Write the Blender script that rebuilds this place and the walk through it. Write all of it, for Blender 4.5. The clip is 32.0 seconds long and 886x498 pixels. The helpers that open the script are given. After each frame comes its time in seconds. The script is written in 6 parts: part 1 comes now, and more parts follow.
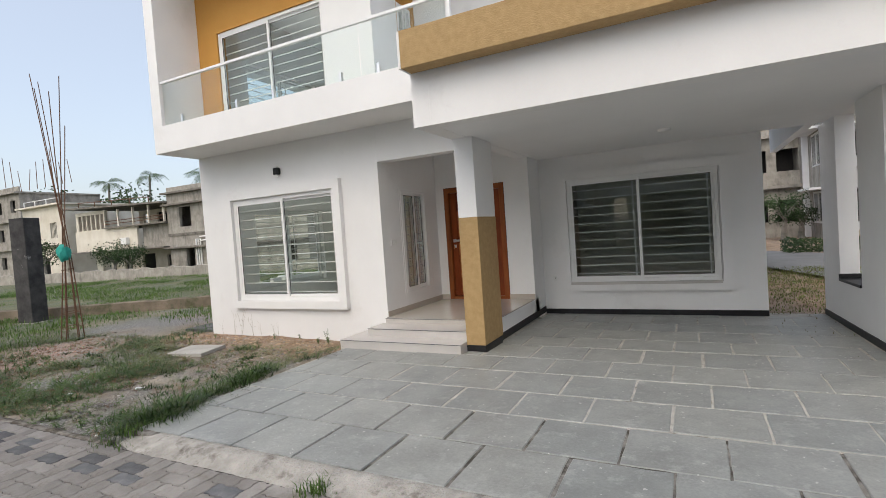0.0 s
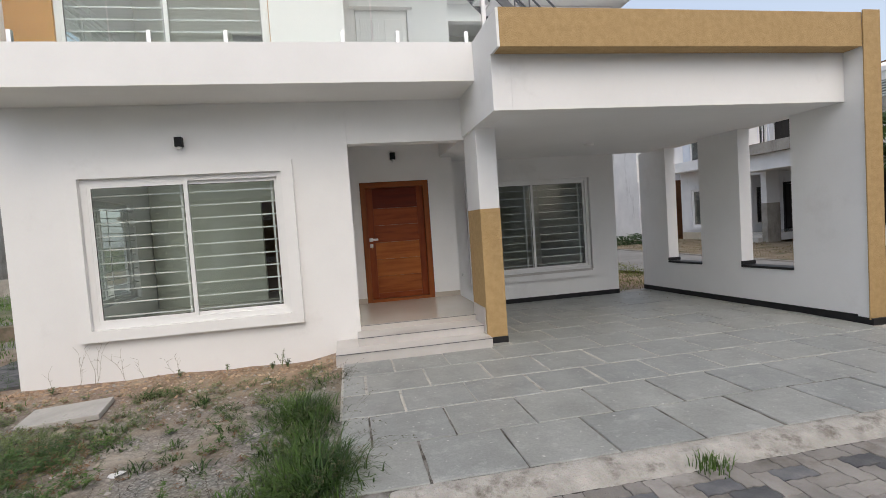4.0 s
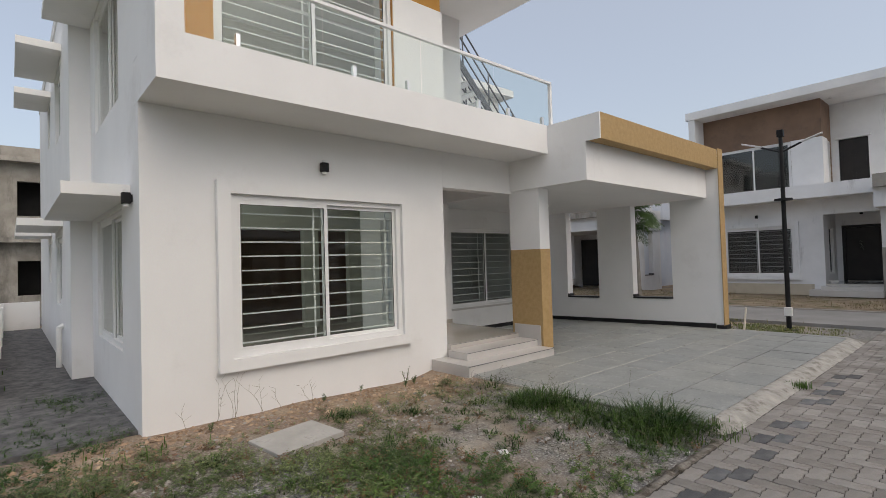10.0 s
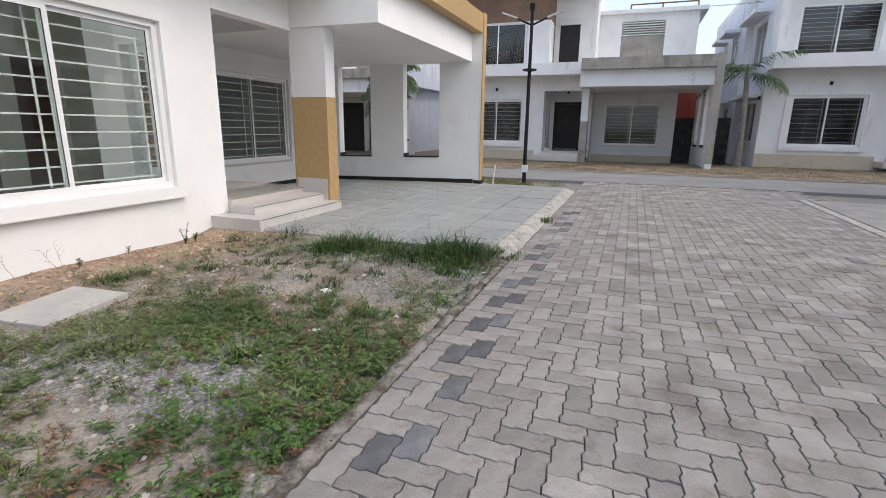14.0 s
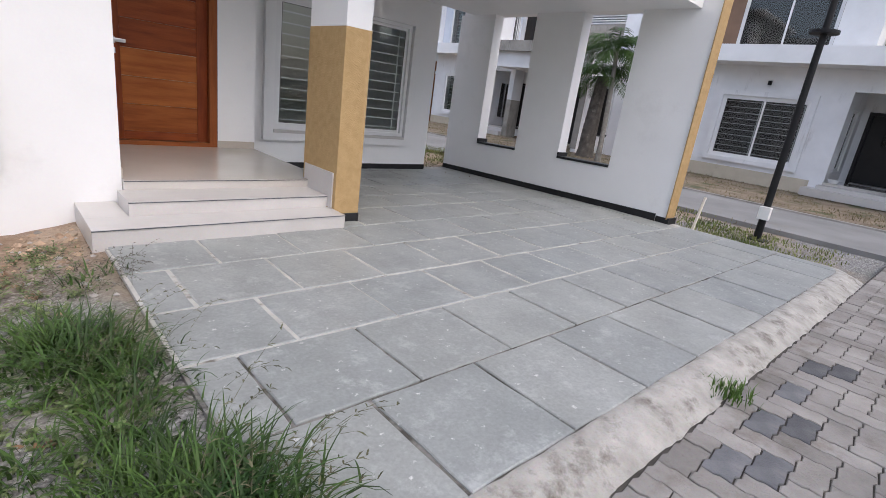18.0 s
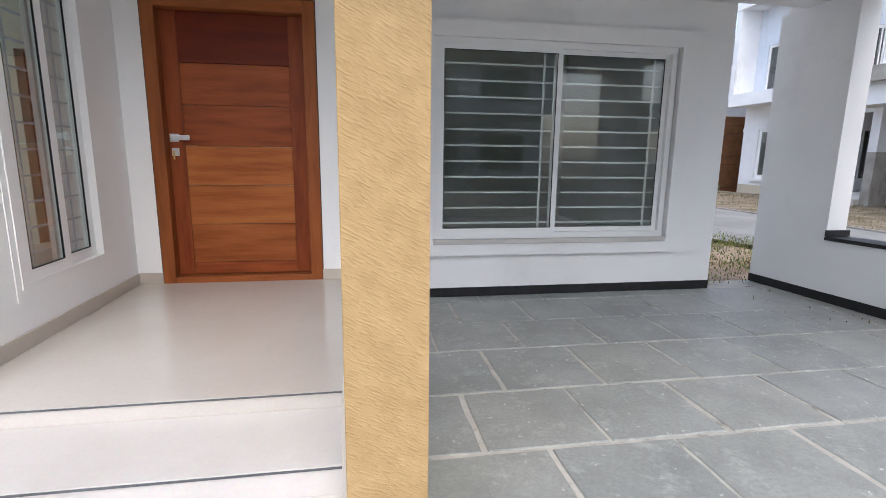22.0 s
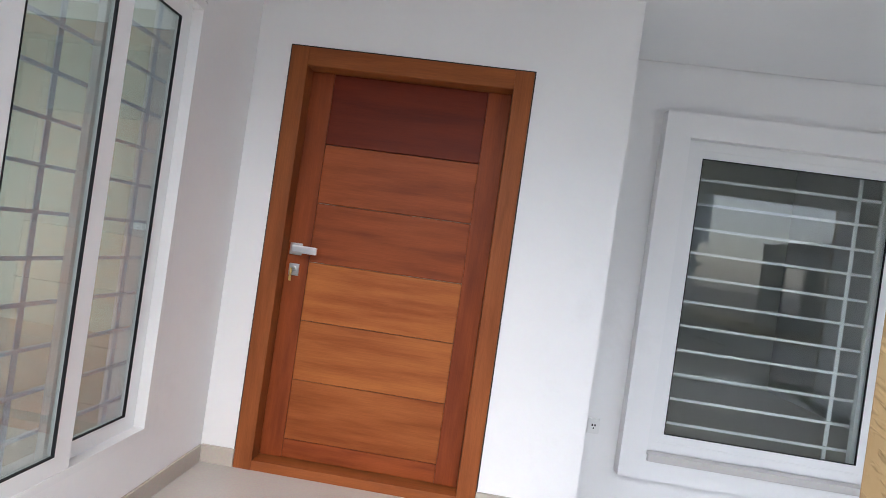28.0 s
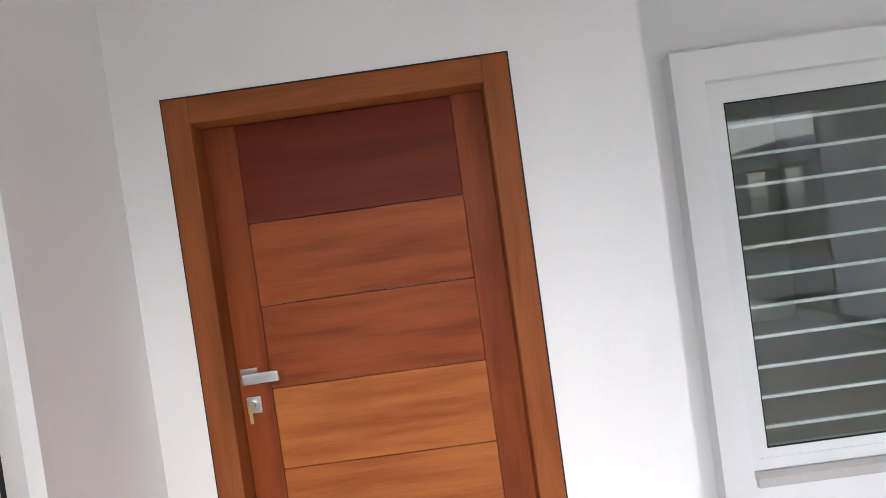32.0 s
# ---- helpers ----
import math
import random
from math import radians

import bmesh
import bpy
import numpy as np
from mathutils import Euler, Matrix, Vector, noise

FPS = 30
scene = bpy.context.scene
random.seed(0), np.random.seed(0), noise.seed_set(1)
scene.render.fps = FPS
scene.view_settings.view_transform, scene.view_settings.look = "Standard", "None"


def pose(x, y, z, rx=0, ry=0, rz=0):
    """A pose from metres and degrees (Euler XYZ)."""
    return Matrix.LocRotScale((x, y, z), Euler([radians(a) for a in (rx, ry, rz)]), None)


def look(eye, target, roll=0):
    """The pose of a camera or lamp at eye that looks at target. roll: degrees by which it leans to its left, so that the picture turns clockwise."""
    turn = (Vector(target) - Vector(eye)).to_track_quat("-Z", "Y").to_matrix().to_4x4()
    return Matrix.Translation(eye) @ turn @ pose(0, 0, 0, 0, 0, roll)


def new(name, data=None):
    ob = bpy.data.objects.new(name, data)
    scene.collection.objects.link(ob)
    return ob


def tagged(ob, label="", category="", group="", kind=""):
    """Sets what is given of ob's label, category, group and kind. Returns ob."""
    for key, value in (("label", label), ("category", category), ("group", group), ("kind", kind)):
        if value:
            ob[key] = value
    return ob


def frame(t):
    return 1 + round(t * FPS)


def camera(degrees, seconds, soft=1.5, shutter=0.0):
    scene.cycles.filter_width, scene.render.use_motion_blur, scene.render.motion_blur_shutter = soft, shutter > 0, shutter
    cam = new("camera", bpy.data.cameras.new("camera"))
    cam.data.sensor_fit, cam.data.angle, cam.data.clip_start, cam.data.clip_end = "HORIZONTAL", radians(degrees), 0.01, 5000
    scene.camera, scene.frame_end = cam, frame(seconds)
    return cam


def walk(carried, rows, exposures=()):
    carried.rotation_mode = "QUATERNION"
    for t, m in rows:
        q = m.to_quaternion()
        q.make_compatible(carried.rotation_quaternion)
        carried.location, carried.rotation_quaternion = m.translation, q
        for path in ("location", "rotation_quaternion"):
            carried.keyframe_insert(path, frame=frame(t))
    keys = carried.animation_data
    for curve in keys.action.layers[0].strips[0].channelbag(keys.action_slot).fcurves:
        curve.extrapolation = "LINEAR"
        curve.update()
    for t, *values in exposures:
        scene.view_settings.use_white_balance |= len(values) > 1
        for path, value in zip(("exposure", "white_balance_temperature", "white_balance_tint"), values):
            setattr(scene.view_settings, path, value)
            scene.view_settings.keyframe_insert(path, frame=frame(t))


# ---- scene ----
cam = camera(83.7, 32.0, 0.8)
PATH = [
    (0, (0.116, 0.418, 1.62), (-0.792, 2.199, 1.55), -4.0),
    (0.5, (-0.42, 0.447, 1.594), (-1.19, 2.287, 1.452), -4.2),
    (1, (-0.95, 0.348, 1.606), (-1.554, 2.251, 1.478), -3.4),
    (1.5, (-1.48, 0.312, 1.685), (-1.961, 2.252, 1.757), -3.7),
    (2, (-2.049, 0.162, 1.791), (-2.377, 2.115, 2.066), -5.2),
    (2.5, (-2.547, 0.106, 1.806), (-2.628, 2.085, 2.084), -7.7),
    (3, (-3.139, 0.12, 1.692), (-2.959, 2.107, 1.827), -7.4),
    (3.5, (-3.73, 0.1, 1.655), (-3.437, 2.079, 1.647), -5.6),
    (4, (-4.352, 0.122, 1.615), (-3.984, 2.086, 1.517), -3.9),
    (4.5, (-4.931, 0.1, 1.588), (-4.432, 2.029, 1.421), -2.7),
    (6.5, (-7.162, 0.476, 1.432), (-6.268, 2.254, 1.234), -3.4),
    (7, (-7.662, 0.599, 1.438), (-6.644, 2.306, 1.212), -2.4),
    (7.5, (-8.097, 0.783, 1.454), (-6.959, 2.414, 1.249), -1.6),
    (8, (-8.548, 0.877, 1.455), (-7.373, 2.483, 1.256), -0.6),
    (8.5, (-8.837, 1.09, 1.41), (-7.574, 2.627, 1.209), -0.6),
    (9, (-9.178, 1.184, 1.426), (-7.883, 2.697, 1.249), -2.1),
    (9.5, (-9.394, 1.147, 1.584), (-8.12, 2.688, 1.53), -2.3),
    (10, (-9.442, 1.139, 1.62), (-8.124, 2.642, 1.67), -1.7),
    (10.5, (-9.534, 1.342, 1.593), (-8.172, 2.8, 1.726), -1.8),
    (11, (-9.771, 1.579, 1.646), (-8.367, 2.995, 1.799), -3.8),
    (11.5, (-10.108, 1.738, 1.677), (-8.639, 3.088, 1.817), -4.3),
    (12, (-10.323, 1.938, 1.631), (-8.789, 3.218, 1.724), -4.7),
    (12.5, (-10.453, 1.882, 1.515), (-8.776, 2.969, 1.442), -4.7),
    (13, (-10.355, 1.774, 1.421), (-8.542, 2.582, 1.172), -2.8),
    (13.5, (-10.089, 1.695, 1.336), (-8.217, 2.274, 0.935), -0.4),
    (15.5, (-8.125, 1.93, 1.331), (-6.676, 3.088, 0.585), 2.9),
    (16, (-7.511, 1.865, 1.342), (-6.008, 2.981, 0.638), 4.9),
    (16.5, (-6.835, 1.95, 1.349), (-5.324, 3.083, 0.69), 5.6),
    (17, (-6.244, 1.988, 1.365), (-4.746, 3.166, 0.757), 6.2),
    (17.5, (-5.678, 2.087, 1.342), (-4.255, 3.367, 0.759), 7.3),
    (18, (-5.078, 2.256, 1.296), (-3.754, 3.638, 0.716), 7.8),
    (18.5, (-4.556, 2.425, 1.362), (-3.324, 3.899, 0.806), 9.3),
    (19, (-4.068, 2.747, 1.365), (-2.924, 4.3, 0.838), 8.5),
    (19.5, (-3.637, 3.037, 1.375), (-2.576, 4.653, 0.862), 8.1),
    (20, (-3.308, 3.373, 1.412), (-2.245, 4.974, 0.86), 6.9),
    (20.5, (-2.954, 3.663, 1.384), (-1.917, 5.315, 0.938), 5.6),
    (21, (-2.728, 4.035, 1.39), (-1.713, 5.719, 1.024), 4.5),
    (21.5, (-2.632, 4.434, 1.357), (-1.836, 6.234, 1.006), 2.9),
    (22, (-2.592, 4.875, 1.315), (-2.27, 6.814, 0.948), 0.7),
    (22.5, (-2.809, 5.328, 1.278), (-2.731, 7.294, 0.918), -0.5),
    (23, (-2.922, 5.75, 1.319), (-3.086, 7.718, 1.004), -1.4),
    (23.5, (-2.972, 6.168, 1.383), (-3.257, 8.114, 1.02), -1.0),
    (24, (-3.019, 6.367, 1.404), (-3.381, 8.296, 1.015), 1.0),
    (24.5, (-3.071, 6.441, 1.561), (-3.593, 8.357, 1.32), 0.2),
    (26.5, (-3.095, 6.462, 1.439), (-3.745, 8.33, 1.142), 7.2),
    (27, (-3.09, 6.473, 1.44), (-3.595, 8.382, 1.125), 11.8),
    (27.5, (-3.072, 6.494, 1.52), (-3.307, 8.479, 1.468), 10.3),
    (28, (-3.061, 6.515, 1.531), (-3.202, 8.51, 1.533), 8.1),
    (28.5, (-3.068, 6.534, 1.519), (-3.095, 8.534, 1.486), 8.2),
    (29, (-3.047, 6.567, 1.476), (-2.97, 8.564, 1.406), 10.3),
    (29.5, (-3.08, 6.53, 1.486), (-3.098, 8.527, 1.387), 10.8),
    (30, (-3.098, 6.487, 1.525), (-3.306, 8.474, 1.42), 8.9),
    (30.5, (-3.096, 6.486, 1.564), (-3.518, 8.44, 1.502), 2.8),
    (31, (-3.15, 6.653, 1.671), (-3.716, 8.571, 1.637), -5.0),
    (31.5, (-3.109, 6.903, 1.707), (-3.337, 8.888, 1.618), -6.8),
    (32, (-3.198, 7.189, 1.824), (-3.219, 9.188, 1.788), -7.9),
]
EXPOSURE = [(0, 0.76, 6600, 7), (1, 0.8, 6500, 7), (2, 0.36, 6650, 7), (3, 0.54, 6700, 7), (4, 0.67, 6600, 8), (7, 0.8, 6550, 8), (9, 0.63, 6600, 8), (10, 0.37, 6800, 8), (11, 0.32, 7000, 8), (12, 0.41, 6950, 8), (13, 0.75, 6700, 8), (16, 1.2, 6250, 11), (17, 1.12, 6220, 11), (18, 1.06, 6200, 12), (20, 1.4, 6250, 10), (22, 1.6, 6050, 9), (23, 1.68, 5550, 9), (24, 1.95, 5800, 8), (27, 2.12, 5900, 9), (30, 2.08, 5950, 9), (31, 1.9, 5850, 9), (32, 2.34, 6200, 10)]
walk(cam, [(t, look(eye, target, roll)) for t, eye, target, roll in PATH], EXPOSURE)

# ---- light ----
world = bpy.data.worlds.new("world")
scene.world = world
world.use_nodes = True
wn = world.node_tree.nodes
wl = world.node_tree.links
sky = wn.new("ShaderNodeTexSky")
sky.sky_type, sky.sun_disc = "NISHITA", False
sky.sun_elevation, sky.sun_rotation = radians(48), radians(180)
sky.air_density, sky.dust_density, sky.ozone_density = 1.0, 4.0, 1.6
wn["Background"].inputs["Strength"].default_value = 0.15
haze = wn.new("ShaderNodeMix")
haze.data_type = "RGBA"
haze.inputs[0].default_value, haze.inputs[7].default_value = 0.4, (3.95, 4.0, 4.3, 1)
wl.new(sky.outputs[0], haze.inputs[6])
wl.new(haze.outputs[2], wn["Background"].inputs["Color"])

sun = new("sun", bpy.data.lights.new("sun", "SUN"))
sun.data.energy, sun.data.angle, sun.data.color = 0.32, radians(80), (1.0, 0.88, 0.74)
sun.matrix_world = look((0, -30, 33.3), (0, 0, 0))


# daylight that the side windows let into the two front rooms
for z, h in ((1.5, 1.6), (4.6, 1.7)):
    a = new("window_daylight", bpy.data.lights.new("window_daylight", "AREA"))
    a.data.shape, a.data.size, a.data.size_y, a.data.energy, a.data.color = "RECTANGLE", 2.0, h, 11, (0.93, 0.97, 1.0)
    a.matrix_world = look((-8.16, 9.12, z), (0, 9.12, z))


# ---- materials ----
def node_mat(name):
    m = bpy.data.materials.new(name)
    m.use_nodes = True
    n, l = m.node_tree.nodes, m.node_tree.links
    return m, n, l, n["Principled BSDF"]


def ramp(n, stops):
    r = n.new("ShaderNodeValToRGB")
    while len(r.color_ramp.elements) < len(stops):
        r.color_ramp.elements.new(0.5)
    for e, (p, c) in zip(r.color_ramp.elements, stops):
        e.position, e.color = p, (*c, 1)
    return r


def noise_tex(n, l, coord, scale, detail=6, rough=0.6, stretch=None):
    t = n.new("ShaderNodeTexNoise")
    t.inputs["Scale"].default_value, t.inputs["Detail"].default_value, t.inputs["Roughness"].default_value = scale, detail, rough
    if stretch:
        mp = n.new("ShaderNodeMapping")
        mp.inputs["Scale"].default_value = stretch
        l.new(coord, mp.inputs["Vector"])
        coord = mp.outputs[0]
    l.new(coord, t.inputs["Vector"])
    return t


def mixed(n, l, fac, a, b, mode="MIX"):
    m = n.new("ShaderNodeMix")
    m.data_type, m.blend_type = "RGBA", mode
    for sock, v in ((m.inputs[0], fac), (m.inputs[6], a), (m.inputs[7], b)):
        if isinstance(v, (int, float)):
            sock.default_value = v
        elif isinstance(v, tuple):
            sock.default_value = (*v, 1)
        else:
            l.new(v, sock)
    return m.outputs[2]


def bump(n, l, bsdf, height, strength, dist=0.01):
    b = n.new("ShaderNodeBump")
    b.inputs["Strength"].default_value, b.inputs["Distance"].default_value = strength, dist
    l.new(height, b.inputs["Height"])
    l.new(b.outputs[0], bsdf.inputs["Normal"])
    return b


def mottled(name, dark, light, rough=0.8, scale=2.0, fine=60.0, bumpy=0.2, stain=None, stain_at=(0.55, 0.75), streak=None, spec=0.3, metal=0.0, island=0.0, obj_random=0.0):
    """A surface of two tones with broad patches, fine grain, relief and, if asked, stains."""
    m, n, l, b = node_mat(name)
    co = n.new("ShaderNodeTexCoord").outputs["Object"]
    big = noise_tex(n, l, co, scale, 5)
    small = noise_tex(n, l, co, fine, 4)
    r = ramp(n, [(0.3, dark), (0.7, light)])
    l.new(big.outputs[0], r.inputs[0])
    col = mixed(n, l, 0.12, r.outputs[0], small.outputs[1], "OVERLAY")
    if stain:
        st = noise_tex(n, l, co, scale * 0.9, 9, 0.7, streak)
        sr = ramp(n, [(stain_at[0], (0, 0, 0)), (stain_at[1], (1, 1, 1))])
        l.new(st.outputs[0], sr.inputs[0])
        col = mixed(n, l, sr.outputs[0], col, stain)
    if island or obj_random:
        src = n.new("ShaderNodeNewGeometry").outputs["Random Per Island"] if island else n.new("ShaderNodeObjectInfo").outputs["Random"]
        amt = island or obj_random
        rr = ramp(n, [(0, (1 - amt,) * 3), (1, (1 + amt * 0.6,) * 3)])
        l.new(src, rr.inputs[0])
        col = mixed(n, l, 1.0, col, rr.outputs[0], "MULTIPLY")
    l.new(col, b.inputs["Base Color"])
    b.inputs["Roughness"].default_value, b.inputs["Specular IOR Level"].default_value, b.inputs["Metallic"].default_value = rough, spec, metal
    if bumpy:
        bump(n, l, b, small.outputs[0], bumpy, 0.004)
    return m


def glass_mat(name, tint, gloss_rough=0.01, ior=0.08):
    m, n, l, b = node_mat(name)
    n.remove(b)
    tr, gl, fr, mx = n.new("ShaderNodeBsdfTransparent"), n.new("ShaderNodeBsdfGlossy"), n.new("ShaderNodeLayerWeight"), n.new("ShaderNodeMixShader")
    tr.inputs[0].default_value = (*tint, 1)
    gl.inputs["Roughness"].default_value = gloss_rough
    pw, ad = n.new("ShaderNodeMath"), n.new("ShaderNodeMath")
    pw.operation, ad.operation = "POWER", "MULTIPLY_ADD"
    pw.inputs[1].default_value = 4.0
    ad.inputs[1].default_value, ad.inputs[2].default_value = 1 - ior, ior
    l.new(fr.outputs["Facing"], pw.inputs[0])
    l.new(pw.outputs[0], ad.inputs[0])
    l.new(ad.outputs[0], mx.inputs[0])
    l.new(tr.outputs[0], mx.inputs[1])
    l.new(gl.outputs[0], mx.inputs[2])
    l.new(mx.outputs[0], n["Material Output"].inputs[0])
    return m


def stucco(name, a, c):
    """Texture paint with short slanting trowel drags."""
    m, n, l, b = node_mat(name)
    co = n.new("ShaderNodeTexCoord").outputs["Object"]
    v = noise_tex(n, l, co, 14, 5, 0.6)
    turn, stretch = n.new("ShaderNodeMapping"), n.new("ShaderNodeMapping")
    turn.inputs["Rotation"].default_value = (radians(-24), radians(-24), 0)
    stretch.inputs["Scale"].default_value = (30, 30, 135)
    l.new(co, turn.inputs["Vector"])
    l.new(turn.outputs[0], stretch.inputs["Vector"])
    rid = n.new("ShaderNodeTexNoise")
    rid.inputs["Scale"].default_value, rid.inputs["Detail"].default_value, rid.inputs["Distortion"].default_value = 1.0, 2, 0.25
    l.new(stretch.outputs[0], rid.inputs["Vector"])
    rr = ramp(n, [(0.49, (0, 0, 0)), (0.6, (0.65, 0.65, 0.65)), (0.72, (1, 1, 1))])
    l.new(rid.outputs[0], rr.inputs[0])
    cr = ramp(n, [(0.3, a), (0.7, c)])
    l.new(v.outputs[0], cr.inputs[0])
    l.new(cr.outputs[0], b.inputs["Base Color"])
    hh = mixed(n, l, 0.3, rr.outputs[0], v.outputs[0])
    bump(n, l, b, hh, 0.6, 0.006)
    b.inputs["Roughness"].default_value, b.inputs["Specular IOR Level"].default_value = 0.75, 0.25
    return m


def slate():
    """Natural grey-green stone: cloudy tone, fine riven relief, pale scuffs and dropped paint specks."""
    m, n, l, b = node_mat("grey_slate")
    co = n.new("ShaderNodeTexCoord").outputs["Object"]
    info = n.new("ShaderNodeObjectInfo")
    sh = n.new("ShaderNodeVectorMath")
    sh.operation = "ADD"
    l.new(co, sh.inputs[0])
    l.new(info.outputs["Location"], sh.inputs[1])
    co = sh.outputs[0]
    cloud = noise_tex(n, l, co, 2.2, 6, 0.6)
    fine = noise_tex(n, l, co, 55, 5, 0.65)
    r = ramp(n, [(0.3, (0.232, 0.242, 0.232)), (0.7, (0.325, 0.338, 0.324))])
    l.new(cloud.outputs[0], r.inputs[0])
    rr = ramp(n, [(0, (0.93, 0.94, 0.95)), (0.5, (1.0, 1.0, 1.0)), (1, (1.07, 1.06, 1.04))])
    l.new(info.outputs["Random"], rr.inputs[0])
    col = mixed(n, l, 1.0, r.outputs[0], rr.outputs[0], "MULTIPLY")
    scuff = noise_tex(n, l, co, 5.5, 9, 0.75)
    sr = ramp(n, [(0.53, (0, 0, 0)), (0.68, (0.6, 0.6, 0.6))])
    l.new(scuff.outputs[0], sr.inputs[0])
    col = mixed(n, l, sr.outputs[0], col, (0.47, 0.48, 0.465))
    sp = n.new("ShaderNodeTexVoronoi")
    sp.inputs["Scale"].default_value, sp.inputs["Randomness"].default_value = 15, 1.0
    wob = mixed(n, l, 0.07, co, fine.outputs[1], "ADD")
    l.new(wob, sp.inputs["Vector"])
    keep = n.new("ShaderNodeMath")
    keep.operation = "MULTIPLY"
    d = ramp(n, [(0.06, (1, 1, 1)), (0.17, (0, 0, 0))])
    l.new(sp.outputs["Distance"], d.inputs[0])
    hit = ramp(n, [(0.54, (0, 0, 0)), (0.6, (1, 1, 1))])
    l.new(sp.outputs["Color"], hit.inputs[0])
    l.new(d.outputs[0], keep.inputs[0])
    l.new(hit.outputs[0], keep.inputs[1])
    col = mixed(n, l, keep.outputs[0], col, (0.62, 0.62, 0.60))
    col = mixed(n, l, 0.3, col, fine.outputs[0], "OVERLAY")
    l.new(col, b.inputs["Base Color"])
    ro = ramp(n, [(0.3, (0.34, 0.34, 0.34)), (0.7, (0.54, 0.54, 0.54))])
    l.new(scuff.outputs[0], ro.inputs[0])
    l.new(ro.outputs[0], b.inputs["Roughness"])
    b.inputs["Specular IOR Level"].default_value = 0.45
    hh = mixed(n, l, 0.5, fine.outputs[0], scuff.outputs[0])
    bump(n, l, b, hh, 0.35, 0.006)
    return m


def wood(name, a, c, scale=1.0):
    m, n, l, b = node_mat(name)
    co = n.new("ShaderNodeTexCoord").outputs["Object"]
    rnd = n.new("ShaderNodeObjectInfo").outputs["Random"]
    add = n.new("ShaderNodeVectorMath")
    comb = n.new("ShaderNodeCombineXYZ")
    l.new(rnd, comb.inputs[1])
    l.new(rnd, comb.inputs[2])
    add.operation = "MULTIPLY_ADD"
    add.inputs[1].default_value = (1, 1, 1)
    l.new(co, add.inputs[0])
    sc = n.new("ShaderNodeVectorMath")
    sc.operation = "SCALE"
    sc.inputs[3].default_value = 37.0
    l.new(comb.outputs[0], sc.inputs[0])
    l.new(sc.outputs[0], add.inputs[2])
    g = noise_tex(n, l, add.outputs[0], 1.6, 6, 0.55, (1.0, 6.0, 9.0) if scale > 0 else (9.0, 6.0, 1.0))
    f = noise_tex(n, l, add.outputs[0], 9, 4, 0.6, (1.0, 8.0, 40.0) if scale > 0 else (40.0, 8.0, 1.0))
    r = ramp(n, [(0.32, a), (0.5, tuple((p + q) / 2 for p, q in zip(a, c))), (0.75, c)])
    l.new(g.outputs[0], r.inputs[0])
    col = mixed(n, l, 0.3, r.outputs[0], f.outputs[0], "OVERLAY")
    rr = ramp(n, [(0, (0.86, 0.8, 0.78)), (1, (1.12, 1.1, 1.08))])
    l.new(rnd, rr.inputs[0])
    col = mixed(n, l, 1.0, col, rr.outputs[0], "MULTIPLY")
    l.new(col, b.inputs["Base Color"])
    b.inputs["Roughness"].default_value = 0.46
    b.inputs["Specular IOR Level"].default_value = 0.22
    bump(n, l, b, f.outputs[0], 0.08, 0.002)
    return m


WHITE = mottled("white_plaster", (0.80, 0.795, 0.785), (0.86, 0.855, 0.845), 0.75, 0.8, 45, 0.16, (0.68, 0.665, 0.645), (0.58, 0.85))
WHITE_B = mottled("white_paint_soffit", (0.81, 0.81, 0.81), (0.86, 0.86, 0.86), 0.8, 0.7, 30, 0.08)
AGED = mottled("aged_white_plaster", (0.72, 0.72, 0.72), (0.84, 0.84, 0.84), 0.85, 0.9, 40, 0.25, (0.2, 0.19, 0.18), (0.6, 0.84), (1.6, 1.6, 0.35))
AGED_BLUE = mottled("aged_pale_blue_plaster", (0.63, 0.68, 0.76), (0.76, 0.79, 0.84), 0.85, 0.9, 40, 0.25, (0.2, 0.2, 0.2), (0.55, 0.8), (1.6, 1.6, 0.35))
GRIMY = mottled("grimy_concrete", (0.24, 0.222, 0.195), (0.42, 0.395, 0.355), 0.9, 1.6, 30, 0.4, (0.1, 0.095, 0.09), (0.5, 0.75), (1.2, 1.2, 0.4))
OCHRE = stucco("ochre_texture_paint", (0.40, 0.268, 0.122), (0.48, 0.332, 0.162))
OCHRE_S = mottled("smooth_ochre_paint", (0.50, 0.25, 0.055), (0.56, 0.29, 0.07), 0.7, 1.2, 40, 0.12)
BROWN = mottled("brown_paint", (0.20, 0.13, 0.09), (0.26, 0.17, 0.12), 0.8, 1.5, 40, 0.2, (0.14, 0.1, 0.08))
UPVC = mottled("white_upvc", (0.78, 0.78, 0.77), (0.82, 0.82, 0.81), 0.3, 1.5, 80, 0.02, spec=0.5)
GRILLE = mottled("pale_grey_enamel", (0.74, 0.75, 0.75), (0.8, 0.8, 0.8), 0.4, 3, 60, 0.03, spec=0.5)
GRILLE_DK = mottled("grey_enamel", (0.58, 0.63, 0.72), (0.64, 0.69, 0.78), 0.4, 3, 60, 0.03, spec=0.5)
GLASS = glass_mat("window_glass", (0.94, 0.965, 0.95), ior=0.042)
GLASS_OLD = glass_mat("dusty_window_glass", (0.8, 0.82, 0.81), 0.03, ior=0.06)
GLASS_PORCH = glass_mat("porch_window_glass", (0.92, 0.96, 0.94), ior=0.24)
RAILGLASS = glass_mat("rail_glass", (0.93, 0.96, 0.95), ior=0.03)
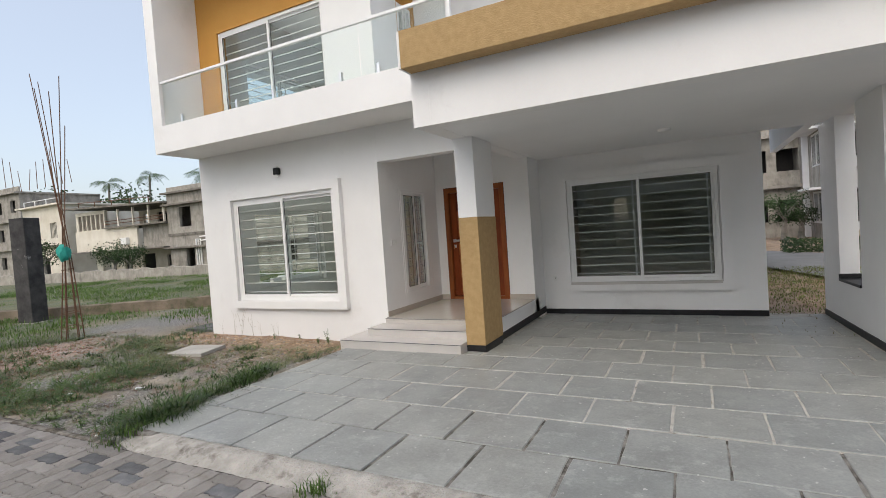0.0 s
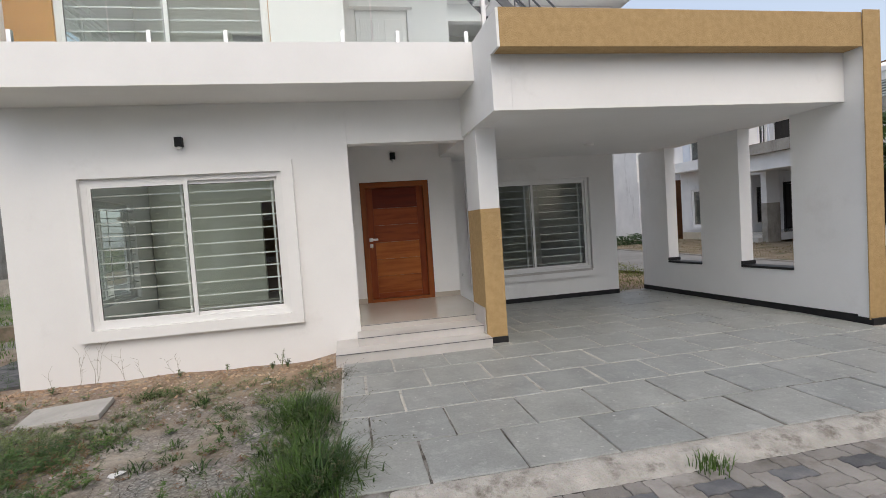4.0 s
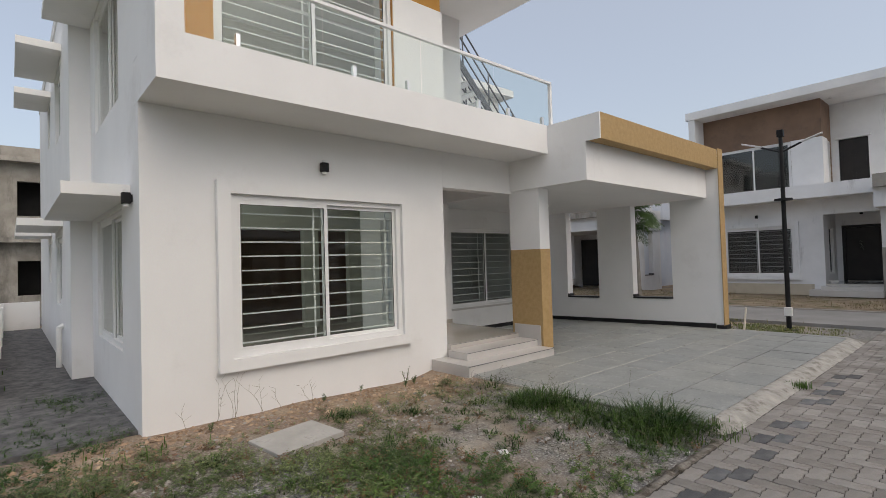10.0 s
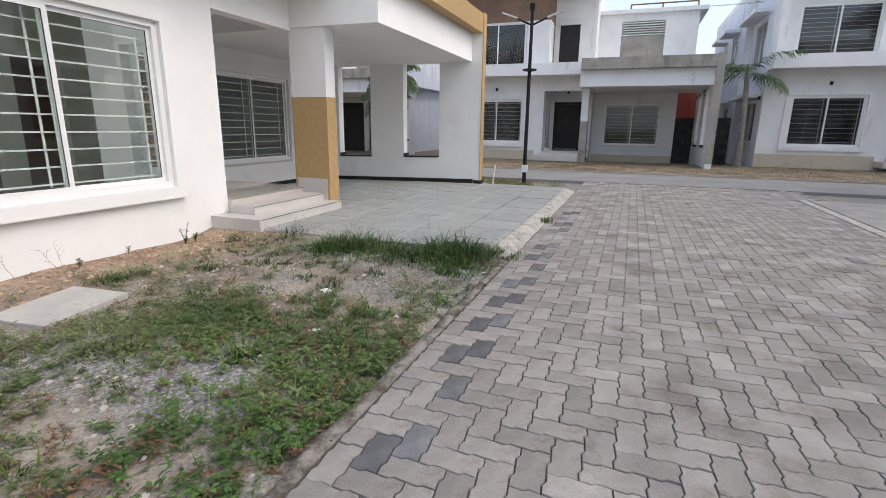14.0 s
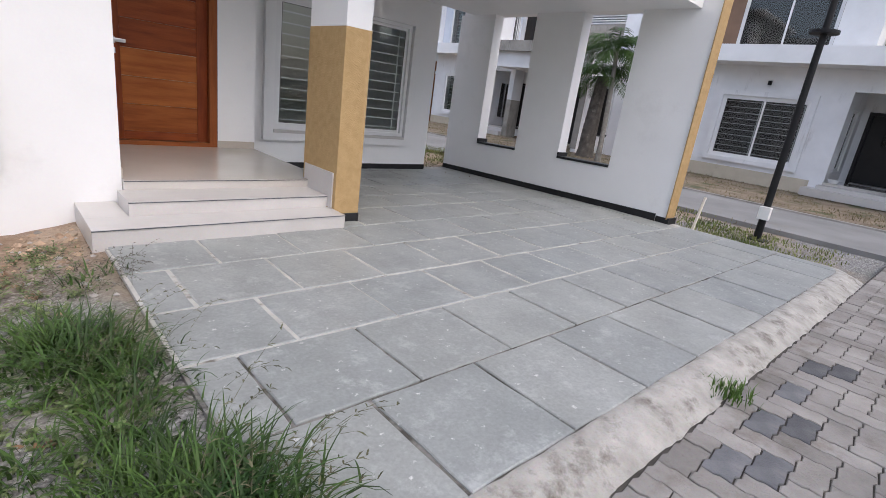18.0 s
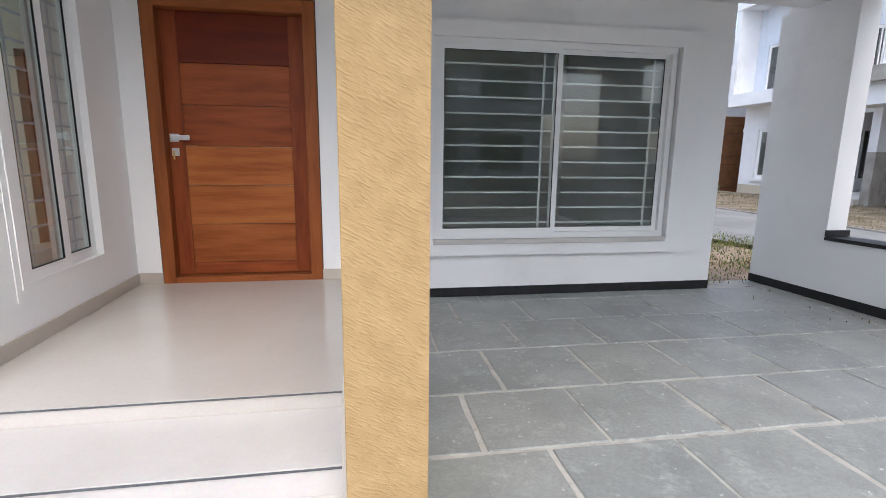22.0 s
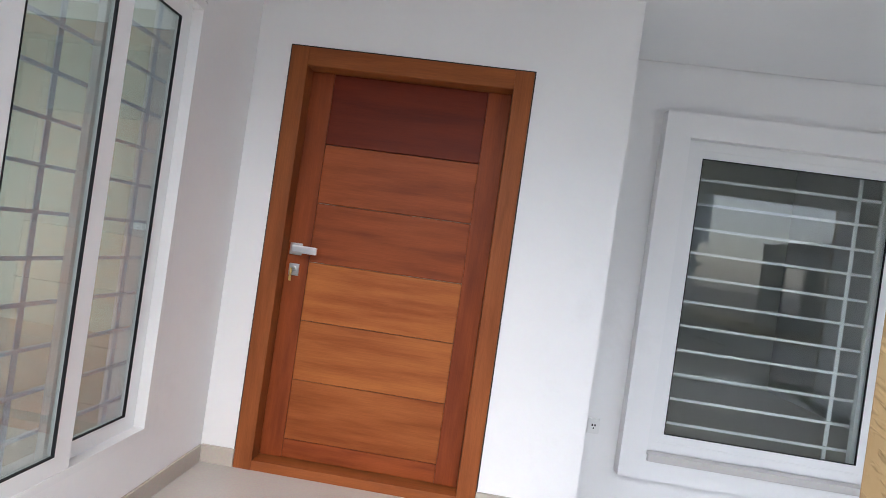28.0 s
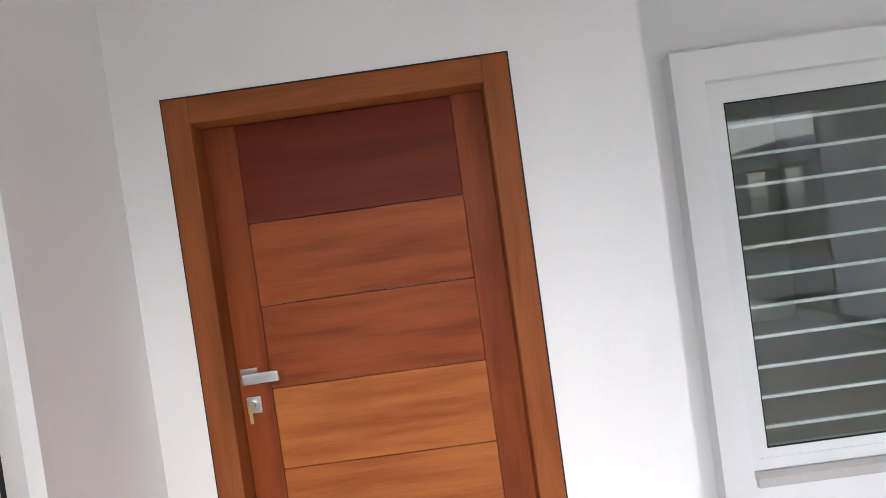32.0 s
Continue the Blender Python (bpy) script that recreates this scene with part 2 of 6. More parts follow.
ROOM = mottled("cream_room_paint", (0.56, 0.57, 0.485), (0.62, 0.63, 0.54), 0.8, 1, 40, 0.05)
ROOM_FLOOR = mottled("beige_room_tile", (0.5, 0.46, 0.4), (0.56, 0.52, 0.46), 0.3, 1, 40, 0.02)
# near-black board; also painted behind openings as the shade of unlit rooms
DARK = mottled("dark_board_and_unlit_room", (0.018, 0.016, 0.015), (0.03, 0.026, 0.024), 0.5, 2, 30, 0.05)
BLACK = mottled("black_granite", (0.012, 0.012, 0.013), (0.024, 0.024, 0.026), 0.45, 9, 120, 0.06, spec=0.3)
PTILE = mottled("beige_porcelain_tile", (0.49, 0.46, 0.42), (0.54, 0.51, 0.47), 0.05, 1.4, 90, 0.004, spec=0.7)
SKIRT = mottled("beige_skirting_tile", (0.44, 0.39, 0.33), (0.5, 0.45, 0.39), 0.3, 2.5, 60, 0.03, spec=0.4)
STEP = mottled("pale_step_tile", (0.50, 0.475, 0.45), (0.57, 0.545, 0.52), 0.3, 2, 70, 0.02, spec=0.5)
DOORWOOD = wood("orange_teak_board", (0.24, 0.060, 0.014), (0.42, 0.145, 0.036))
DOORMID = wood("red_teak_board", (0.175, 0.036, 0.010), (0.325, 0.082, 0.021))
DOORDARK = wood("dark_teak_board", (0.105, 0.013, 0.003), (0.17, 0.024, 0.006))
STILEWOOD = wood("stile_teak", (0.15, 0.030, 0.008), (0.26, 0.060, 0.015), -1)
FRAMEWOOD = wood("teak_post", (0.20, 0.055, 0.015), (0.33, 0.105, 0.029), -1)
FRAMEWOOD_H = wood("teak_rail", (0.20, 0.055, 0.015), (0.33, 0.105, 0.029), 1)
CHROME = mottled("brushed_steel", (0.62, 0.62, 0.62), (0.72, 0.72, 0.72), 0.28, 20, 200, 0.02, metal=1.0)
BRASS = mottled("brass", (0.62, 0.42, 0.14), (0.7, 0.5, 0.18), 0.3, 20, 200, 0.02, metal=1.0)
STEEL = mottled("dark_grey_painted_steel", (0.075, 0.08, 0.09), (0.11, 0.115, 0.125), 0.45, 3, 60, 0.05, spec=0.5)
STEELPALE = mottled("pale_painted_steel", (0.72, 0.72, 0.72), (0.8, 0.8, 0.8), 0.45, 3, 60, 0.05, spec=0.5)
RUST = mottled("rusty_iron", (0.10, 0.055, 0.035), (0.2, 0.11, 0.07), 0.9, 9, 90, 0.3)
POLE = mottled("black_powder_coat", (0.010, 0.010, 0.011), (0.018, 0.018, 0.019), 0.5, 4, 60, 0.03, spec=0.2)
SLATE = slate()
MORTAR = mottled("pale_mortar", (0.40, 0.385, 0.35), (0.54, 0.525, 0.485), 0.9, 5.5, 70, 0.9, (0.17, 0.155, 0.13), (0.54, 0.68))
MORTAR_DIRTY = mottled("dirty_mortar", (0.16, 0.15, 0.135), (0.32, 0.305, 0.28), 0.9, 5.5, 70, 0.8, (0.07, 0.065, 0.055), (0.44, 0.58))
APRON = mottled("rough_pale_concrete", (0.31, 0.295, 0.265), (0.50, 0.48, 0.44), 0.95, 6.5, 60, 2.4, (0.16, 0.145, 0.12), (0.52, 0.68))
CONC = mottled("grey_concrete", (0.24, 0.23, 0.21), (0.36, 0.345, 0.315), 0.9, 2.5, 50, 0.5, (0.15, 0.145, 0.135), (0.58, 0.8))
COVER = mottled("pale_concrete_cover", (0.36, 0.345, 0.315), (0.47, 0.455, 0.42), 0.9, 3.5, 60, 0.6, (0.2, 0.185, 0.16), (0.6, 0.72))
CONC_DK = mottled("dark_concrete_and_gap_shade", (0.03, 0.029, 0.031), (0.09, 0.087, 0.085), 0.9, 3.4, 40, 0.9, (0.42, 0.415, 0.4), (0.63, 0.72))
PAVER = mottled("grey_paver", (0.205, 0.192, 0.176), (0.355, 0.333, 0.31), 0.85, 3.4, 85, 1.6, (0.15, 0.13, 0.105), (0.52, 0.72), obj_random=0.2)
PAVER_J = mottled("grey_paver_field", (0.205, 0.192, 0.176), (0.355, 0.333, 0.31), 0.85, 2.6, 85, 1.6, (0.15, 0.13, 0.105), (0.52, 0.72), island=0.2)
PAVER_DK = mottled("charcoal_paver", (0.10, 0.103, 0.11), (0.18, 0.18, 0.186), 0.9, 6, 110, 1.2, (0.22, 0.21, 0.195), (0.56, 0.72), obj_random=0.4)
SAND = mottled("joint_sand", (0.04, 0.036, 0.03), (0.10, 0.09, 0.078), 0.95, 5, 90, 0.5)
GRAVEL = mottled("grey_gravel", (0.075, 0.075, 0.078), (0.20, 0.197, 0.193), 0.95, 7, 95, 1.0)
ROAD = mottled("worn_road", (0.19, 0.186, 0.182), (0.27, 0.264, 0.255), 0.9, 0.8, 60, 0.5, (0.2, 0.185, 0.16), (0.58, 0.8))
PLASTIC_W = mottled("white_plastic", (0.74, 0.74, 0.72), (0.8, 0.8, 0.78), 0.35, 2, 60, 0.02, spec=0.5)
TEAL = mottled("teal_cloth", (0.02, 0.27, 0.22), (0.05, 0.36, 0.3), 0.8, 6, 60, 0.3)
REDMETAL = mottled("red_sheet_metal", (0.36, 0.07, 0.045), (0.46, 0.10, 0.06), 0.6, 2, 40, 0.1)
BRICKRED = mottled("brown_cladding", (0.17, 0.075, 0.035), (0.26, 0.115, 0.05), 0.9, 3, 60, 0.4)
FINEGRASS = mottled("dark_grass_blade", (0.018, 0.05, 0.009), (0.085, 0.145, 0.03), 0.5, 2.3, 30, 0.05, island=0.6, spec=0.25)
VERGE = mottled("brown_verge_earth", (0.15, 0.115, 0.08), (0.29, 0.235, 0.17), 0.95, 1.6, 40, 1.5, (0.09, 0.095, 0.045), (0.52, 0.62))
CREAMBAND = mottled("beige_plinth_paint", (0.5, 0.44, 0.34), (0.6, 0.54, 0.43), 0.85, 1.5, 40, 0.2, (0.3, 0.26, 0.2), (0.55, 0.8))
LEAF = mottled("green_leaf", (0.028, 0.065, 0.014), (0.075, 0.135, 0.03), 0.6, 1.5, 30, 0.1, island=0.35, spec=0.3)
LEAF_DK = mottled("dark_leaf", (0.015, 0.04, 0.012), (0.045, 0.085, 0.022), 0.6, 1.0, 30, 0.1, island=0.35, spec=0.3)
BLADE = mottled("grass_blade", (0.055, 0.12, 0.022), (0.14, 0.22, 0.05), 0.6, 1.3, 30, 0.05, island=0.4, spec=0.25)
WEED = mottled("weed_leaf", (0.07, 0.108, 0.034), (0.195, 0.232, 0.09), 0.6, 1.1, 30, 0.05, (0.20, 0.13, 0.05), (0.64, 0.72), island=0.6, spec=0.3)
PALEGRASS = mottled("yellowing_grass_blade", (0.09, 0.13, 0.03), (0.25, 0.27, 0.09), 0.7, 1.3, 30, 0.05, island=0.5, spec=0.25)
DRYGRASS = mottled("dry_grass_blade", (0.12, 0.10, 0.05), (0.24, 0.20, 0.10), 0.8, 1.3, 30, 0.05, island=0.4)
BARK = mottled("grey_bark", (0.13, 0.12, 0.105), (0.27, 0.255, 0.23), 0.95, 4, 50, 0.8, (0.40, 0.39, 0.36), (0.55, 0.68))
BARK_DK = mottled("blackened_bark", (0.05, 0.045, 0.04), (0.14, 0.125, 0.11), 0.95, 4, 50, 0.8, (0.24, 0.22, 0.2), (0.58, 0.72))
STONE = mottled("pale_pebble", (0.24, 0.215, 0.19), (0.44, 0.41, 0.375), 0.9, 3, 60, 0.4, island=0.35)


def ground_mat():
    """Bare earth with grit, sandy patches, gravel and low green growth."""
    m, n, l, b = node_mat("garden_earth")
    co = n.new("ShaderNodeTexCoord").outputs["Object"]
    big = noise_tex(n, l, co, 0.55, 8, 0.62)
    mid = noise_tex(n, l, co, 2.3, 8, 0.65)
    grit = noise_tex(n, l, co, 42, 6, 0.7)
    peb = n.new("ShaderNodeTexVoronoi")
    peb.inputs["Scale"].default_value = 38
    l.new(co, peb.inputs["Vector"])
    soil = ramp(n, [(0.3, (0.14, 0.11, 0.08)), (0.5, (0.265, 0.225, 0.178)), (0.72, (0.44, 0.395, 0.33))])
    l.new(mid.outputs[0], soil.inputs[0])
    grav = ramp(n, [(0.3, (0.08, 0.078, 0.077)), (0.5, (0.215, 0.208, 0.198)), (0.7, (0.48, 0.47, 0.45))])
    l.new(grit.outputs[0], grav.inputs[0])
    mk = ramp(n, [(0.43, (0, 0, 0)), (0.55, (1, 1, 1))])
    l.new(big.outputs[0], mk.inputs[0])
    col = mixed(n, l, mk.outputs[0], soil.outputs[0], grav.outputs[0])
    sep = n.new("ShaderNodeSeparateXYZ")
    l.new(co, sep.inputs[0])
    # reddish sandy soil dug up along the house, rough turf over the field
    near = n.new("ShaderNodeMapRange")
    for k, v in ((1, 5.2), (2, 6.3), (3, 0.0), (4, 0.6)):
        near.inputs[k].default_value = v
    l.new(sep.outputs[1], near.inputs[0])
    red = ramp(n, [(0.3, (0.22, 0.132, 0.08)), (0.52, (0.35, 0.235, 0.15)), (0.75, (0.48, 0.375, 0.275))])
    l.new(mid.outputs[0], red.inputs[0])
    ef = n.new("ShaderNodeMapRange")
    for k, v in ((1, -10.5), (2, -9.0), (3, 0.0), (4, 1.0)):
        ef.inputs[k].default_value = v
    l.new(sep.outputs[0], ef.inputs[0])
    both = n.new("ShaderNodeMath")
    both.operation = "MULTIPLY"
    l.new(near.outputs[0], both.inputs[0])
    l.new(ef.outputs[0], both.inputs[1])
    col = mixed(n, l, both.outputs[0], col, red.outputs[0])
    # pinkish soil where bricks were broken up
    away = n.new("ShaderNodeVectorMath")
    away.operation = "DISTANCE"
    away.inputs[1].default_value = (-10.5, 4.9, 0)
    wob = mixed(n, l, 1.0, co, big.outputs[1], "ADD")
    l.new(wob, away.inputs[0])
    pk = ramp(n, [(0.55, (0.75, 0.75, 0.75)), (0.95, (0, 0, 0))])
    sc = n.new("ShaderNodeMath")
    sc.operation = "MULTIPLY"
    sc.inputs[1].default_value = 0.5
    l.new(away.outputs["Value"], sc.inputs[0])
    l.new(sc.outputs[0], pk.inputs[0])
    pinks = ramp(n, [(0.3, (0.20, 0.125, 0.095)), (0.5, (0.36, 0.25, 0.20)), (0.72, (0.53, 0.42, 0.36))])
    l.new(grit.outputs[0], pinks.inputs[0])
    col = mixed(n, l, pk.outputs[0], col, pinks.outputs[0])
    gm = noise_tex(n, l, co, 1.15, 9, 0.7)
    gk = ramp(n, [(0.5, (0, 0, 0)), (0.68, (0.22, 0.22, 0.22))])
    l.new(gm.outputs[0], gk.inputs[0])
    turf = n.new("ShaderNodeMapRange")
    for k, v in ((1, -14.5), (2, -11.5), (3, 0.62), (4, 0.0)):
        turf.inputs[k].default_value = v
    l.new(sep.outputs[0], turf.inputs[0])
    gf = n.new("ShaderNodeMath")
    gf.operation, gf.use_clamp = "ADD", True
    l.new(gk.outputs[0], gf.inputs[0])
    l.new(turf.outputs[0], gf.inputs[1])
    gcol = ramp(n, [(0.3, (0.05, 0.075, 0.025)), (0.7, (0.14, 0.165, 0.065))])
    l.new(grit.outputs[0], gcol.inputs[0])
    col = mixed(n, l, gf.outputs[0], col, gcol.outputs[0])
    col = mixed(n, l, 0.35, col, grit.outputs[0], "OVERLAY")
    l.new(col, b.inputs["Base Color"])
    b.inputs["Roughness"].default_value, b.inputs["Specular IOR Level"].default_value = 0.95, 0.15
    hh = mixed(n, l, 0.5, grit.outputs[0], peb.outputs[0])
    bump(n, l, b, hh, 1.0, 0.015)
    return m


EARTH = ground_mat()


# ---- builders ----
def box(bm, x0, x1, y0, y1, z0, z1, bevel=0.0):
    vs = [bm.verts.new((x, y, z)) for z in (z0, z1) for y in (y0, y1) for x in (x0, x1)]
    fs = [bm.faces.new([vs[i] for i in q]) for q in ((0, 2, 3, 1), (4, 5, 7, 6), (0, 1, 5, 4), (2, 6, 7, 3), (0, 4, 6, 2), (1, 3, 7, 5))]
    if bevel:
        es = list({e for f in fs for e in f.edges})
        bmesh.ops.bevel(bm, geom=es, offset=bevel, segments=2, affect="EDGES", profile=0.6)
    return bm


def boxes(*dims, bevel=0.0):
    bm = bmesh.new()
    for d in dims:
        box(bm, *d, bevel=bevel)
    return bm


def tube(bm, p, q, r0, r1=None, sides=10):
    """A round bar from p to q."""
    p, q = Vector(p), Vector(q)
    r1 = r0 if r1 is None else r1
    rot = (q - p).to_track_quat("Z", "Y")
    rings = []
    for c, r in ((p, r0), (q, r1)):
        rings.append([bm.verts.new(c + rot @ Vector((r * math.cos(a), r * math.sin(a), 0))) for a in (2 * math.pi * i / sides for i in range(sides))])
    for i in range(sides):
        j = (i + 1) % sides
        bm.faces.new((rings[0][i], rings[0][j], rings[1][j], rings[1][i]))
    bm.faces.new(rings[0][::-1])
    bm.faces.new(rings[1])
    return bm


def mesh_of(name, bm, mat):
    bmesh.ops.recalc_face_normals(bm, faces=bm.faces)
    me = bpy.data.meshes.new(name)
    bm.to_mesh(me)
    bm.free()
    for m in (mat if isinstance(mat, (list, tuple)) else [mat]):
        me.materials.append(m)
    return me


def part(name, bm, mat, parent=None, label="", at=None):
    me = bm if isinstance(bm, bpy.types.Mesh) else mesh_of(name, bm, mat)
    ob = new(name, me)
    ob.parent = parent
    if at is not None:
        ob.matrix_basis = at if isinstance(at, Matrix) else Matrix.Translation(at)
    if label:
        ob["label"] = label
    return ob


def thing(name, at, label, category, group="", kind=""):
    ob = new(name)
    ob.empty_display_size = 0.1
    ob.matrix_basis = at if isinstance(at, Matrix) else Matrix.Translation(at)
    return tagged(ob, label, category, group, kind)


def struct(name, bm, mat, parent=None, label="", category="wall"):
    """A piece of the setting, or, under a parent, a part of a house."""
    ob = part(name, bm, mat, parent)
    if parent is None:
        tagged(ob, label, category, kind="structure")
    return ob


def panel(axis, a, b, u0, u1, z0, z1, holes=()):
    """A wall from a to b in thickness along axis, from u0 to u1 along the other, with rectangular holes (u0, u1, z0, z1)."""
    us = sorted({u0, u1, *[h[0] for h in holes], *[h[1] for h in holes]})
    zs = sorted({z0, z1, *[h[2] for h in holes], *[h[3] for h in holes]})
    us, zs = [u for u in us if u0 <= u <= u1], [z for z in zs if z0 <= z <= z1]
    solid = {}
    for i in range(len(us) - 1):
        for k in range(len(zs) - 1):
            cu, cz = (us[i] + us[i + 1]) / 2, (zs[k] + zs[k + 1]) / 2
            solid[i, k] = not any(h[0] < cu < h[1] and h[2] < cz < h[3] for h in holes)
    bm = bmesh.new()
    made = {}

    def v(t, u, z):
        key = (round(t, 4), round(u, 4), round(z, 4))
        if key not in made:
            made[key] = bm.verts.new((u, t, z) if axis == "y" else (t, u, z))
        return made[key]

    for (i, k), s in solid.items():
        if not s:
            continue
        p, q, r, t = us[i], us[i + 1], zs[k], zs[k + 1]
        bm.faces.new((v(a, p, r), v(a, q, r), v(a, q, t), v(a, p, t)))
        bm.faces.new((v(b, p, r), v(b, p, t), v(b, q, t), v(b, q, r)))
        if not solid.get((i - 1, k)):
            bm.faces.new((v(a, p, r), v(a, p, t), v(b, p, t), v(b, p, r)))
        if not solid.get((i + 1, k)):
            bm.faces.new((v(a, q, r), v(b, q, r), v(b, q, t), v(a, q, t)))
        if not solid.get((i, k - 1)):
            bm.faces.new((v(a, p, r), v(b, p, r), v(b, q, r), v(a, q, r)))
        if not solid.get((i, k + 1)):
            bm.faces.new((v(a, p, t), v(a, q, t), v(b, q, t), v(b, p, t)))
    return bm


def fall(bm, y0=5.2, down=0.020, inward=0.016):
    """Let a piece of the carport side follow the fall of the drive towards the rear."""
    for v in bm.verts:
        v.co.z -= down * (v.co.y - y0)
        v.co.x -= inward * (v.co.y - y0)
    return bm


def ring(axis, a, b, u0, u1, z0, z1, w, bottom=None):
    """A plain border of width w round an opening; its outer edges are u0, u1, z0, z1."""
    return panel(axis, a, b, u0, u1, z0, z1, [(u0 + w, u1 - w, z0 + (bottom or w), z1 - w)])


def window(name, m, w, h, label, parent=None, bars=12, detail=True, split=0.5, uprights=(0.47,), barmat=None, glass=None, frame_mat=None, fw=0.055, sw=0.05, bar_y=0.14, bar_h=0.016):
    """A two-leaf sliding window w wide and h high; its outer face is local y = 0, its foot z = 0."""
    barmat = barmat or GRILLE
    fmat = frame_mat or UPVC
    if parent is None:
        ob = thing(name, m, label, "window", kind="structure")
    else:
        ob = part(name, ring("y", 0.0, 0.075, 0, w, 0, h, fw), fmat, parent, at=m)
    if parent is None:
        part("window_frame", ring("y", 0.0, 0.075, 0, w, 0, h, fw), fmat, ob)
    xs = split * w
    q = fw - 0.005
    for x0, x1, y0 in ((q, xs + 0.03, 0.004), (xs - 0.03, w - q, 0.046)):
        part("sash", ring("y", y0, y0 + 0.026, x0, x1, q, h - q, sw), fmat, ob)
        p = part("pane", boxes((x0 + sw - 0.003, x1 - sw + 0.003, y0 + 0.010, y0 + 0.016, q + sw - 0.003, h - q - sw + 0.003)), glass or GLASS, ob)
        p.visible_shadow = False
        if detail:
            part("gasket", ring("y", y0 - 0.001, y0 + 0.009, x0 + sw + 0.0005, x1 - sw - 0.0005, q + sw + 0.0005, h - q - sw - 0.0005, 0.0045), POLE, ob, "black rubber gasket")
    y = bar_y
    if detail:
        bm = boxes((0, w - 0.02, 0, 0.014, 0, bar_h))
        me = mesh_of("grille_bar", bm, barmat)
        for i in range(bars):
            part("grille_bar", me, barmat, ob, at=(0.01, y, 0.09 + (h - 0.18) * (i + 0.25) / bars))
        for u in uprights:
            part("grille_upright", boxes((u * w - 0.75 * bar_h, u * w + 0.75 * bar_h, y + 0.013, y + 0.018, 0.0, h)), barmat, ob)
    elif bars:
        bm = bmesh.new()
        for i in range(bars):
            z = 0.09 + (h - 0.18) * (i + 0.5) / bars
            box(bm, 0.01, w - 0.01, y, y + 0.012, z, z + 0.014)
        for u in uprights:
            box(bm, u * w - 0.012, u * w + 0.012, y + 0.013, y + 0.018, 0, h)
        part("grille", bm, barmat, ob)
    return ob


# ---- the villa ----
def teak_door(parent, own):
    """The main door: posts, lintel, sill, six boards between two stiles, a lever and a lock."""
    x0, x1, y, z0, z1 = -4.11, -2.91, 8.895, 0.31, 2.43
    if own:
        d = thing("door_1", (0, 0, 0), "closed reddish teak door with six horizontal boards in a teak frame", "door", kind="structure")
    else:
        d = part("door", boxes((x0 + 0.1, x1 - 0.1, y + 0.05, y + 0.09, z0 + 0.05, z1 - 0.1)), DARK, parent)
        part("door_frame", panel("y", y - 0.005, y + 0.14, x0, x1, z0, z1, [(x0 + 0.09, x1 - 0.09, z0 - 1, z1 - 0.09)]), DARK, d)
        part("glazed_slot", boxes((-3.62, -3.50, y + 0.04, y + 0.05, 1.5, 1.85)), GLASS, d)
        return
    part("frame_edge", panel("y", y + 0.0018, y + 0.0045, x0 - 0.006, x1 + 0.006, z0, z1 + 0.006, [(x0 + 0.05, x1 - 0.05, z0 - 1, z1 - 0.05)]), DARK, d, "dark gap round the frame")
    bb = 0.006
    part("frame_post", boxes((x0, x0 + 0.092, y - 0.006, y + 0.13, z0, z1), bevel=bb), FRAMEWOOD, d)
    part("frame_post", boxes((x1 - 0.092, x1, y - 0.006, y + 0.13, z0, z1), bevel=bb), FRAMEWOOD, d)
    part("frame_lintel", boxes((x0 + 0.09, x1 - 0.09, y - 0.004, y + 0.13, z1 - 0.092, z1), bevel=bb), FRAMEWOOD_H, d)
    part("frame_sill", boxes((x0 + 0.09, x1 - 0.09, y - 0.004, y + 0.13, z0, z0 + 0.06), bevel=bb), FRAMEWOOD_H, d)
    ya = y + 0.075
    lx0, lx1, lz0, lz1 = x0 + 0.093, x1 - 0.093, z0 + 0.064, z1 - 0.094
    part("stile", boxes((lx0, lx0 + 0.115, ya, ya + 0.04, lz0, lz1), bevel=0.003), STILEWOOD, d)
    part("stile", boxes((lx1 - 0.115, lx1, ya, ya + 0.04, lz0, lz1), bevel=0.003), STILEWOOD, d)
    hs = [0.36, 0.301, 0.303, 0.299, 0.302, 0.304, 0.095]
    tot, z = sum(hs), lz1
    for i, hh in enumerate(hs):
        hh = hh / tot * (lz1 - lz0)
        part("door_board", boxes((lx0 + 0.1155, lx1 - 0.1155, ya + 0.004 + 0.001 * (i % 2), ya + 0.038, z - hh + 0.0015, z - 0.0015), bevel=0.003), (DOORDARK, DOORMID, DOORMID, DOORWOOD, DOORWOOD, DOORWOOD, DOORMID)[i], d)
        z -= hh
    hz = 1.43
    hd = part("handle_plate", boxes((lx0 + 0.012, lx0 + 0.075, ya - 0.010, ya, hz - 0.03, hz + 0.03), bevel=0.004), CHROME, d, "square brushed steel plate")
    bm = boxes((lx0 + 0.035, lx0 + 0.165, ya - 0.055, ya - 0.038, hz - 0.018, hz + 0.02), bevel=0.007)
    tube(bm, (lx0 + 0.045, ya - 0.05, hz), (lx0 + 0.045, ya - 0.005, hz), 0.011)
    part("lever", bm, CHROME, hd, "brushed steel lever")
    lk = part("lock_plate", boxes((lx0 + 0.02, lx0 + 0.072, ya - 0.008, ya, hz - 0.135, hz - 0.075), bevel=0.003), CHROME, d, "square brushed steel lock")
    bm = tube(bmesh.new(), (lx0 + 0.046, ya - 0.02, hz - 0.1), (lx0 + 0.046, ya - 0.008, hz - 0.1), 0.013)
    part("cylinder", bm, CHROME, lk)
    bm = boxes((lx0 + 0.040, lx0 + 0.052, ya - 0.045, ya - 0.043, hz - 0.16, hz - 0.095))
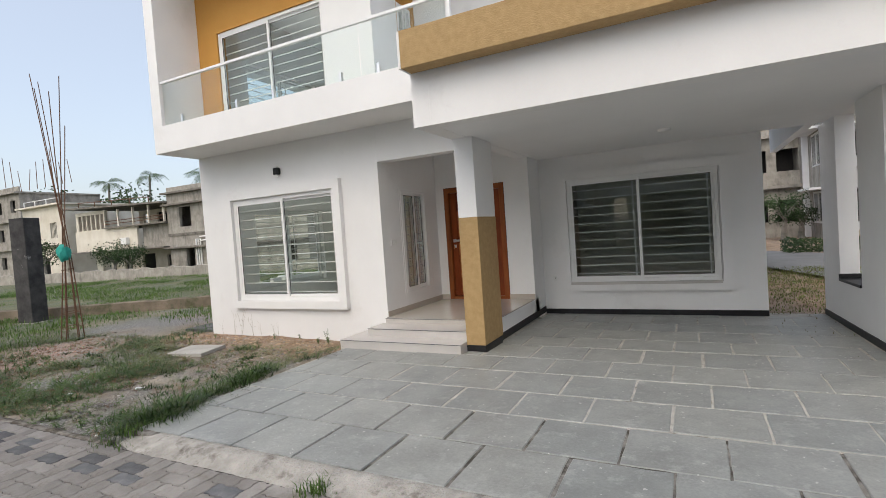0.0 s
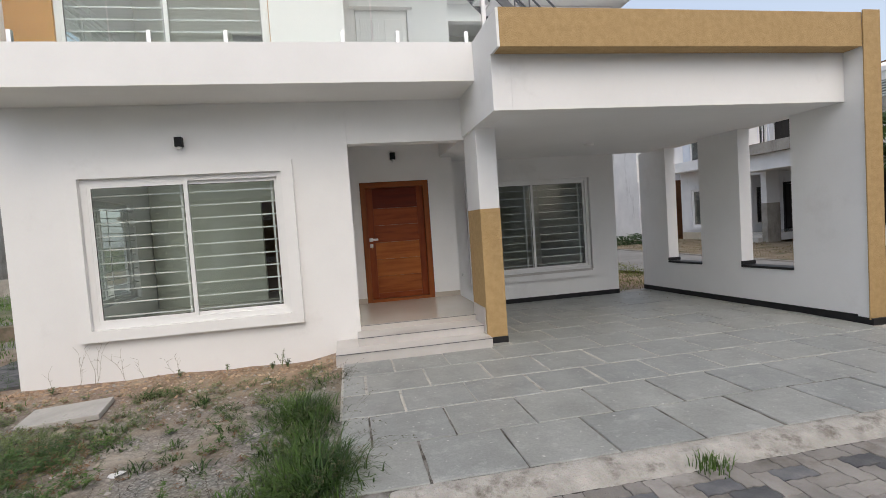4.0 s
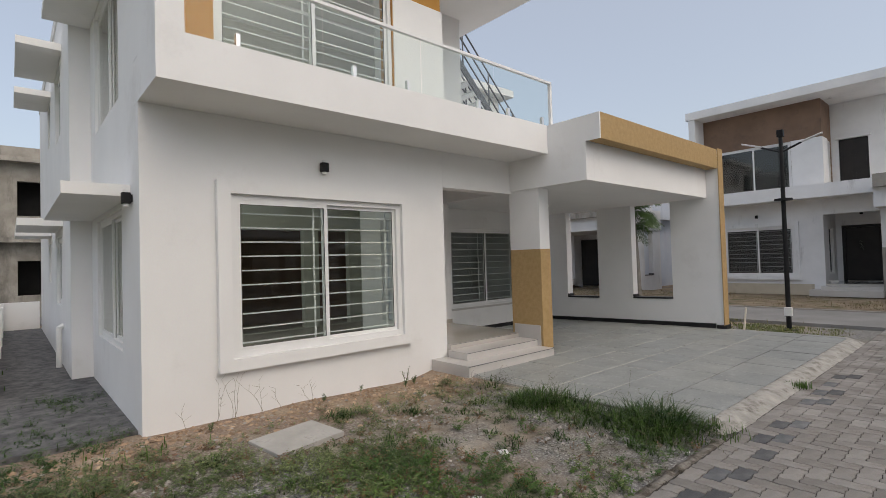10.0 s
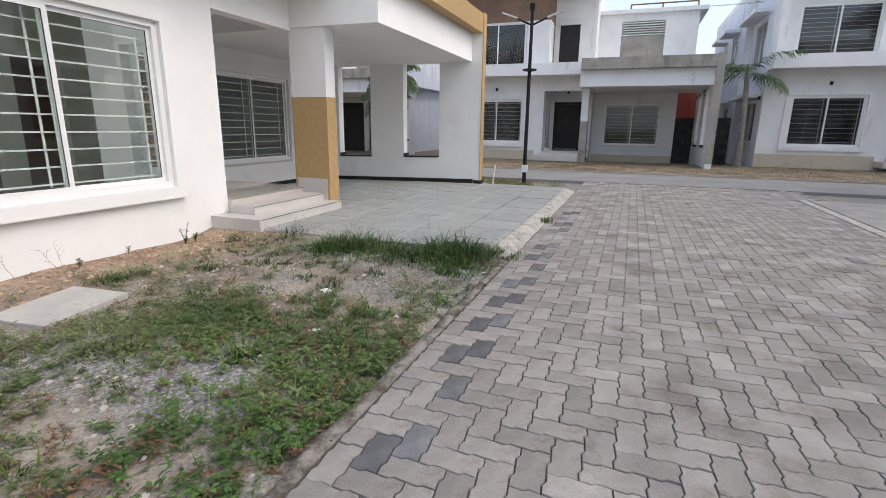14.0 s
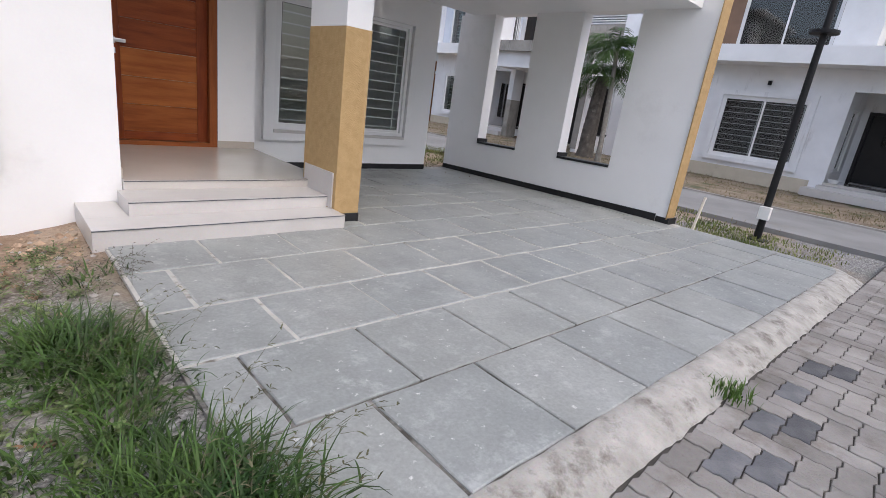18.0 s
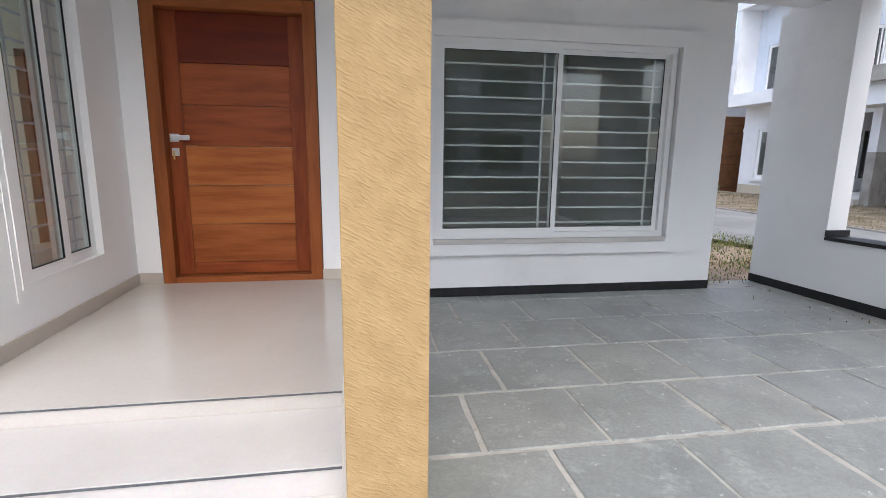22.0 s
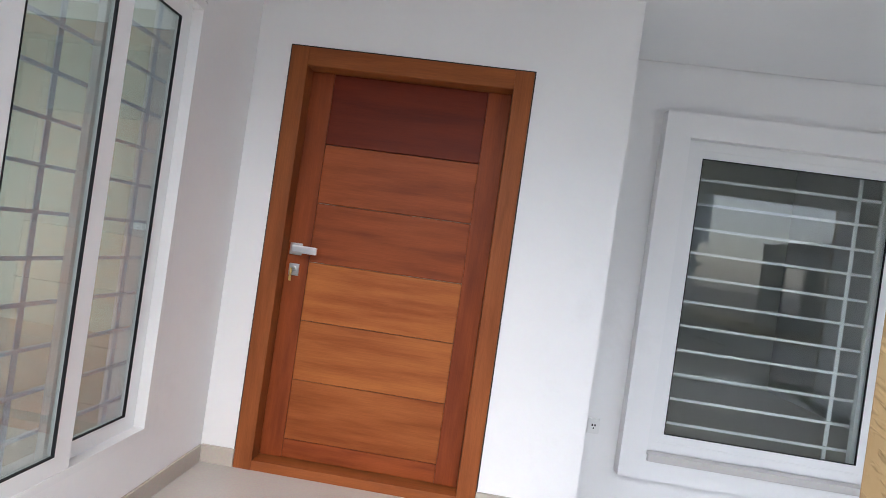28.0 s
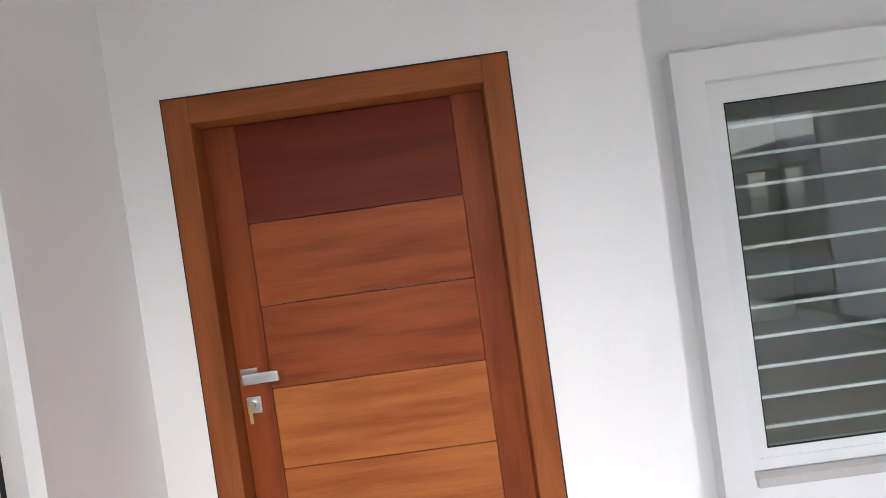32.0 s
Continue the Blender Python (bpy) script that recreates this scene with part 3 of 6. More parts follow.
    part("key", bm, BRASS, lk, "brass key hanging in the lock")


def wall_lamp(m, parent=None):
    """A small black up-and-down wall lamp."""
    w = thing("wall_lamp", m, "small black up-and-down wall lamp, unlit", "wall lamp", "wall lamps") if parent is None else None
    bm = boxes((-0.045, 0.045, -0.10, -0.018, -0.06, 0.06), bevel=0.006)
    if parent is not None:
        part("wall_lamp", bm, POLE, parent, at=m)
        return
    part("lamp_body", bm, POLE, w)
    part("bracket", boxes((-0.035, 0.035, -0.02, 0.0, -0.04, 0.04), bevel=0.003), POLE, w)
    for s in (-1, 1):
        bm = tube(bmesh.new(), (0, -0.06, s * 0.058), (0, -0.06, s * 0.09), 0.030, 0.028, 14)
        part("glass_tip", bm, PLASTIC_W, w, "frosted glass tip")


def villa(parent=None, W=WHITE, side=None, accent=OCHRE, accent_s=OCHRE_S, aged=False, upper_bars=11):
    """The two-storey house, front to -y. With a parent it is a plainer neighbour."""
    own = parent is None
    P = parent
    S = side or W
    soff = WHITE_B if own else W
    F = 6.98
    up = 0.0 if own else 0.42
    # ground floor walls
    struct("wall_front", panel("y", F, F + 0.22, -8.44, -4.29, -0.35, 3.36, [(-7.56, -5.158, 0.588, 2.47)]), W, P, "white plastered front wall with a window opening")
    struct("wall_side", panel("x", -8.44, -8.22, F + 0.22, 10.85, -0.35, 6.57 + up, [(8.05, 10.2, 0.66, 2.37), (8.15, 10.3, 3.72, 5.5)]), S, P, "white plastered side wall with two tall window openings")
    struct("wall_side_rear", panel("x", -8.72, -8.5, 11.072, 20.4, -0.35, 6.57 + up, [(12.6, 13.9, 1.0, 2.3), (15.6, 16.4, 1.4, 2.3), (12.6, 13.9, 4.2, 5.5), (15.6, 16.4, 4.6, 5.5)]), S, P, "white plastered rear side wall")
    struct("wall_side_return", boxes((-8.72, -8.22, 10.852, 11.07, -0.35, 6.57 + up)), W, P, "white plastered return of the side wall")
    struct("wall_porch_left", panel("x", -4.50, -4.29, F + 0.2202, 9.1, 0.0, 3.36, [(7.592, 8.442, 0.622, 2.378)]), W, P, "white porch wall with a narrow window")
    struct("wall_door", panel("y", 8.9, 9.12, -4.4898, -2.44, 0.0, 3.36, [(-4.09, -2.93, 0.33, 2.41)]), W, P, "white wall round the main door")
    struct("wall_porch_return", boxes((-2.66, -2.44, 9.1202, 9.56, -0.1, 3.36)), W, P, "white return wall beside the main door")
    struct("wall_carport", panel("y", 9.5602, 9.78, -2.66, 1.10, -0.35, 3.36, [(-1.93, 0.49, 0.53, 2.382)]), W, P, "white back wall of the carport with a window")
    struct("wall_porch_lintel", boxes((-4.288, -2.657, F, F + 0.22, 2.79, 3.36)), W, P, "white beam over the porch opening")
    struct("wall_east", panel("x", 0.9, 1.098, 9.782, 20.4, -0.35, 3.5), S, P, "white east wall of the house")
    struct("wall_rear", panel("y", 20.402, 20.6, -8.72, 1.1, -0.35, 6.5 + up), S, P, "plain white rear wall")
    # carport side wall with two tall openings
    struct("wall_carport_side", fall(panel("x", 1.95, 2.17, 5.152, 9.86, -0.30, 2.92, [(6.20, 7.15, 0.63, 2.92), (8.06, 8.99, 0.63, 2.92)])), W, P, "white carport side wall with two tall openings")
    struct("wall_carport_fin", boxes((1.926, 2.178, 5.134, 5.1505, 0.07, 3.862), bevel=0.004), accent, P, "ochre textured end of the carport wall")
    for y0, y1 in ((6.20, 7.15), (8.06, 8.99)):
        struct("opening_sill", fall(boxes((1.93, 2.19, y0 + 0.002, y1 - 0.002, 0.632, 0.668), (1.93, 2.19, y1 - 0.03, y1 - 0.003, 0.67, 0.73), bevel=0.004)), BLACK, P, "black granite sill in the carport opening", "sill")
    # carport roof, beam and ochre band
    struct("carport_ceiling", boxes((-2.655, 1.948, 5.41, 9.55, 2.83, 2.95)), soff, P, "white carport ceiling", "ceiling")
    struct("carport_beam", boxes((-2.468, 1.945, 5.405, 5.62, 2.826, 3.50)), W, P, "white beam along the carport front", "beam")
    struct("carport_beam_end", boxes((-2.69, -2.47, 5.405, F - 0.002, 2.826, 3.83)), W, P, "white beam along the carport side", "beam")
    struct("carport_pier_head", boxes((1.95, 2.17, 5.152, 9.86, 2.8305, 3.50)), W, P, "white beam over the carport side wall", "beam")
    struct("carport_band", boxes((-2.66, 1.924, 5.15, 5.38, 3.428, 3.836), bevel=0.006), accent, P, "ochre textured band over the carport front", "parapet")
    struct("carport_band_end", boxes((-2.69, -2.661, 5.15, 5.4045, 3.428, 3.832)), W, P, "white end of the carport band", "parapet")
    struct("carport_parapet", boxes((-2.46, 1.95, 5.402, 5.62, 3.502, 3.828), (1.95, 2.17, 5.402, 9.86, 3.5005, 3.828), (1.95, 2.17, 5.152, 5.4, 3.5005, 3.829)), W, P, "white parapet of the carport roof", "parapet")
    struct("carport_roof", boxes((-2.46, 1.95, 5.62, 9.86, 3.35, 3.49)), GRIMY if aged else CONC, P, "flat concrete terrace over the carport", "roof")
    # pillar
    if own:
        pl = thing("porch_pillar", (-2.52, 6.68, 0), "square porch pillar, ochre textured below and white above", "pillar", kind="structure")
        part("pillar_shaft", boxes((-0.135, 0.13, -0.31, 0.35, 1.785, 2.826)), W, pl)
        part("pillar_foot", boxes((-0.137, 0.135, -0.315, 0.353, 0.09, 1.783), bevel=0.004), accent, pl, "ochre textured lower shaft")
        part("pillar_plinth", boxes((-0.139, 0.14, -0.32, 0.304, -0.04, 0.088)), BLACK, pl, "black granite foot")
        part("tile_facing", boxes((-0.152, -0.139, -0.27, 0.30, 0.14, 0.48)), STEP, pl, "pale tile facing")
    else:
        struct("porch_pillar", boxes((-2.657, -2.385, 6.365, 6.98, -0.1, 2.83)), W, P)
    # porch floor and steps
    struct("porch_floor", boxes((-4.288, -2.447, 6.90, 8.898, 0.0, 0.322)), PTILE, P, "polished beige porcelain porch floor", "floor")
    struct("porch_plinth", boxes((-2.4465, -2.44, 6.99, 9.12, 0.0, 0.305)), W, P, "white plastered edge of the porch floor")
    if own:
        for k, d in enumerate(((-4.288, -2.66, 6.8945, 6.8995, 0.312, 0.318), (-4.34, -2.675, 6.4745, 6.4795, 0.234, 0.2405), (-4.62, -2.655, 6.1545, 6.1595, 0.124, 0.1305))):
            struct("step_nosing", boxes(d), STEEL, P, "thin dark grey nosing line of a porch step", "trim")
    struct("porch_step", boxes((-4.34, -2.675, 6.48, 6.898, 0.0, 0.245), bevel=0.003), STEP, P, "pale tiled porch step", "step")
    struct("porch_step", boxes((-4.62, -2.655, 6.16, 6.478, -0.08, 0.135), (-4.62, -4.342, 6.478, 6.975, -0.08, 0.135), bevel=0.003), STEP, P, "pale tiled lower porch step", "step")
    struct("porch_ceiling", boxes((-4.288, -2.665, F + 0.2202, 8.898, 3.12, 3.2), (-2.663, -2.44, F + 0.2202, 8.898, 2.826, 3.119)), soff, P, "white porch ceiling", "ceiling")
    # first-floor slab, balcony and roof
    struct("balcony_slab", boxes((-8.445, -2.692, 6.12, F - 0.002, 3.36, 3.83), (-8.442, -8.2195, F - 0.0019, F + 0.218, 3.362, 3.829)), W, P, "white balcony slab with a solid front band", "slab")
    struct("floor_slab", boxes((-8.218, 0.9, F + 0.0, 20.4, 3.362, 3.60)), soff, P, "first-floor slab", "slab")
    struct("balcony_end_wall", boxes((-8.445, -8.20, 6.12, F + 0.218, 3.8305, 6.57 + up)), W, P, "white end wall of the balcony")
    struct("wall_upper", panel("y", F + 0.02, F + 0.22, -8.20, -4.22, 3.602, 6.57 + up, [(-7.68, -5.17, 3.75, 5.61)]), accent_s, P, "ochre upper wall with a balcony window")
    struct("wall_upper_pier", boxes((-5.16, -4.20, F - 0.0, F + 0.018, 3.832, 5.61), (-4.218, -4.198, F + 0.019, 7.75, 3.602, 5.61)), W, P, "white pier beside the balcony window")
    struct("wall_upper_side", panel("x", -4.42, -4.22, F + 0.221, 8.4, 3.602, 6.57 + up, [(7.8, 8.3, 3.65, 5.6)]), accent_s, P, "ochre return wall at the balcony")
    struct("wall_upper_back", panel("y", 8.402, 8.6, -4.42, -2.45, 3.602, 6.57 + up, [(-4.0, -3.14, 3.62, 5.2 + up)]), W, P, "white upper wall with a panelled door")
    bd = boxes((-3.99, -3.15, 8.44, 8.48, 3.63, 5.19 + up), bevel=0.004)
    for x0, x1 in ((-3.92, -3.62), (-3.52, -3.22)):
        for z0, z1 in ((4.5, 5.05), (3.8, 4.4)):
            box(bd, x0, x1, 8.43, 8.442, z0, z1, bevel=0.004)
    # on neighbours the leaf is dark, imitating an open unlit doorway
    struct("balcony_doorway_fill", bd, W if own else DARK, P, "closed pale panelled balcony door", "door")
    struct("door_hood", boxes((-4.08, -3.06, 8.30, 8.40, 5.20 + up, 5.28 + up)), W, P, "white hood over the balcony door", "trim")
    struct("wall_upper_east", panel("x", -2.65, -2.45, 8.602, 20.4, 3.602, 6.5 + up), S, P, "white upper east wall")
    struct("roof_slab", boxes((-8.54, -1.9, 6.08, 10.0, 6.572 + up, 6.88 + up), bevel=0.004), W, P, "overhanging white roof slab", "roof")
    struct("roof_slab_rear", boxes((-8.74, -2.45, 10.002, 20.6, 6.50 + up, 6.78 + up)), W, P, "white rear roof slab", "roof")
    for x, y in ((-7.6, 6.55), (-5.6, 6.55), (-3.4, 7.4)):
        if own:
            struct("soffit_light", tube(bmesh.new(), (x, y, 6.53), (x, y, 6.571), 0.07, 0.075, 16), UPVC, P, "round white recessed soffit light, unlit", "downlight")
    if not own:
        struct("wall_upper_right", panel("y", 9.9, 10.1, -2.45, 1.6, 3.5, 6.2, [(-1.5, 0.3, 4.4, 5.9)]), W, P)
        struct("wall_upper_right_side", boxes((1.4, 1.6, 10.102, 20.4, 3.5, 6.2)), S, P)
        struct("roof_upper_right", boxes((-2.44, 1.9, 9.7, 20.4, 6.202, 6.36)), W, P)
        struct("wall_infill", boxes((-1.52, 0.32, 9.98, 10.02, 4.38, 5.3)), GRIMY, P)
        for k in range(6):
            struct("louvre", boxes((-1.5, 0.3, 9.92, 9.98, 5.32 + 0.1 * k, 5.36 + 0.1 * k)), W, P)
        bm = tube(bmesh.new(), (-1.2, 10.0, 6.6), (1.5, 10.0, 6.6), 0.03, 0.03, 6)
        for x in (-1.2, 0.1, 1.5):
            tube(bm, (x, 10.0, 6.36), (x, 10.0, 6.6), 0.03, 0.03, 6)
        struct("roof_rail", bm, RUST, P)
    # sunshades
    for (y0, y1, z, xo, xi) in ((7.45, 10.849, 2.43, -9.05, -8.442), (7.6, 10.849, 5.56, -9.05, -8.442), (12.2, 14.2, 2.45, -9.35, -8.722), (15.3, 16.7, 2.45, -9.35, -8.722), (12.2, 14.2, 5.6, -9.35, -8.722), (15.3, 16.7, 5.6, -9.35, -8.722)):
        struct("sunshade", boxes((xo, xi, y0, y1, z, z + 0.13), bevel=0.004), W, P, "white concrete sunshade over a side window", "sunshade")
    # windows
    gl = GLASS if own else GLASS_OLD
    def place(n):
        return "window_%d" % n if own else "window"
    window(place(1), pose(-7.555, F - 0.03, 0.590), 2.395, 1.878, "white sliding window with pale grille bars behind the glass", P, 10, own, uprights=(0.46, 0.93), glass=gl, fw=0.072)
    window(place(2), pose(-1.925, 9.53, 0.532), 2.41, 1.848, "white sliding window with pale grille bars behind the glass", P, 11, own, uprights=(0.46, 0.94), glass=gl)
    window(place(3), pose(-4.2775, 7.595, 0.625, 0, 0, 90), 0.844, 1.75, "narrow white sliding window beside the main door", P, 11, own, 0.50, (0.40, 0.9), GRILLE_DK if own else None, glass=GLASS_PORCH if own else gl, fw=0.03, sw=0.064, bar_y=0.12, bar_h=0.012)
    window(place(4), pose(-7.675, F + 0.05, 3.752), 2.5, 1.856, "white balcony sliding window with grille bars", P, upper_bars, own, uprights=(0.47,) if upper_bars else (), glass=gl)
    for n, (y0, y1, z0, z1, x) in enumerate(((8.05, 10.2, 0.66, 2.37, -8.40), (8.15, 10.3, 3.72, 5.5, -8.40), (12.6, 13.9, 1.0, 2.3, -8.68), (15.6, 16.4, 1.4, 2.3, -8.68), (12.6, 13.9, 4.2, 5.5, -8.68), (15.6, 16.4, 4.6, 5.5, -8.68))):
        window(place(5 + n), pose(x, y1 - 0.003, z0 + 0.002, 0, 0, -90), y1 - y0 - 0.006, z1 - z0 - 0.004, "white sliding side window", P, 12, False, glass=gl)
    window(place(11), pose(-4.24, 7.802, 3.652, 0, 0, 90), 0.496, 1.946, "narrow white glazed balcony door", P, 1, False, glass=gl)
    # plaster surrounds
    struct("window_surround", ring("y", F - 0.09, F - 0.002, -7.705, -5.02, 0.45, 2.61, 0.146, 0.138), W, P, "raised white plaster surround of the front window", "trim")
    struct("window_sill", boxes((-1.925, 0.485, 9.462, 9.528, 0.485, 0.5305), bevel=0.004), STEP, P, "cream stone sill under the carport window", "sill")
    struct("window_surround", ring("y", 9.48, 9.56, -2.075, 0.65, 0.372, 2.525, 0.146), W, P, "raised white plaster surround of the carport window", "trim")
    struct("window_surround", ring("x", -4.2895, -4.284, 7.556, 8.480, 0.568, 2.43, 0.04, 0.058), W, P, "raised white surround of the narrow porch window", "trim")
    teak_door(P, own)
    wall_lamp(pose(-6.37, F, 2.88), P)
    wall_lamp(pose(-3.505, 8.9, 2.87), P)
    wall_lamp(pose(-8.44, 7.36, 2.40, 0, 0, -90), P)
    # rooms
    struct("room_partition", panel("y", 10.9, 11.05, -8.2, -2.67, 0.31, 3.36, [(-6.1, -4.78, 0.32, 2.36), (-4.44, -3.7, 0.32, 2.36)]), ROOM, P, "cream partition wall with open doorways")
    struct("room_partition_side", boxes((-2.665, -2.52, 9.785, 15.0, 0.31, 3.36), (-2.5, 0.88, 13.2, 13.3, 0.31, 3.36)), ROOM, P, "cream partition wall")
    if not own:
        # dark boards behind the glass paint in the gloom of the neighbours' rooms
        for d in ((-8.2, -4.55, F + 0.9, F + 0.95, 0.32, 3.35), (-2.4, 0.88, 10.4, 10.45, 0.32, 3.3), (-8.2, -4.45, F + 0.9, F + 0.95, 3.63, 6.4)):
            struct("room_shade_fill", boxes(d), DARK, P)
        for d in ((-8.442, -4.63, F - 0.006, F - 0.001, -0.3, 0.3), (-2.38, 1.1, 9.554, 9.561, -0.3, 0.1)):
            struct("plinth_band", boxes(d), CREAMBAND, P)
        struct("pillar_foot", boxes((-2.662, -2.38, 6.36, 6.985, -0.1, 1.55)), GRIMY, P)
    struct("room_floor", boxes((-8.2, -4.502, F + 0.2202, 20.3, 0.1, 0.31), (-4.5, 0.88, 9.8, 20.3, 0.1, 0.31)), ROOM_FLOOR, P, "beige tiled room floor", "floor")
    struct("room_floor_upper", boxes((-8.2, -2.67, F + 0.2202, 20.3, 3.602, 3.62)), ROOM_FLOOR, P, "beige upper room floor", "floor")
    struct("room_partition_upper", panel("y", 11.0, 11.15, -8.2, -2.66, 3.622, 6.49, [(-6.4, -5.4, 3.63, 5.8)]), ROOM, P, "cream upper partition wall")
    # added brown wall and ceiling stand in for the unlit space behind the doorways
    struct("room_shade_back", boxes((-8.2, -2.67, 12.3, 12.4, 0.31, 3.36), (-2.5, 0.88, 13.31, 13.4, 0.31, 3.36)), BROWN, P, "brown wall put in to keep the doorways dark")
    struct("room_shade_top", boxes((-8.2, -2.67, 11.052, 12.29, 2.6, 2.7)), BROWN, P, "brown ceiling put in to darken the space behind the doorways", "ceiling")


villa()

# rails and balcony glass
rail = thing("balcony_railing", (0, 0, 0), "frameless glass balcony railing with a white top rail and steel clamps", "railing")
part("top_rail", boxes((-8.2, -2.48, 6.15, 6.20, 4.575, 4.615), (-2.53, -2.48, 6.15, 6.20, 3.832, 4.574), bevel=0.003), UPVC, rail, "white tubular top rail")
xs = [-8.19, -6.75, -5.32, -3.9, -2.55]
for a, b in zip(xs, xs[1:]):
    g = part("glass_panel", boxes((a + 0.01, b - 0.01, 6.17, 6.18, 3.85, 4.573)), RAILGLASS, rail, "clear glass panel")
    g.visible_shadow = False
for x in (-7.7, -6.35, -5.55, -4.25, -3.6, -2.75):
    part("clamp", boxes((x - 0.022, x + 0.022, 6.15, 6.20, 3.832, 3.97), bevel=0.003), CHROME, rail, "steel glass clamp")

# ---- ground ----
def hill(x, y):
    return noise.fractal(Vector((x * 0.9, y * 0.9, 0.3)), 1.0, 2.0, 4) * 0.03


def heap(x, y):
    """Soil banked up against the driveway edge."""
    return 0.078 * max(0.0, min(1.0, (x + 5.05) / 0.45)) if y > 2.95 else 0.0


def ground():
    xs = [-1500, -400, -150, -80, -45, -30, -22, -18] + [-16 + 0.25 * i for i in range(46)] + [-4.64, -4.57, -4.25] + [-3.9, -2, 0, 2.2, 4, 8, 12, 16, 25, 45, 80, 200, 600, 1500]
    ys = [-1500, -400, -100, -40, -15, -6, -2, 1, 2.5] + [2.7 + 0.2 * i for i in range(28)] + [8.5 + 0.5 * i for i in range(12)] + [15, 17, 20, 25, 35, 60, 120, 400, 1500]
    me = bpy.data.meshes.new("ground")
    vs, fs = [], []
    for y in ys:
        for x in xs:
            z = -0.13
            if -16.1 < x < -4.2 and 2.6 < y < 14.5:
                z = -0.085 + hill(x, y)
                if y < 2.95:
                    z = min(z, -0.09)
                z = min(z, -0.06 + 0.02 * (y > 5)) + heap(x, y)
                if x > -4.6:
                    z = min(z, -0.02)
                if x > -9.7 and y > 7.25:
                    z = -0.13
            vs.append((x, y, z))
    nx = len(xs)
    for j in range(len(ys) - 1):
        for i in range(nx - 1):
            fs.append((j * nx + i, j * nx + i + 1, (j + 1) * nx + i + 1, (j + 1) * nx + i))
    me.from_pydata(vs, [], fs)
    me.materials.append(EARTH)
    for p in me.polygons:
        p.use_smooth = True
    return tagged(new("ground", me), "bare brown earth with grit and low weeds", "ground", kind="structure")


ground()
struct("side_gravel", boxes((-9.6, -8.442, 7.2, 10.86, -0.2, -0.055), (-9.6, -8.722, 10.86, 20.7, -0.2, -0.056)), GRAVEL, None, "grey gravel side passage", "gravel")
bm = boxes((4.4, 10.8, -40, 21.5, -0.2, -0.05))
vv = [bm.verts.new(p) for p in ((4.4, 10.0, -0.051), (4.4, 21.5, -0.051), (1.9, 25.0, -0.051), (1.9, 17.4, -0.051))]
bm.faces.new(vv)
struct("road_cross", bm, ROAD, None, "worn grey cross street", "road")
struct("road_rear", boxes((-30, 1.89, 22.3, 27, -0.2, -0.052)), ROAD, None, "grey street behind the house", "road")
struct("road_bed", boxes((-40, 4.398, -2.1, 2.86, -0.2, -0.056)), SAND, None, "sand bed of the paved lane", "road")
struct("driveway_bed", fall(boxes((-4.55, 1.95, 6.0, 9.86, -0.2, 0.006)), 6.0, 0.018, 0.0), MORTAR, None, "pale mortar bed of the stone driveway", "driveway")
struct("driveway_bed_middle", boxes((-4.55, 1.95, 4.361, 5.999, -0.2, 0.006), (1.95, 2.12, 4.361, 5.1, -0.2, 0.0055)), MORTAR, None, "pale mortar bed of the stone driveway", "driveway")
struct("driveway_bed_front", boxes((-4.55, 1.95, 3.05, 4.36, -0.2, 0.002), (1.95, 2.12, 3.05, 4.36, -0.2, 0.001)), MORTAR_DIRTY, None, "dirty mortar bed along the driveway front", "driveway")
for name, d in (("plinth_strip_back", (-2.44, 1.102, 9.55, 9.561, -0.1, 0.035)), ("plinth_strip_porch", (-2.446, -2.436, 6.99, 9.55, -0.02, 0.092)), ("plinth_strip_fin", (1.935, 2.185, 5.105, 5.30, -0.04, 0.091))):
    struct(name, boxes(d), BLACK, None, "narrow black granite skirting", "baseboard")
struct("plinth_strip_side", fall(boxes((1.938, 1.949, 5.31, 9.86, -0.03, 0.118))), BLACK, None, "narrow black granite skirting", "baseboard")
for name, d in (("skirting_door_left", (-4.28, -4.112, 8.886, 8.899, 0.322, 0.408)), ("skirting_door_right", (-2.908, -2.44, 8.886, 8.899, 0.322, 0.408)), ("skirting_porch_left", (-4.289, -4.277, 6.99, 8.885, 0.322, 0.408))):
    struct(name, boxes(d, bevel=0.002), SKIRT, None, "beige tiled skirting", "baseboard")


# ---- neighbours ----
def neighbour(m, label, **kw):
    h = thing("house", m, label, "house", "villas along the street")
    villa(h, aged=True, **kw)
    return h


neighbour(pose(5.5, 1.16, 0.10, 0, 0, -90), "weathered white two-storey villa with a brown upper wall", W=AGED, side=AGED, accent=GRIMY, accent_s=BROWN, upper_bars=0)


def from_lists(name, vs, fs, mat, smooth=False):
    me = bpy.data.meshes.new(name)
    me.from_pydata(vs, [], fs)
    for m in (mat if isinstance(mat, (list, tuple)) else [mat]):
        me.materials.append(m)
    if smooth:
        for p in me.polygons:
            p.use_smooth = True
    return me


hc = neighbour(pose(6.0, 15.05, 0.05, 0, 0, -90), "weathered pale blue two-storey villa beyond the side wall", W=AGED, side=AGED_BLUE, accent=GRIMY, accent_s=AGED_BLUE)
# added near-black board imitates the deep shade of this carport
part("carport_shade_board", boxes((-2.3, 0.9, 9.40, 9.47, -0.05, 2.55)), DARK, hc, "dark board standing in for the deep shade inside the carport")
part("bay_pier", boxes((-0.75, -0.45, 9.30, 9.395, -0.05, 2.6)), AGED, hc, "stained white pier")
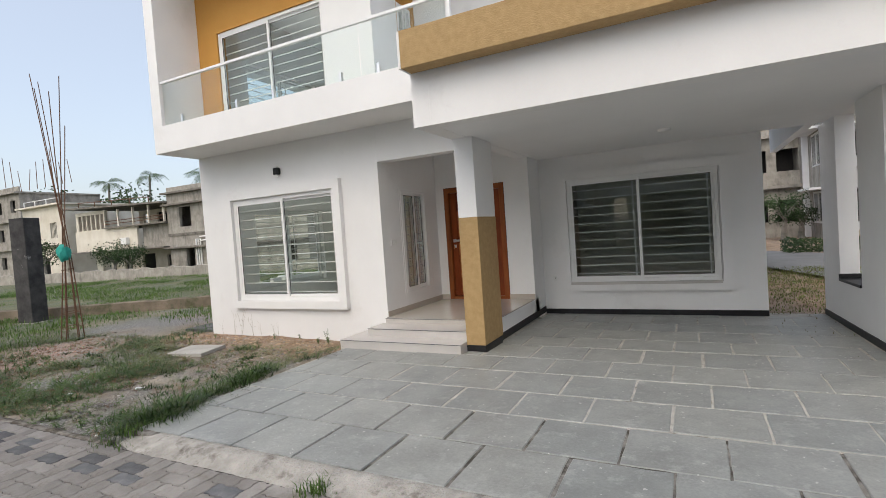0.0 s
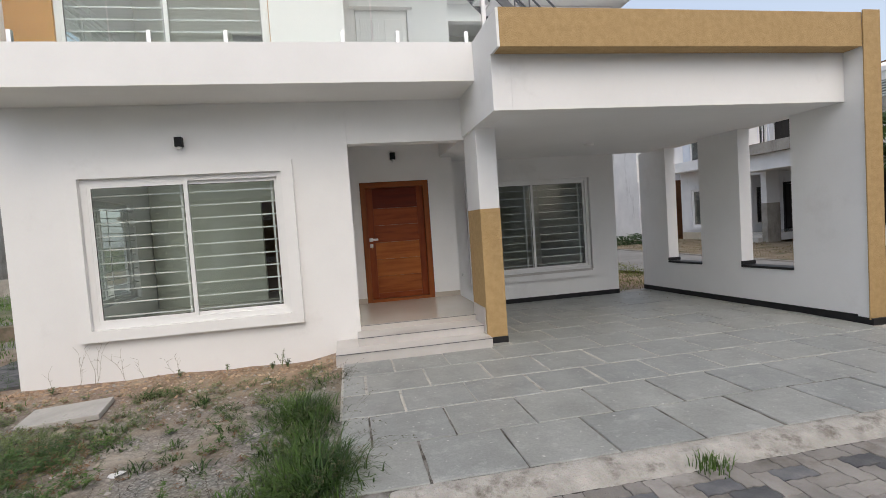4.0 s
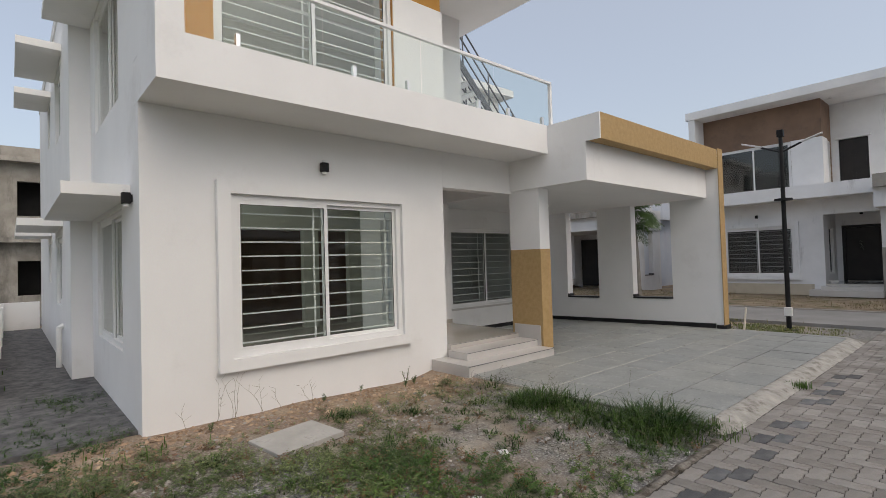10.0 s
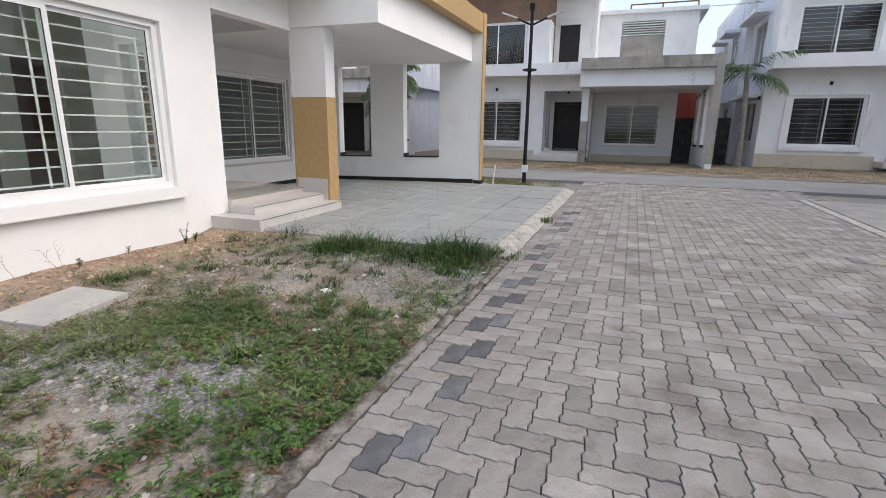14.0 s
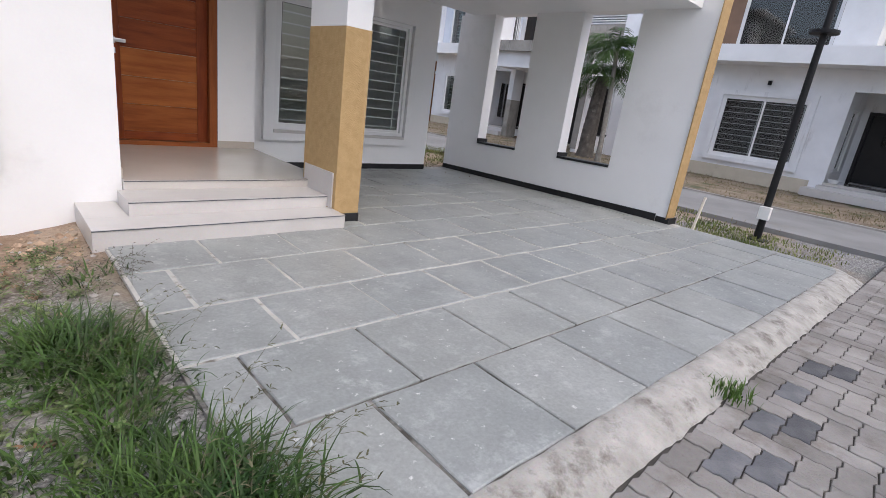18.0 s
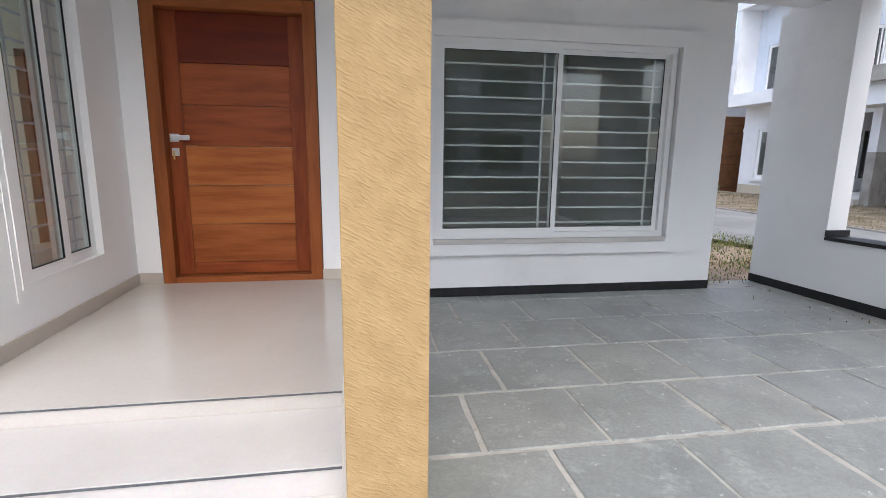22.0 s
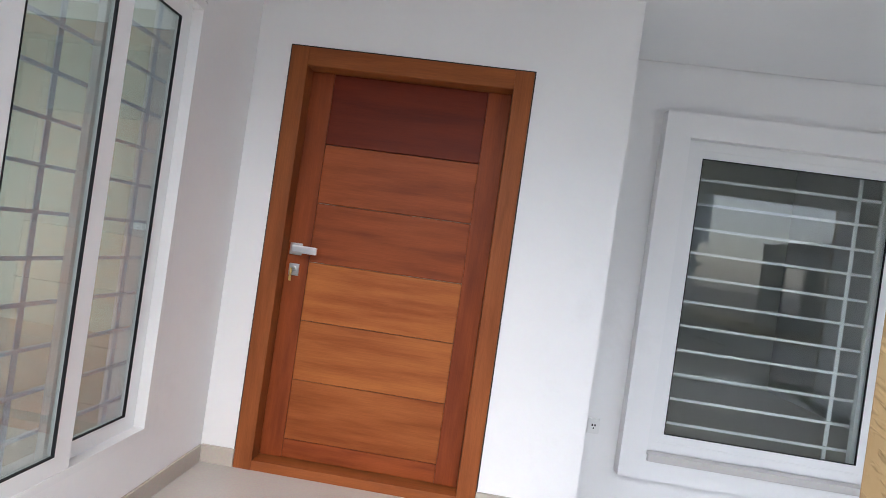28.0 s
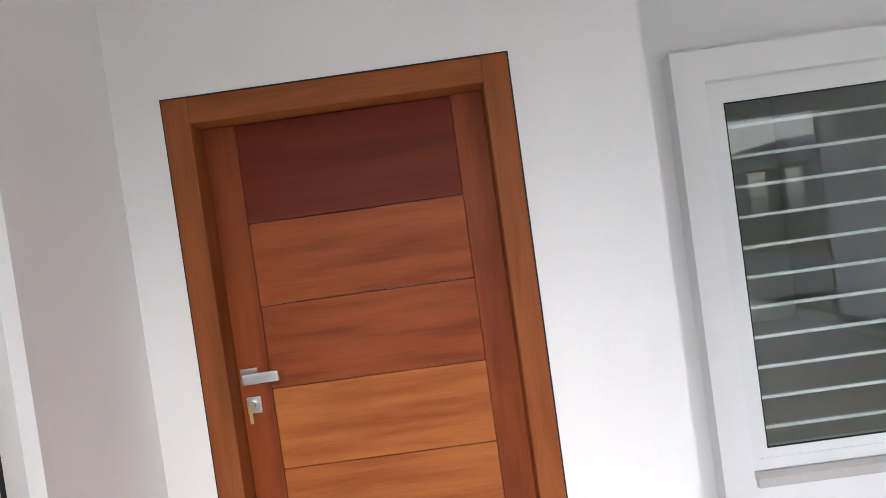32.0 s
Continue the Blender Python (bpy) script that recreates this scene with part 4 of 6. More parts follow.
neighbour(pose(6.0, -11.2, 0.2, 0, 0, -90), "weathered pale blue and white villa with grilled windows", W=AGED, side=AGED_BLUE, accent=GRIMY, accent_s=AGED)
neighbour(pose(-2.2, -2.4, 0.0, 0, 0, 180), "white two-storey villa across the lane, out of direct view", W=AGED, side=AGED, accent=GRIMY, accent_s=AGED)
# unseen villa added to block low sky light from the front wall
neighbour(pose(-14.6, -2.4, 0.0, 0, 0, 180), "white two-storey villa across the lane, out of direct view", W=AGED, side=AGED, accent=GRIMY, accent_s=AGED)
neighbour(pose(14.5, 24.2, 0.0), "weathered grey and white villa behind the rear street", W=AGED, side=GRIMY, accent=GRIMY, accent_s=GRIMY)
struct("driveway_far", boxes((-4.2, 2.35, -8.0, -1.75, -0.2, -0.02)), CONC, None, "grey stone driveway across the lane", "driveway")
struct("driveway_far_edge", boxes((-4.3, 2.45, -1.748, -1.58, -0.2, -0.03), bevel=0.01), APRON, None, "pale concrete edge of the driveway across the lane", "kerb")

# the frontage of the villas across the street
struct("verge_east", boxes((7.55, 13.0, -30, 35, -0.2, -0.005)), VERGE, None, "bare earth verge with dry grass", "verge")
struct("verge_kerb", boxes((7.44, 7.548, -30, 35, -0.2, -0.012), bevel=0.01), CONC, None, "low grey kerb", "kerb")

# brick house beyond the rear corner
bh = thing("house", (11.6, 25.0, 0), "red-brown brick house with a white upper floor", "house")
part("brick_wall", panel("y", 0, 0.3, 0.2, 6, -0.2, 3.2, [(0.6, 1.5, 0.7, 2.6)]), BRICKRED, bh, "brown horizontal cladding")
part("white_wall", boxes((-0.1, 0.198, 0.0, 0.3, -0.2, 3.2)), AGED, bh)
part("side_wall", boxes((-0.1, 0.198, 0.302, 3, -0.2, 3.2)), AGED, bh)
part("upper_wall", panel("y", 0.1, 0.4, -0.1, 6, 3.2, 6.4, [(1.2, 1.9, 3.9, 5.4)]), AGED, bh)
part("upper_side", boxes((-0.1, 0.198, 0.402, 3, 3.2, 6.4)), AGED, bh)
part("roof", boxes((-0.3, 6.2, -0.2, 3.2, 6.4, 6.6)), AGED, bh)
# dark sheet imitates the unlit inside of the house
part("interior_shade", boxes((0.2, 6, 2.0, 2.1, -0.2, 6.3)), DARK, bh)
window("window", pose(0.6, -0.04, 0.7), 0.9, 1.9, "", bh, 8, False)
for i in range(9):
    part("brick_course", boxes((0.2, 6.01, -0.018, -0.002, 0.1 + i * 0.34, 0.11 + i * 0.34)), DARK, bh)

# red sheet fence between the villas
fence = thing("sheet_fence", (25.0, -4.0, 0), "red corrugated sheet fence between the villas", "fence")
for i in range(40):
    part("sheet", boxes((0.03 * (i % 2), 0.03 + 0.03 * (i % 2), -6.0 + i * 0.3, -5.7 + i * 0.3, -0.1, 5.4)), REDMETAL, fence)
for z in (0.5, 2.6, 4.8):
    part("fence_rail", boxes((0.065, 0.12, -6.0, 6.0, z, z + 0.06)), RUST, fence)
# dark colour paints the alley's deep shade into this wall
struct("gap_wall", boxes((15.6, 15.8, -2.2, 0.05, -0.2, 1.9)), CONC_DK, None, "low wall between the villas, dark for the deep shade of the gap")

# ---- left side: boundary wall, field, unfinished column ----
bw = thing("boundary_wall", (-9.75, 9.9, -0.15), "low white boundary wall with pilasters along the gravel passage", "wall", kind="structure")
part("wall_run", boxes((-0.13, 0.0, 0, 11.2, 0, 0.86)), WHITE, bw)
for i in range(6):
    part("pilaster", boxes((-0.16, 0.17, 0.3 + i * 2.1, 0.55 + i * 2.1, 0, 0.9), bevel=0.004), WHITE, bw)
part("end_wall", boxes((0.002, 1.0, 11.05, 11.19, 0, 0.9)), WHITE, bw)

col = thing("concrete_column", pose(-16.2, 7.35, -0.15, 0, 0, 14), "unfinished blackened square concrete column on a footing", "column")
part("column_shaft", boxes((-0.25, 0.25, -0.22, 0.22, 0.08, 2.93), bevel=0.015), CONC_DK, col)
part("footing", boxes((-0.32, 0.32, -0.28, 0.28, 0.0, 0.08), bevel=0.02), CONC, col, "grey concrete footing")

cage = thing("rebar_cage", (-11.6, 6.05, -0.12), "bundle of rusty reinforcement bars rising from the ground", "rebar")
random.seed(5)
tips = [(-0.82, 5.7), (-0.6, 5.5), (-0.78, 5.4), (-0.1, 5.2), (0.45, 5.4), (0.5, 4.4)]
for i, (dx, top) in enumerate(tips):
    a = 2 * math.pi * i / 6
    foot, mid = (0.2 * math.cos(a), 0.2 * math.sin(a), 0), (0.07 * math.cos(a) + 0.06, 0.07 * math.sin(a), 1.75)
    bm = tube(bmesh.new(), foot, mid, 0.011, 0.011, 6)
    tube(bm, mid, (0.06 + dx * 0.95, 0.05 * math.sin(a), top), 0.011, 0.009, 6)
    part("bar", bm, RUST, cage)
for z in (0.3, 0.6, 0.9, 1.2, 1.5):
    r = 0.21 - 0.065 * z
    bm = bmesh.new()
    pts = [(r * math.cos(t) + 0.03 * z, r * math.sin(t), z + 0.02 * math.sin(t)) for t in (2 * math.pi * k / 8 for k in range(8))]
    for k in range(8):
        tube(bm, pts[k], pts[(k + 1) % 8], 0.006, 0.006, 5)
    part("stirrup", bm, RUST, cage)
bm = bmesh.new()
bmesh.ops.create_icosphere(bm, subdivisions=3, radius=0.16)
for v in bm.verts:
    v.co = Vector((v.co.x * 0.8, v.co.y * 0.7, v.co.z * 1.1)) * (1 + 0.35 * noise.noise(v.co * 9)) + Vector((0.05, -0.05, 1.85))
part("knotted_rag", bm, TEAL, cage, "teal rag tied round the bars")

MOSSY = mottled("mossy_brick_rubble", (0.14, 0.115, 0.085), (0.27, 0.22, 0.17), 0.95, 2.5, 35, 0.8, (0.07, 0.085, 0.04), (0.5, 0.7))


def rough_wall(name, length, hgt, thick, m, mat, label, seed):
    """A low wall with an uneven, broken top."""
    vs, fs = [], []
    n = int(length / 0.35)
    for i in range(n + 1):
        x = length * i / n
        z = hgt * (1 + 0.22 * noise.noise(Vector((x * 1.3, seed, 0)))) + 0.03 * noise.noise(Vector((x * 7, seed, 3)))
        j = 0.025 * noise.noise(Vector((x * 3, seed, 9)))
        vs += [(x, j, -0.1), (x, j + 0.01, z - 0.02), (x, thick * 0.5, z + 0.01), (x, thick + j, z - 0.03), (x, thick + j, -0.1)]
    for i in range(n):
        for k in range(4):
            fs.append((i * 5 + k, i * 5 + k + 1, i * 5 + k + 6, i * 5 + k + 5))
    ob = new(name, from_lists(name, vs, fs, mat))
    ob.matrix_basis = m
    tagged(ob, label, "wall", kind="structure")


rough_wall("field_kerb", 11.4, 0.32, 0.24, pose(-20.2, 5.75, -0.1, 0, 0, 29.9), MOSSY, "low mossy brick wall across the field", 1)
rough_wall("compound_wall", 60, 0.68, 0.22, pose(-70, 15.2, -0.1, 0, 0, 8), GRIMY, "stained compound wall at the end of the field", 2)


def block(at, w, d, storeys, label, wall, bays, roof=0.9, hole=DARK, gaps=True):
    """A far block of flats: walls with real window holes, slab edges, parapet, tank."""
    h = thing("apartment_house", at, label, "house", "houses beyond the field")
    H = 3.0
    holes = []
    for s in range(storeys):
        for b in range(bays):
            u = w * (b + 0.5) / bays
            holes.append((u - 0.55, u + 0.55, s * H + 0.9, s * H + 2.2))
    part("front_wall", panel("y", 0, 0.25, 0, w, -0.3, storeys * H, holes), wall, h)
    part("side_wall", panel("x", w - 0.25, w, 0.252, d, -0.3, storeys * H, [(2, 3, 0.9, 2.2), (2, 3, 3.9, 5.2)] if storeys > 1 else []), wall, h)
    part("side_wall", panel("x", 0, 0.25, 0.252, d, -0.3, storeys * H), wall, h)
    # near-black sheet gives the window holes their interior shade
    part("interior_shade", boxes((0.3, w - 0.3, 1.5, 1.6, -0.3, storeys * H - 0.05)), hole, h)
    for s in range(1, storeys + 1):
        part("slab_edge", boxes((-0.15, w + 0.15, -0.45, d, s * H - 0.12, s * H + 0.06)), wall, h)
    part("parapet", boxes((0, w, 0, 0.15, storeys * H + 0.062, storeys * H + roof)), wall, h)
    for x0, x1, z0, z1 in holes if wall is not GRIMY else ():
        part("window_bar", boxes((x0, x1, 0.1, 0.13, (z0 + z1) / 2 - 0.02, (z0 + z1) / 2 + 0.02), ((x0 + x1) / 2 - 0.02, (x0 + x1) / 2 + 0.02, 0.1, 0.13, z0, z1)), GRILLE, h)
    return h


CREAM = mottled("cream_wall", (0.58, 0.53, 0.44), (0.74, 0.70, 0.62), 0.9, 0.8, 30, 0.2, (0.3, 0.26, 0.2), (0.6, 0.85), (1.3, 1.3, 0.4))
def concrete_block():
    """The weathered block: two storeys, deep stained ledges, dark unglazed openings, pipes."""
    w = 14.5
    h = thing("apartment_house", (-37.5, 26, -0.3), "weathered unpainted concrete two-storey block with stained ledges", "house", "houses beyond the field")
    holes = [(1.4, 2.8, 3.75, 5.3), (4.6, 5.6, 3.75, 5.3), (7.4, 8.8, 3.75, 5.3), (12.2, 13.4, 3.75, 5.3), (1.9, 2.9, 0.5, 2.0), (4.8, 5.8, 0.5, 2.0), (7.8, 8.8, 0.5, 2.0), (12.3, 13.4, 0.4, 2.1)]
    part("front_wall", panel("y", 0, 0.25, 0, w, -0.3, 6.4, holes), GRIMY, h)
    part("side_wall", panel("x", w - 0.25, w, 0.252, 9, -0.3, 6.4, [(3, 4.2, 3.75, 5.3)]), GRIMY, h)
    part("side_wall", boxes((0, 0.25, 0.252, 9, -0.3, 6.4)), GRIMY, h)
    # the shade inside the openings is a dark sheet set behind them
    part("interior_shade", boxes((0.3, w - 0.3, 1.8, 1.9, -0.3, 6.3)), DARK, h)
    for z in (2.05, 5.45):
        part("ledge", boxes((-0.1, w + 0.1, -0.55, -0.002, z, z + 0.14), bevel=0.03), SOOT, h, "ledge with a blackened edge")
    part("string_course", boxes((-0.05, w + 0.05, -0.06, -0.003, 3.05, 3.25)), SOOT, h)
    part("roof_slab", boxes((-0.3, w + 0.3, -0.35, 9.2, 6.402, 6.55), bevel=0.02), SOOT, h)
    part("parapet", boxes((0, w, 0.05, 0.2, 6.552, 6.95)), GRIMY, h)
    for x in (3.3, 3.55, 3.8):
        part("down_pipe", tube(bmesh.new(), (x, -0.1, 0), (x, -0.1, 2.7), 0.06, 0.06, 8), PLASTIC_W, h)
    for k, z in enumerate((2.55, 2.85)):
        part("waste_pipe", tube(bmesh.new(), (3.8, -0.12, z), (8.0, -0.12, z + 0.1), 0.05, 0.05, 8), PLASTIC_W, h)


def terrace_house():
    """The cream house: deep ground floor, long blind wall, louvred bay and an open upper verandah."""
    h = thing("apartment_house", (-51.0, 26, -0.3), "cream house with a louvred bay and an open upper verandah", "house", "houses beyond the field")
    part("ground_wall", panel("y", 1.6, 1.8, 0, 13.4, -0.3, 2.2, [(1.0, 2.4, -0.2, 1.7), (4.5, 5.4, 0.5, 1.6), (7.2, 9.0, -0.2, 1.8), (10.6, 11.6, 0.5, 1.6)]), CREAM, h)
    # dark sheet for the shade deep inside the ground floor
    part("ground_shade_back", boxes((0.2, 13.2, 3.0, 3.1, -0.3, 2.2)), DARK, h)
    part("sunshade", boxes((-0.2, 13.5, -0.6, 1.8, 2.2, 2.32), bevel=0.02), SOOT, h)
    part("blind_wall", boxes((0, 9.3, 0, 0.2, 2.322, 4.2)), CREAM, h)
    part("blind_wall", boxes((9.302, 13.4, 0.5, 0.7, 2.322, 4.2)), GRIMY, h)
    part("side_wall", boxes((13.2, 13.4, 0.702, 8, -0.3, 5.7)), CREAM, h)
    part("bay_wall", panel("y", 0.02, 0.2, 0.2, 4.9, 4.2, 5.9, [(0.6 + 0.7 * k, 1.15 + 0.7 * k, 4.25, 5.6) for k in range(6)]), CREAM, h)
    for k in range(6):
        part("louvre_leaf", boxes((0.6 + 0.7 * k, 1.15 + 0.7 * k, 0.1, 0.14, 4.25, 5.6)), SLATWOOD, h, "dark louvred shutter")
    part("verandah_floor", boxes((4.9, 13.4, -0.3, 3.5, 4.2, 4.32)), SOOT, h)
    part("verandah_back", panel("y", 3.0, 3.2, 4.9, 13.2, 4.32, 5.8, [(5.6, 6.6, 4.5, 5.5), (7.6, 9.0, 4.33, 5.5), (10.2, 11.6, 4.5, 5.5)]), CREAM, h)
    # dark sheet in place of the shaded rooms behind the verandah
    part("verandah_shade", boxes((4.9, 13.2, 4.0, 4.1, 4.32, 5.8)), DARK, h)
    for x in (5.0, 7.0, 9.1, 11.2, 13.2):
        part("post", boxes((x, x + 0.14, -0.2, -0.06, 4.32, 5.8)), CREAM, h)
    for z in (4.6, 4.85):
        part("rail", tube(bmesh.new(), (4.9, -0.15, z), (13.3, -0.15, z), 0.035, 0.035, 6), RUST, h)
    bm = bmesh.new()
    for p in ((-0.3, 6.25), (13.6, 5.75)):
        for y in (-0.7, 6):
            for z in (p[1], p[1] + 0.14):
                bm.verts.new((p[0], y, z))
    v = list(bm.verts)
    for q in ((0, 1, 3, 2), (4, 6, 7, 5), (0, 4, 5, 1), (2, 3, 7, 6), (1, 5, 7, 3), (0, 2, 6, 4)):
        bm.faces.new([v[k] for k in q])
    part("sloping_roof", bm, SOOT, h, "thin sloping roof with a dark edge")
    for k in range(5):
        part("roof_pipe", tube(bmesh.new(), (0.5 + 2.6 * k, 0.2, 6.2 - 0.1 * k), (0.5 + 2.6 * k, 0.2, 6.9 - 0.1 * k), 0.04, 0.04, 6), RUST, h)
    part("roof_rail", tube(bmesh.new(), (0.5, 0.2, 6.85), (10.9, 0.2, 6.5), 0.035, 0.035, 6), RUST, h)
    part("air_conditioner", boxes((7.4, 8.2, -0.32, -0.01, 2.7, 3.3), bevel=0.02), PLASTIC_W, h, "pale air conditioner box")


def plain_house():
    h = thing("apartment_house", (-60.3, 26, -0.3), "cream two-storey house with a small grilled window and roof pipes", "house", "houses beyond the field")
    part("front_wall", panel("y", 0, 0.25, 0, 7.4, -0.3, 7.0, [(5.0, 6.2, 3.9, 5.4), (1.6, 2.8, 3.9, 5.4), (3.0, 4.4, 0.3, 2.0)]), CREAM, h)
    part("side_wall", boxes((7.15, 7.4, 0.252, 8, -0.3, 7.0)), CREAM, h)
    # dark sheet painted as the unlit rooms
    part("interior_shade", boxes((0.2, 7.1, 1.2, 1.3, -0.3, 6.9)), DARK, h)
    part("roof_slab", boxes((-0.3, 7.7, -0.5, 8.2, 7.002, 7.16), bevel=0.02), CREAM, h)
    part("sunshade", boxes((-0.2, 7.6, -0.5, -0.002, 3.1, 3.22), bevel=0.02), SOOT, h)
    for x in (5.0, 1.6):
        for k in range(5):
            part("window_bar", boxes((x + 0.12 + 0.22 * k, x + 0.2 + 0.22 * k, 0.08, 0.12, 3.9, 5.4)), CREAM, h)
    for k in range(4):
        part("roof_pipe", tube(bmesh.new(), (0.5 + 2.1 * k, 0, 7.16), (0.5 + 2.1 * k, 0, 7.75), 0.04, 0.04, 6), PLASTIC_W, h)
    part("roof_rail", tube(bmesh.new(), (0.5, 0, 7.7), (6.8, 0, 7.7), 0.035, 0.035, 6), PLASTIC_W, h)


SOOT = mottled("blackened_ledge", (0.10, 0.092, 0.08), (0.26, 0.24, 0.21), 0.95, 2.0, 30, 0.5, (0.42, 0.39, 0.34), (0.6, 0.8))
SLATWOOD = mottled("dark_louvre_wood", (0.10, 0.085, 0.07), (0.18, 0.155, 0.13), 0.8, 3, 40, 0.2)
concrete_block()
terrace_house()
plain_house()
tank = thing("water_tank", (-34.6, 29, 6.1), "white rooftop water tank on a plinth", "water tank")
part("tank_body", tube(bmesh.new(), (0, 0, 0.6), (0, 0, 1.9), 0.75, 0.66, 18), PLASTIC_W, tank)
part("plinth", boxes((-0.9, 0.9, -0.9, 0.9, -0.1, 0.6)), GRIMY, tank)
block((-75.0, 27.0, -0.1), 12.0, 8.0, 3, "tall grey unfinished house", GRIMY, 4, 0.6)
random.seed(8)
for k in range(9):
    x = -66 + k * 1.6
    struct("roof_rebar", tube(bmesh.new(), (x, 27.2, 8.9), (x + random.uniform(-0.5, 0.5), 27.2, 11.5 + random.uniform(-1, 1.5)), 0.035, 0.03, 6), RUST, None, "rusty starter bars on an unfinished roof", "rebar")


block((2.8, 36.0, -0.1), 3.2, 6.0, 2, "grey house beyond the rear street", GRIMY, 2, 0.6)
block((-14.5, 25.5, -0.1), 7.0, 6.0, 2, "dark unfinished concrete house behind the side passage", GRIMY, 3, 0.5)


# ---- plants ----
def leaf_quad(vs, fs, base, along, side, length, width, droop=0.0):
    """One tapering leaf of two quads."""
    b = len(vs)
    p0, p1, p2 = base, base + along * (length * 0.5), base + along * length + Vector((0, 0, -droop * length))
    vs += [p0 - side * width * 0.25, p0 + side * width * 0.25, p1 - side * width * 0.5, p1 + side * width * 0.5, p2]
    fs += [(b, b + 1, b + 3, b + 2), (b + 2, b + 3, b + 4)]


def palm(at, height, label, fronds=15, reach=1.7, seed=1, lean=(0.15, 0.05), trunk_r=0.13, group="", bark=None, droop=1.5):
    rng = random.Random(seed)
    t = thing("palm_tree", at, label, "palm tree", group)
    bm = bmesh.new()
    n, sides = 26, 14
    pts = [Vector((lean[0] * (i / n) ** 2, lean[1] * (i / n) ** 2, height * i / n)) for i in range(n + 1)]
    rings = []
    for i, c in enumerate(pts):
        f = i / n
        r = trunk_r * (1.15 - 0.35 * f + 0.35 * max(0, 0.12 - f) / 0.12) * (1 + 0.025 * (i % 2))
        rings.append([bm.verts.new(c + Vector((math.cos(a), math.sin(a), 0)) * r * (1 + 0.09 * noise.noise(Vector((math.cos(a) * 2, math.sin(a) * 2, c.z * 1.7 + seed))))) for a in (2 * math.pi * k / sides for k in range(sides))])
    for i in range(n):
        for k in range(sides):
            bm.faces.new((rings[i][k], rings[i][(k + 1) % sides], rings[i + 1][(k + 1) % sides], rings[i + 1][k]))
    bm.faces.new(rings[-1])
    part("trunk", bm, bark or BARK, t, "ringed grey trunk")
    vs, fs = [], []
    top = pts[-1]
    for k in range(fronds):
        az = 2 * math.pi * k / fronds + rng.uniform(-0.2, 0.2)
        el = rng.uniform(0.15, 1.25)
        ln = reach * rng.uniform(0.8, 1.15)
        out = Vector((math.cos(az), math.sin(az), 0))
        prev = top
        segs = 16
        for s in range(segs):
            f = (s + 1) / segs
            a = el - f * (droop + 0.5 * rng.random())
            step = (out * math.cos(a) + Vector((0, 0, 1)) * math.sin(a)) * (ln / segs)
            cur = prev + step
            side = out.cross(Vector((0, 0, 1)))
            b = len(vs)
            w = 0.018 * (1 - f) + 0.004
            vs += [prev - side * w, prev + side * w, cur + side * w, cur - side * w]
            fs.append((b, b + 1, b + 2, b + 3))
            if s > 1:
                for sg in (-1, 1):
                    for q in range(2):
                        p = prev.lerp(cur, q / 2)
                        d = (side * sg + step.normalized() * 0.7 + Vector((0, 0, rng.uniform(-0.5, 0.15)))).normalized()
                        leaf_quad(vs, fs, p, d, step.normalized(), ln * 0.30 * math.sin(math.pi * min(f * 0.85 + 0.12, 1)) + 0.05, 0.035, 0.35)
            prev = cur
    part("crown", from_lists("crown", vs, fs, LEAF), LEAF, t, "arching green fronds")
    return t


def tree(at, height, spread, label, seed=1, mat=None, leaves=1500, group=""):
    rng = random.Random(seed)
    t = thing("tree", at, label, "tree", group)
    bm = bmesh.new()
    tube(bm, (0, 0, 0), (0.1, 0, height * 0.45), 0.16, 0.1, 8)
    ends = []
    for k in range(6):
        a = 2 * math.pi * k / 6 + rng.random()
        e = Vector((math.cos(a) * spread * 0.6, math.sin(a) * spread * 0.6, height * rng.uniform(0.6, 0.9)))
        tube(bm, (0.1, 0, height * rng.uniform(0.3, 0.45)), e, 0.07, 0.02, 6)
        ends.append(e)
    part("trunk", bm, BARK, t)
    vs, fs = [], []
    clumps = ends + [e * rng.uniform(0.5, 1.1) + Vector((rng.uniform(-1, 1), rng.uniform(-1, 1), rng.uniform(-0.3, 1))) * spread * 0.4 for e in ends for _ in range(3)]
    for _ in range(leaves):
        c = rng.choice(clumps)
        p = c + Vector((rng.gauss(0, 1), rng.gauss(0, 1), rng.gauss(0, 0.7))) * spread * 0.2
        d = Vector((rng.uniform(-1, 1), rng.uniform(-1, 1), rng.uniform(-0.7, 0.7))).normalized()
        leaf_quad(vs, fs, p, d, d.orthogonal().normalized(), 0.09 * spread, 0.055 * spread, 0.2)
    part("crown", from_lists("crown", vs, fs, mat or LEAF_DK), mat or LEAF_DK, t)
    return t


palm((12.2, -2.1, -0.05), 3.4, "young palm with arching fronds on the earth verge", 10, 2.2, 3, (0.1, 0.1), 0.10, "street palms", None, 1.15)
palm((9.6, 10.95, -0.1), 3.45, "young palm with a slim pale trunk beside the carport", 24, 1.35, 4, (0.0, 0.15), 0.075, "street palms")
palm((10.3, 11.9, -0.1), 2.75, "stout palm with a blackened trunk beside the carport", 15, 1.5, 6, (0.0, -0.1), 0.24, "street palms", BARK_DK)
for i, (x, y, h, s) in enumerate(((-72, 41, 11.5, 2), (-66, 43, 12, 3), (-58, 45, 11.5, 2), (-52, 42, 10.6, 5), (-62, 20, 8.5, 7), (-45, 46, 11, 8), (-48, 50, 11.5, 9))):
    palm((x, y, -0.1), h, "tall coconut palm beyond the houses", 14, 2.6, s, (0.4, 0), 0.16, "far palms")
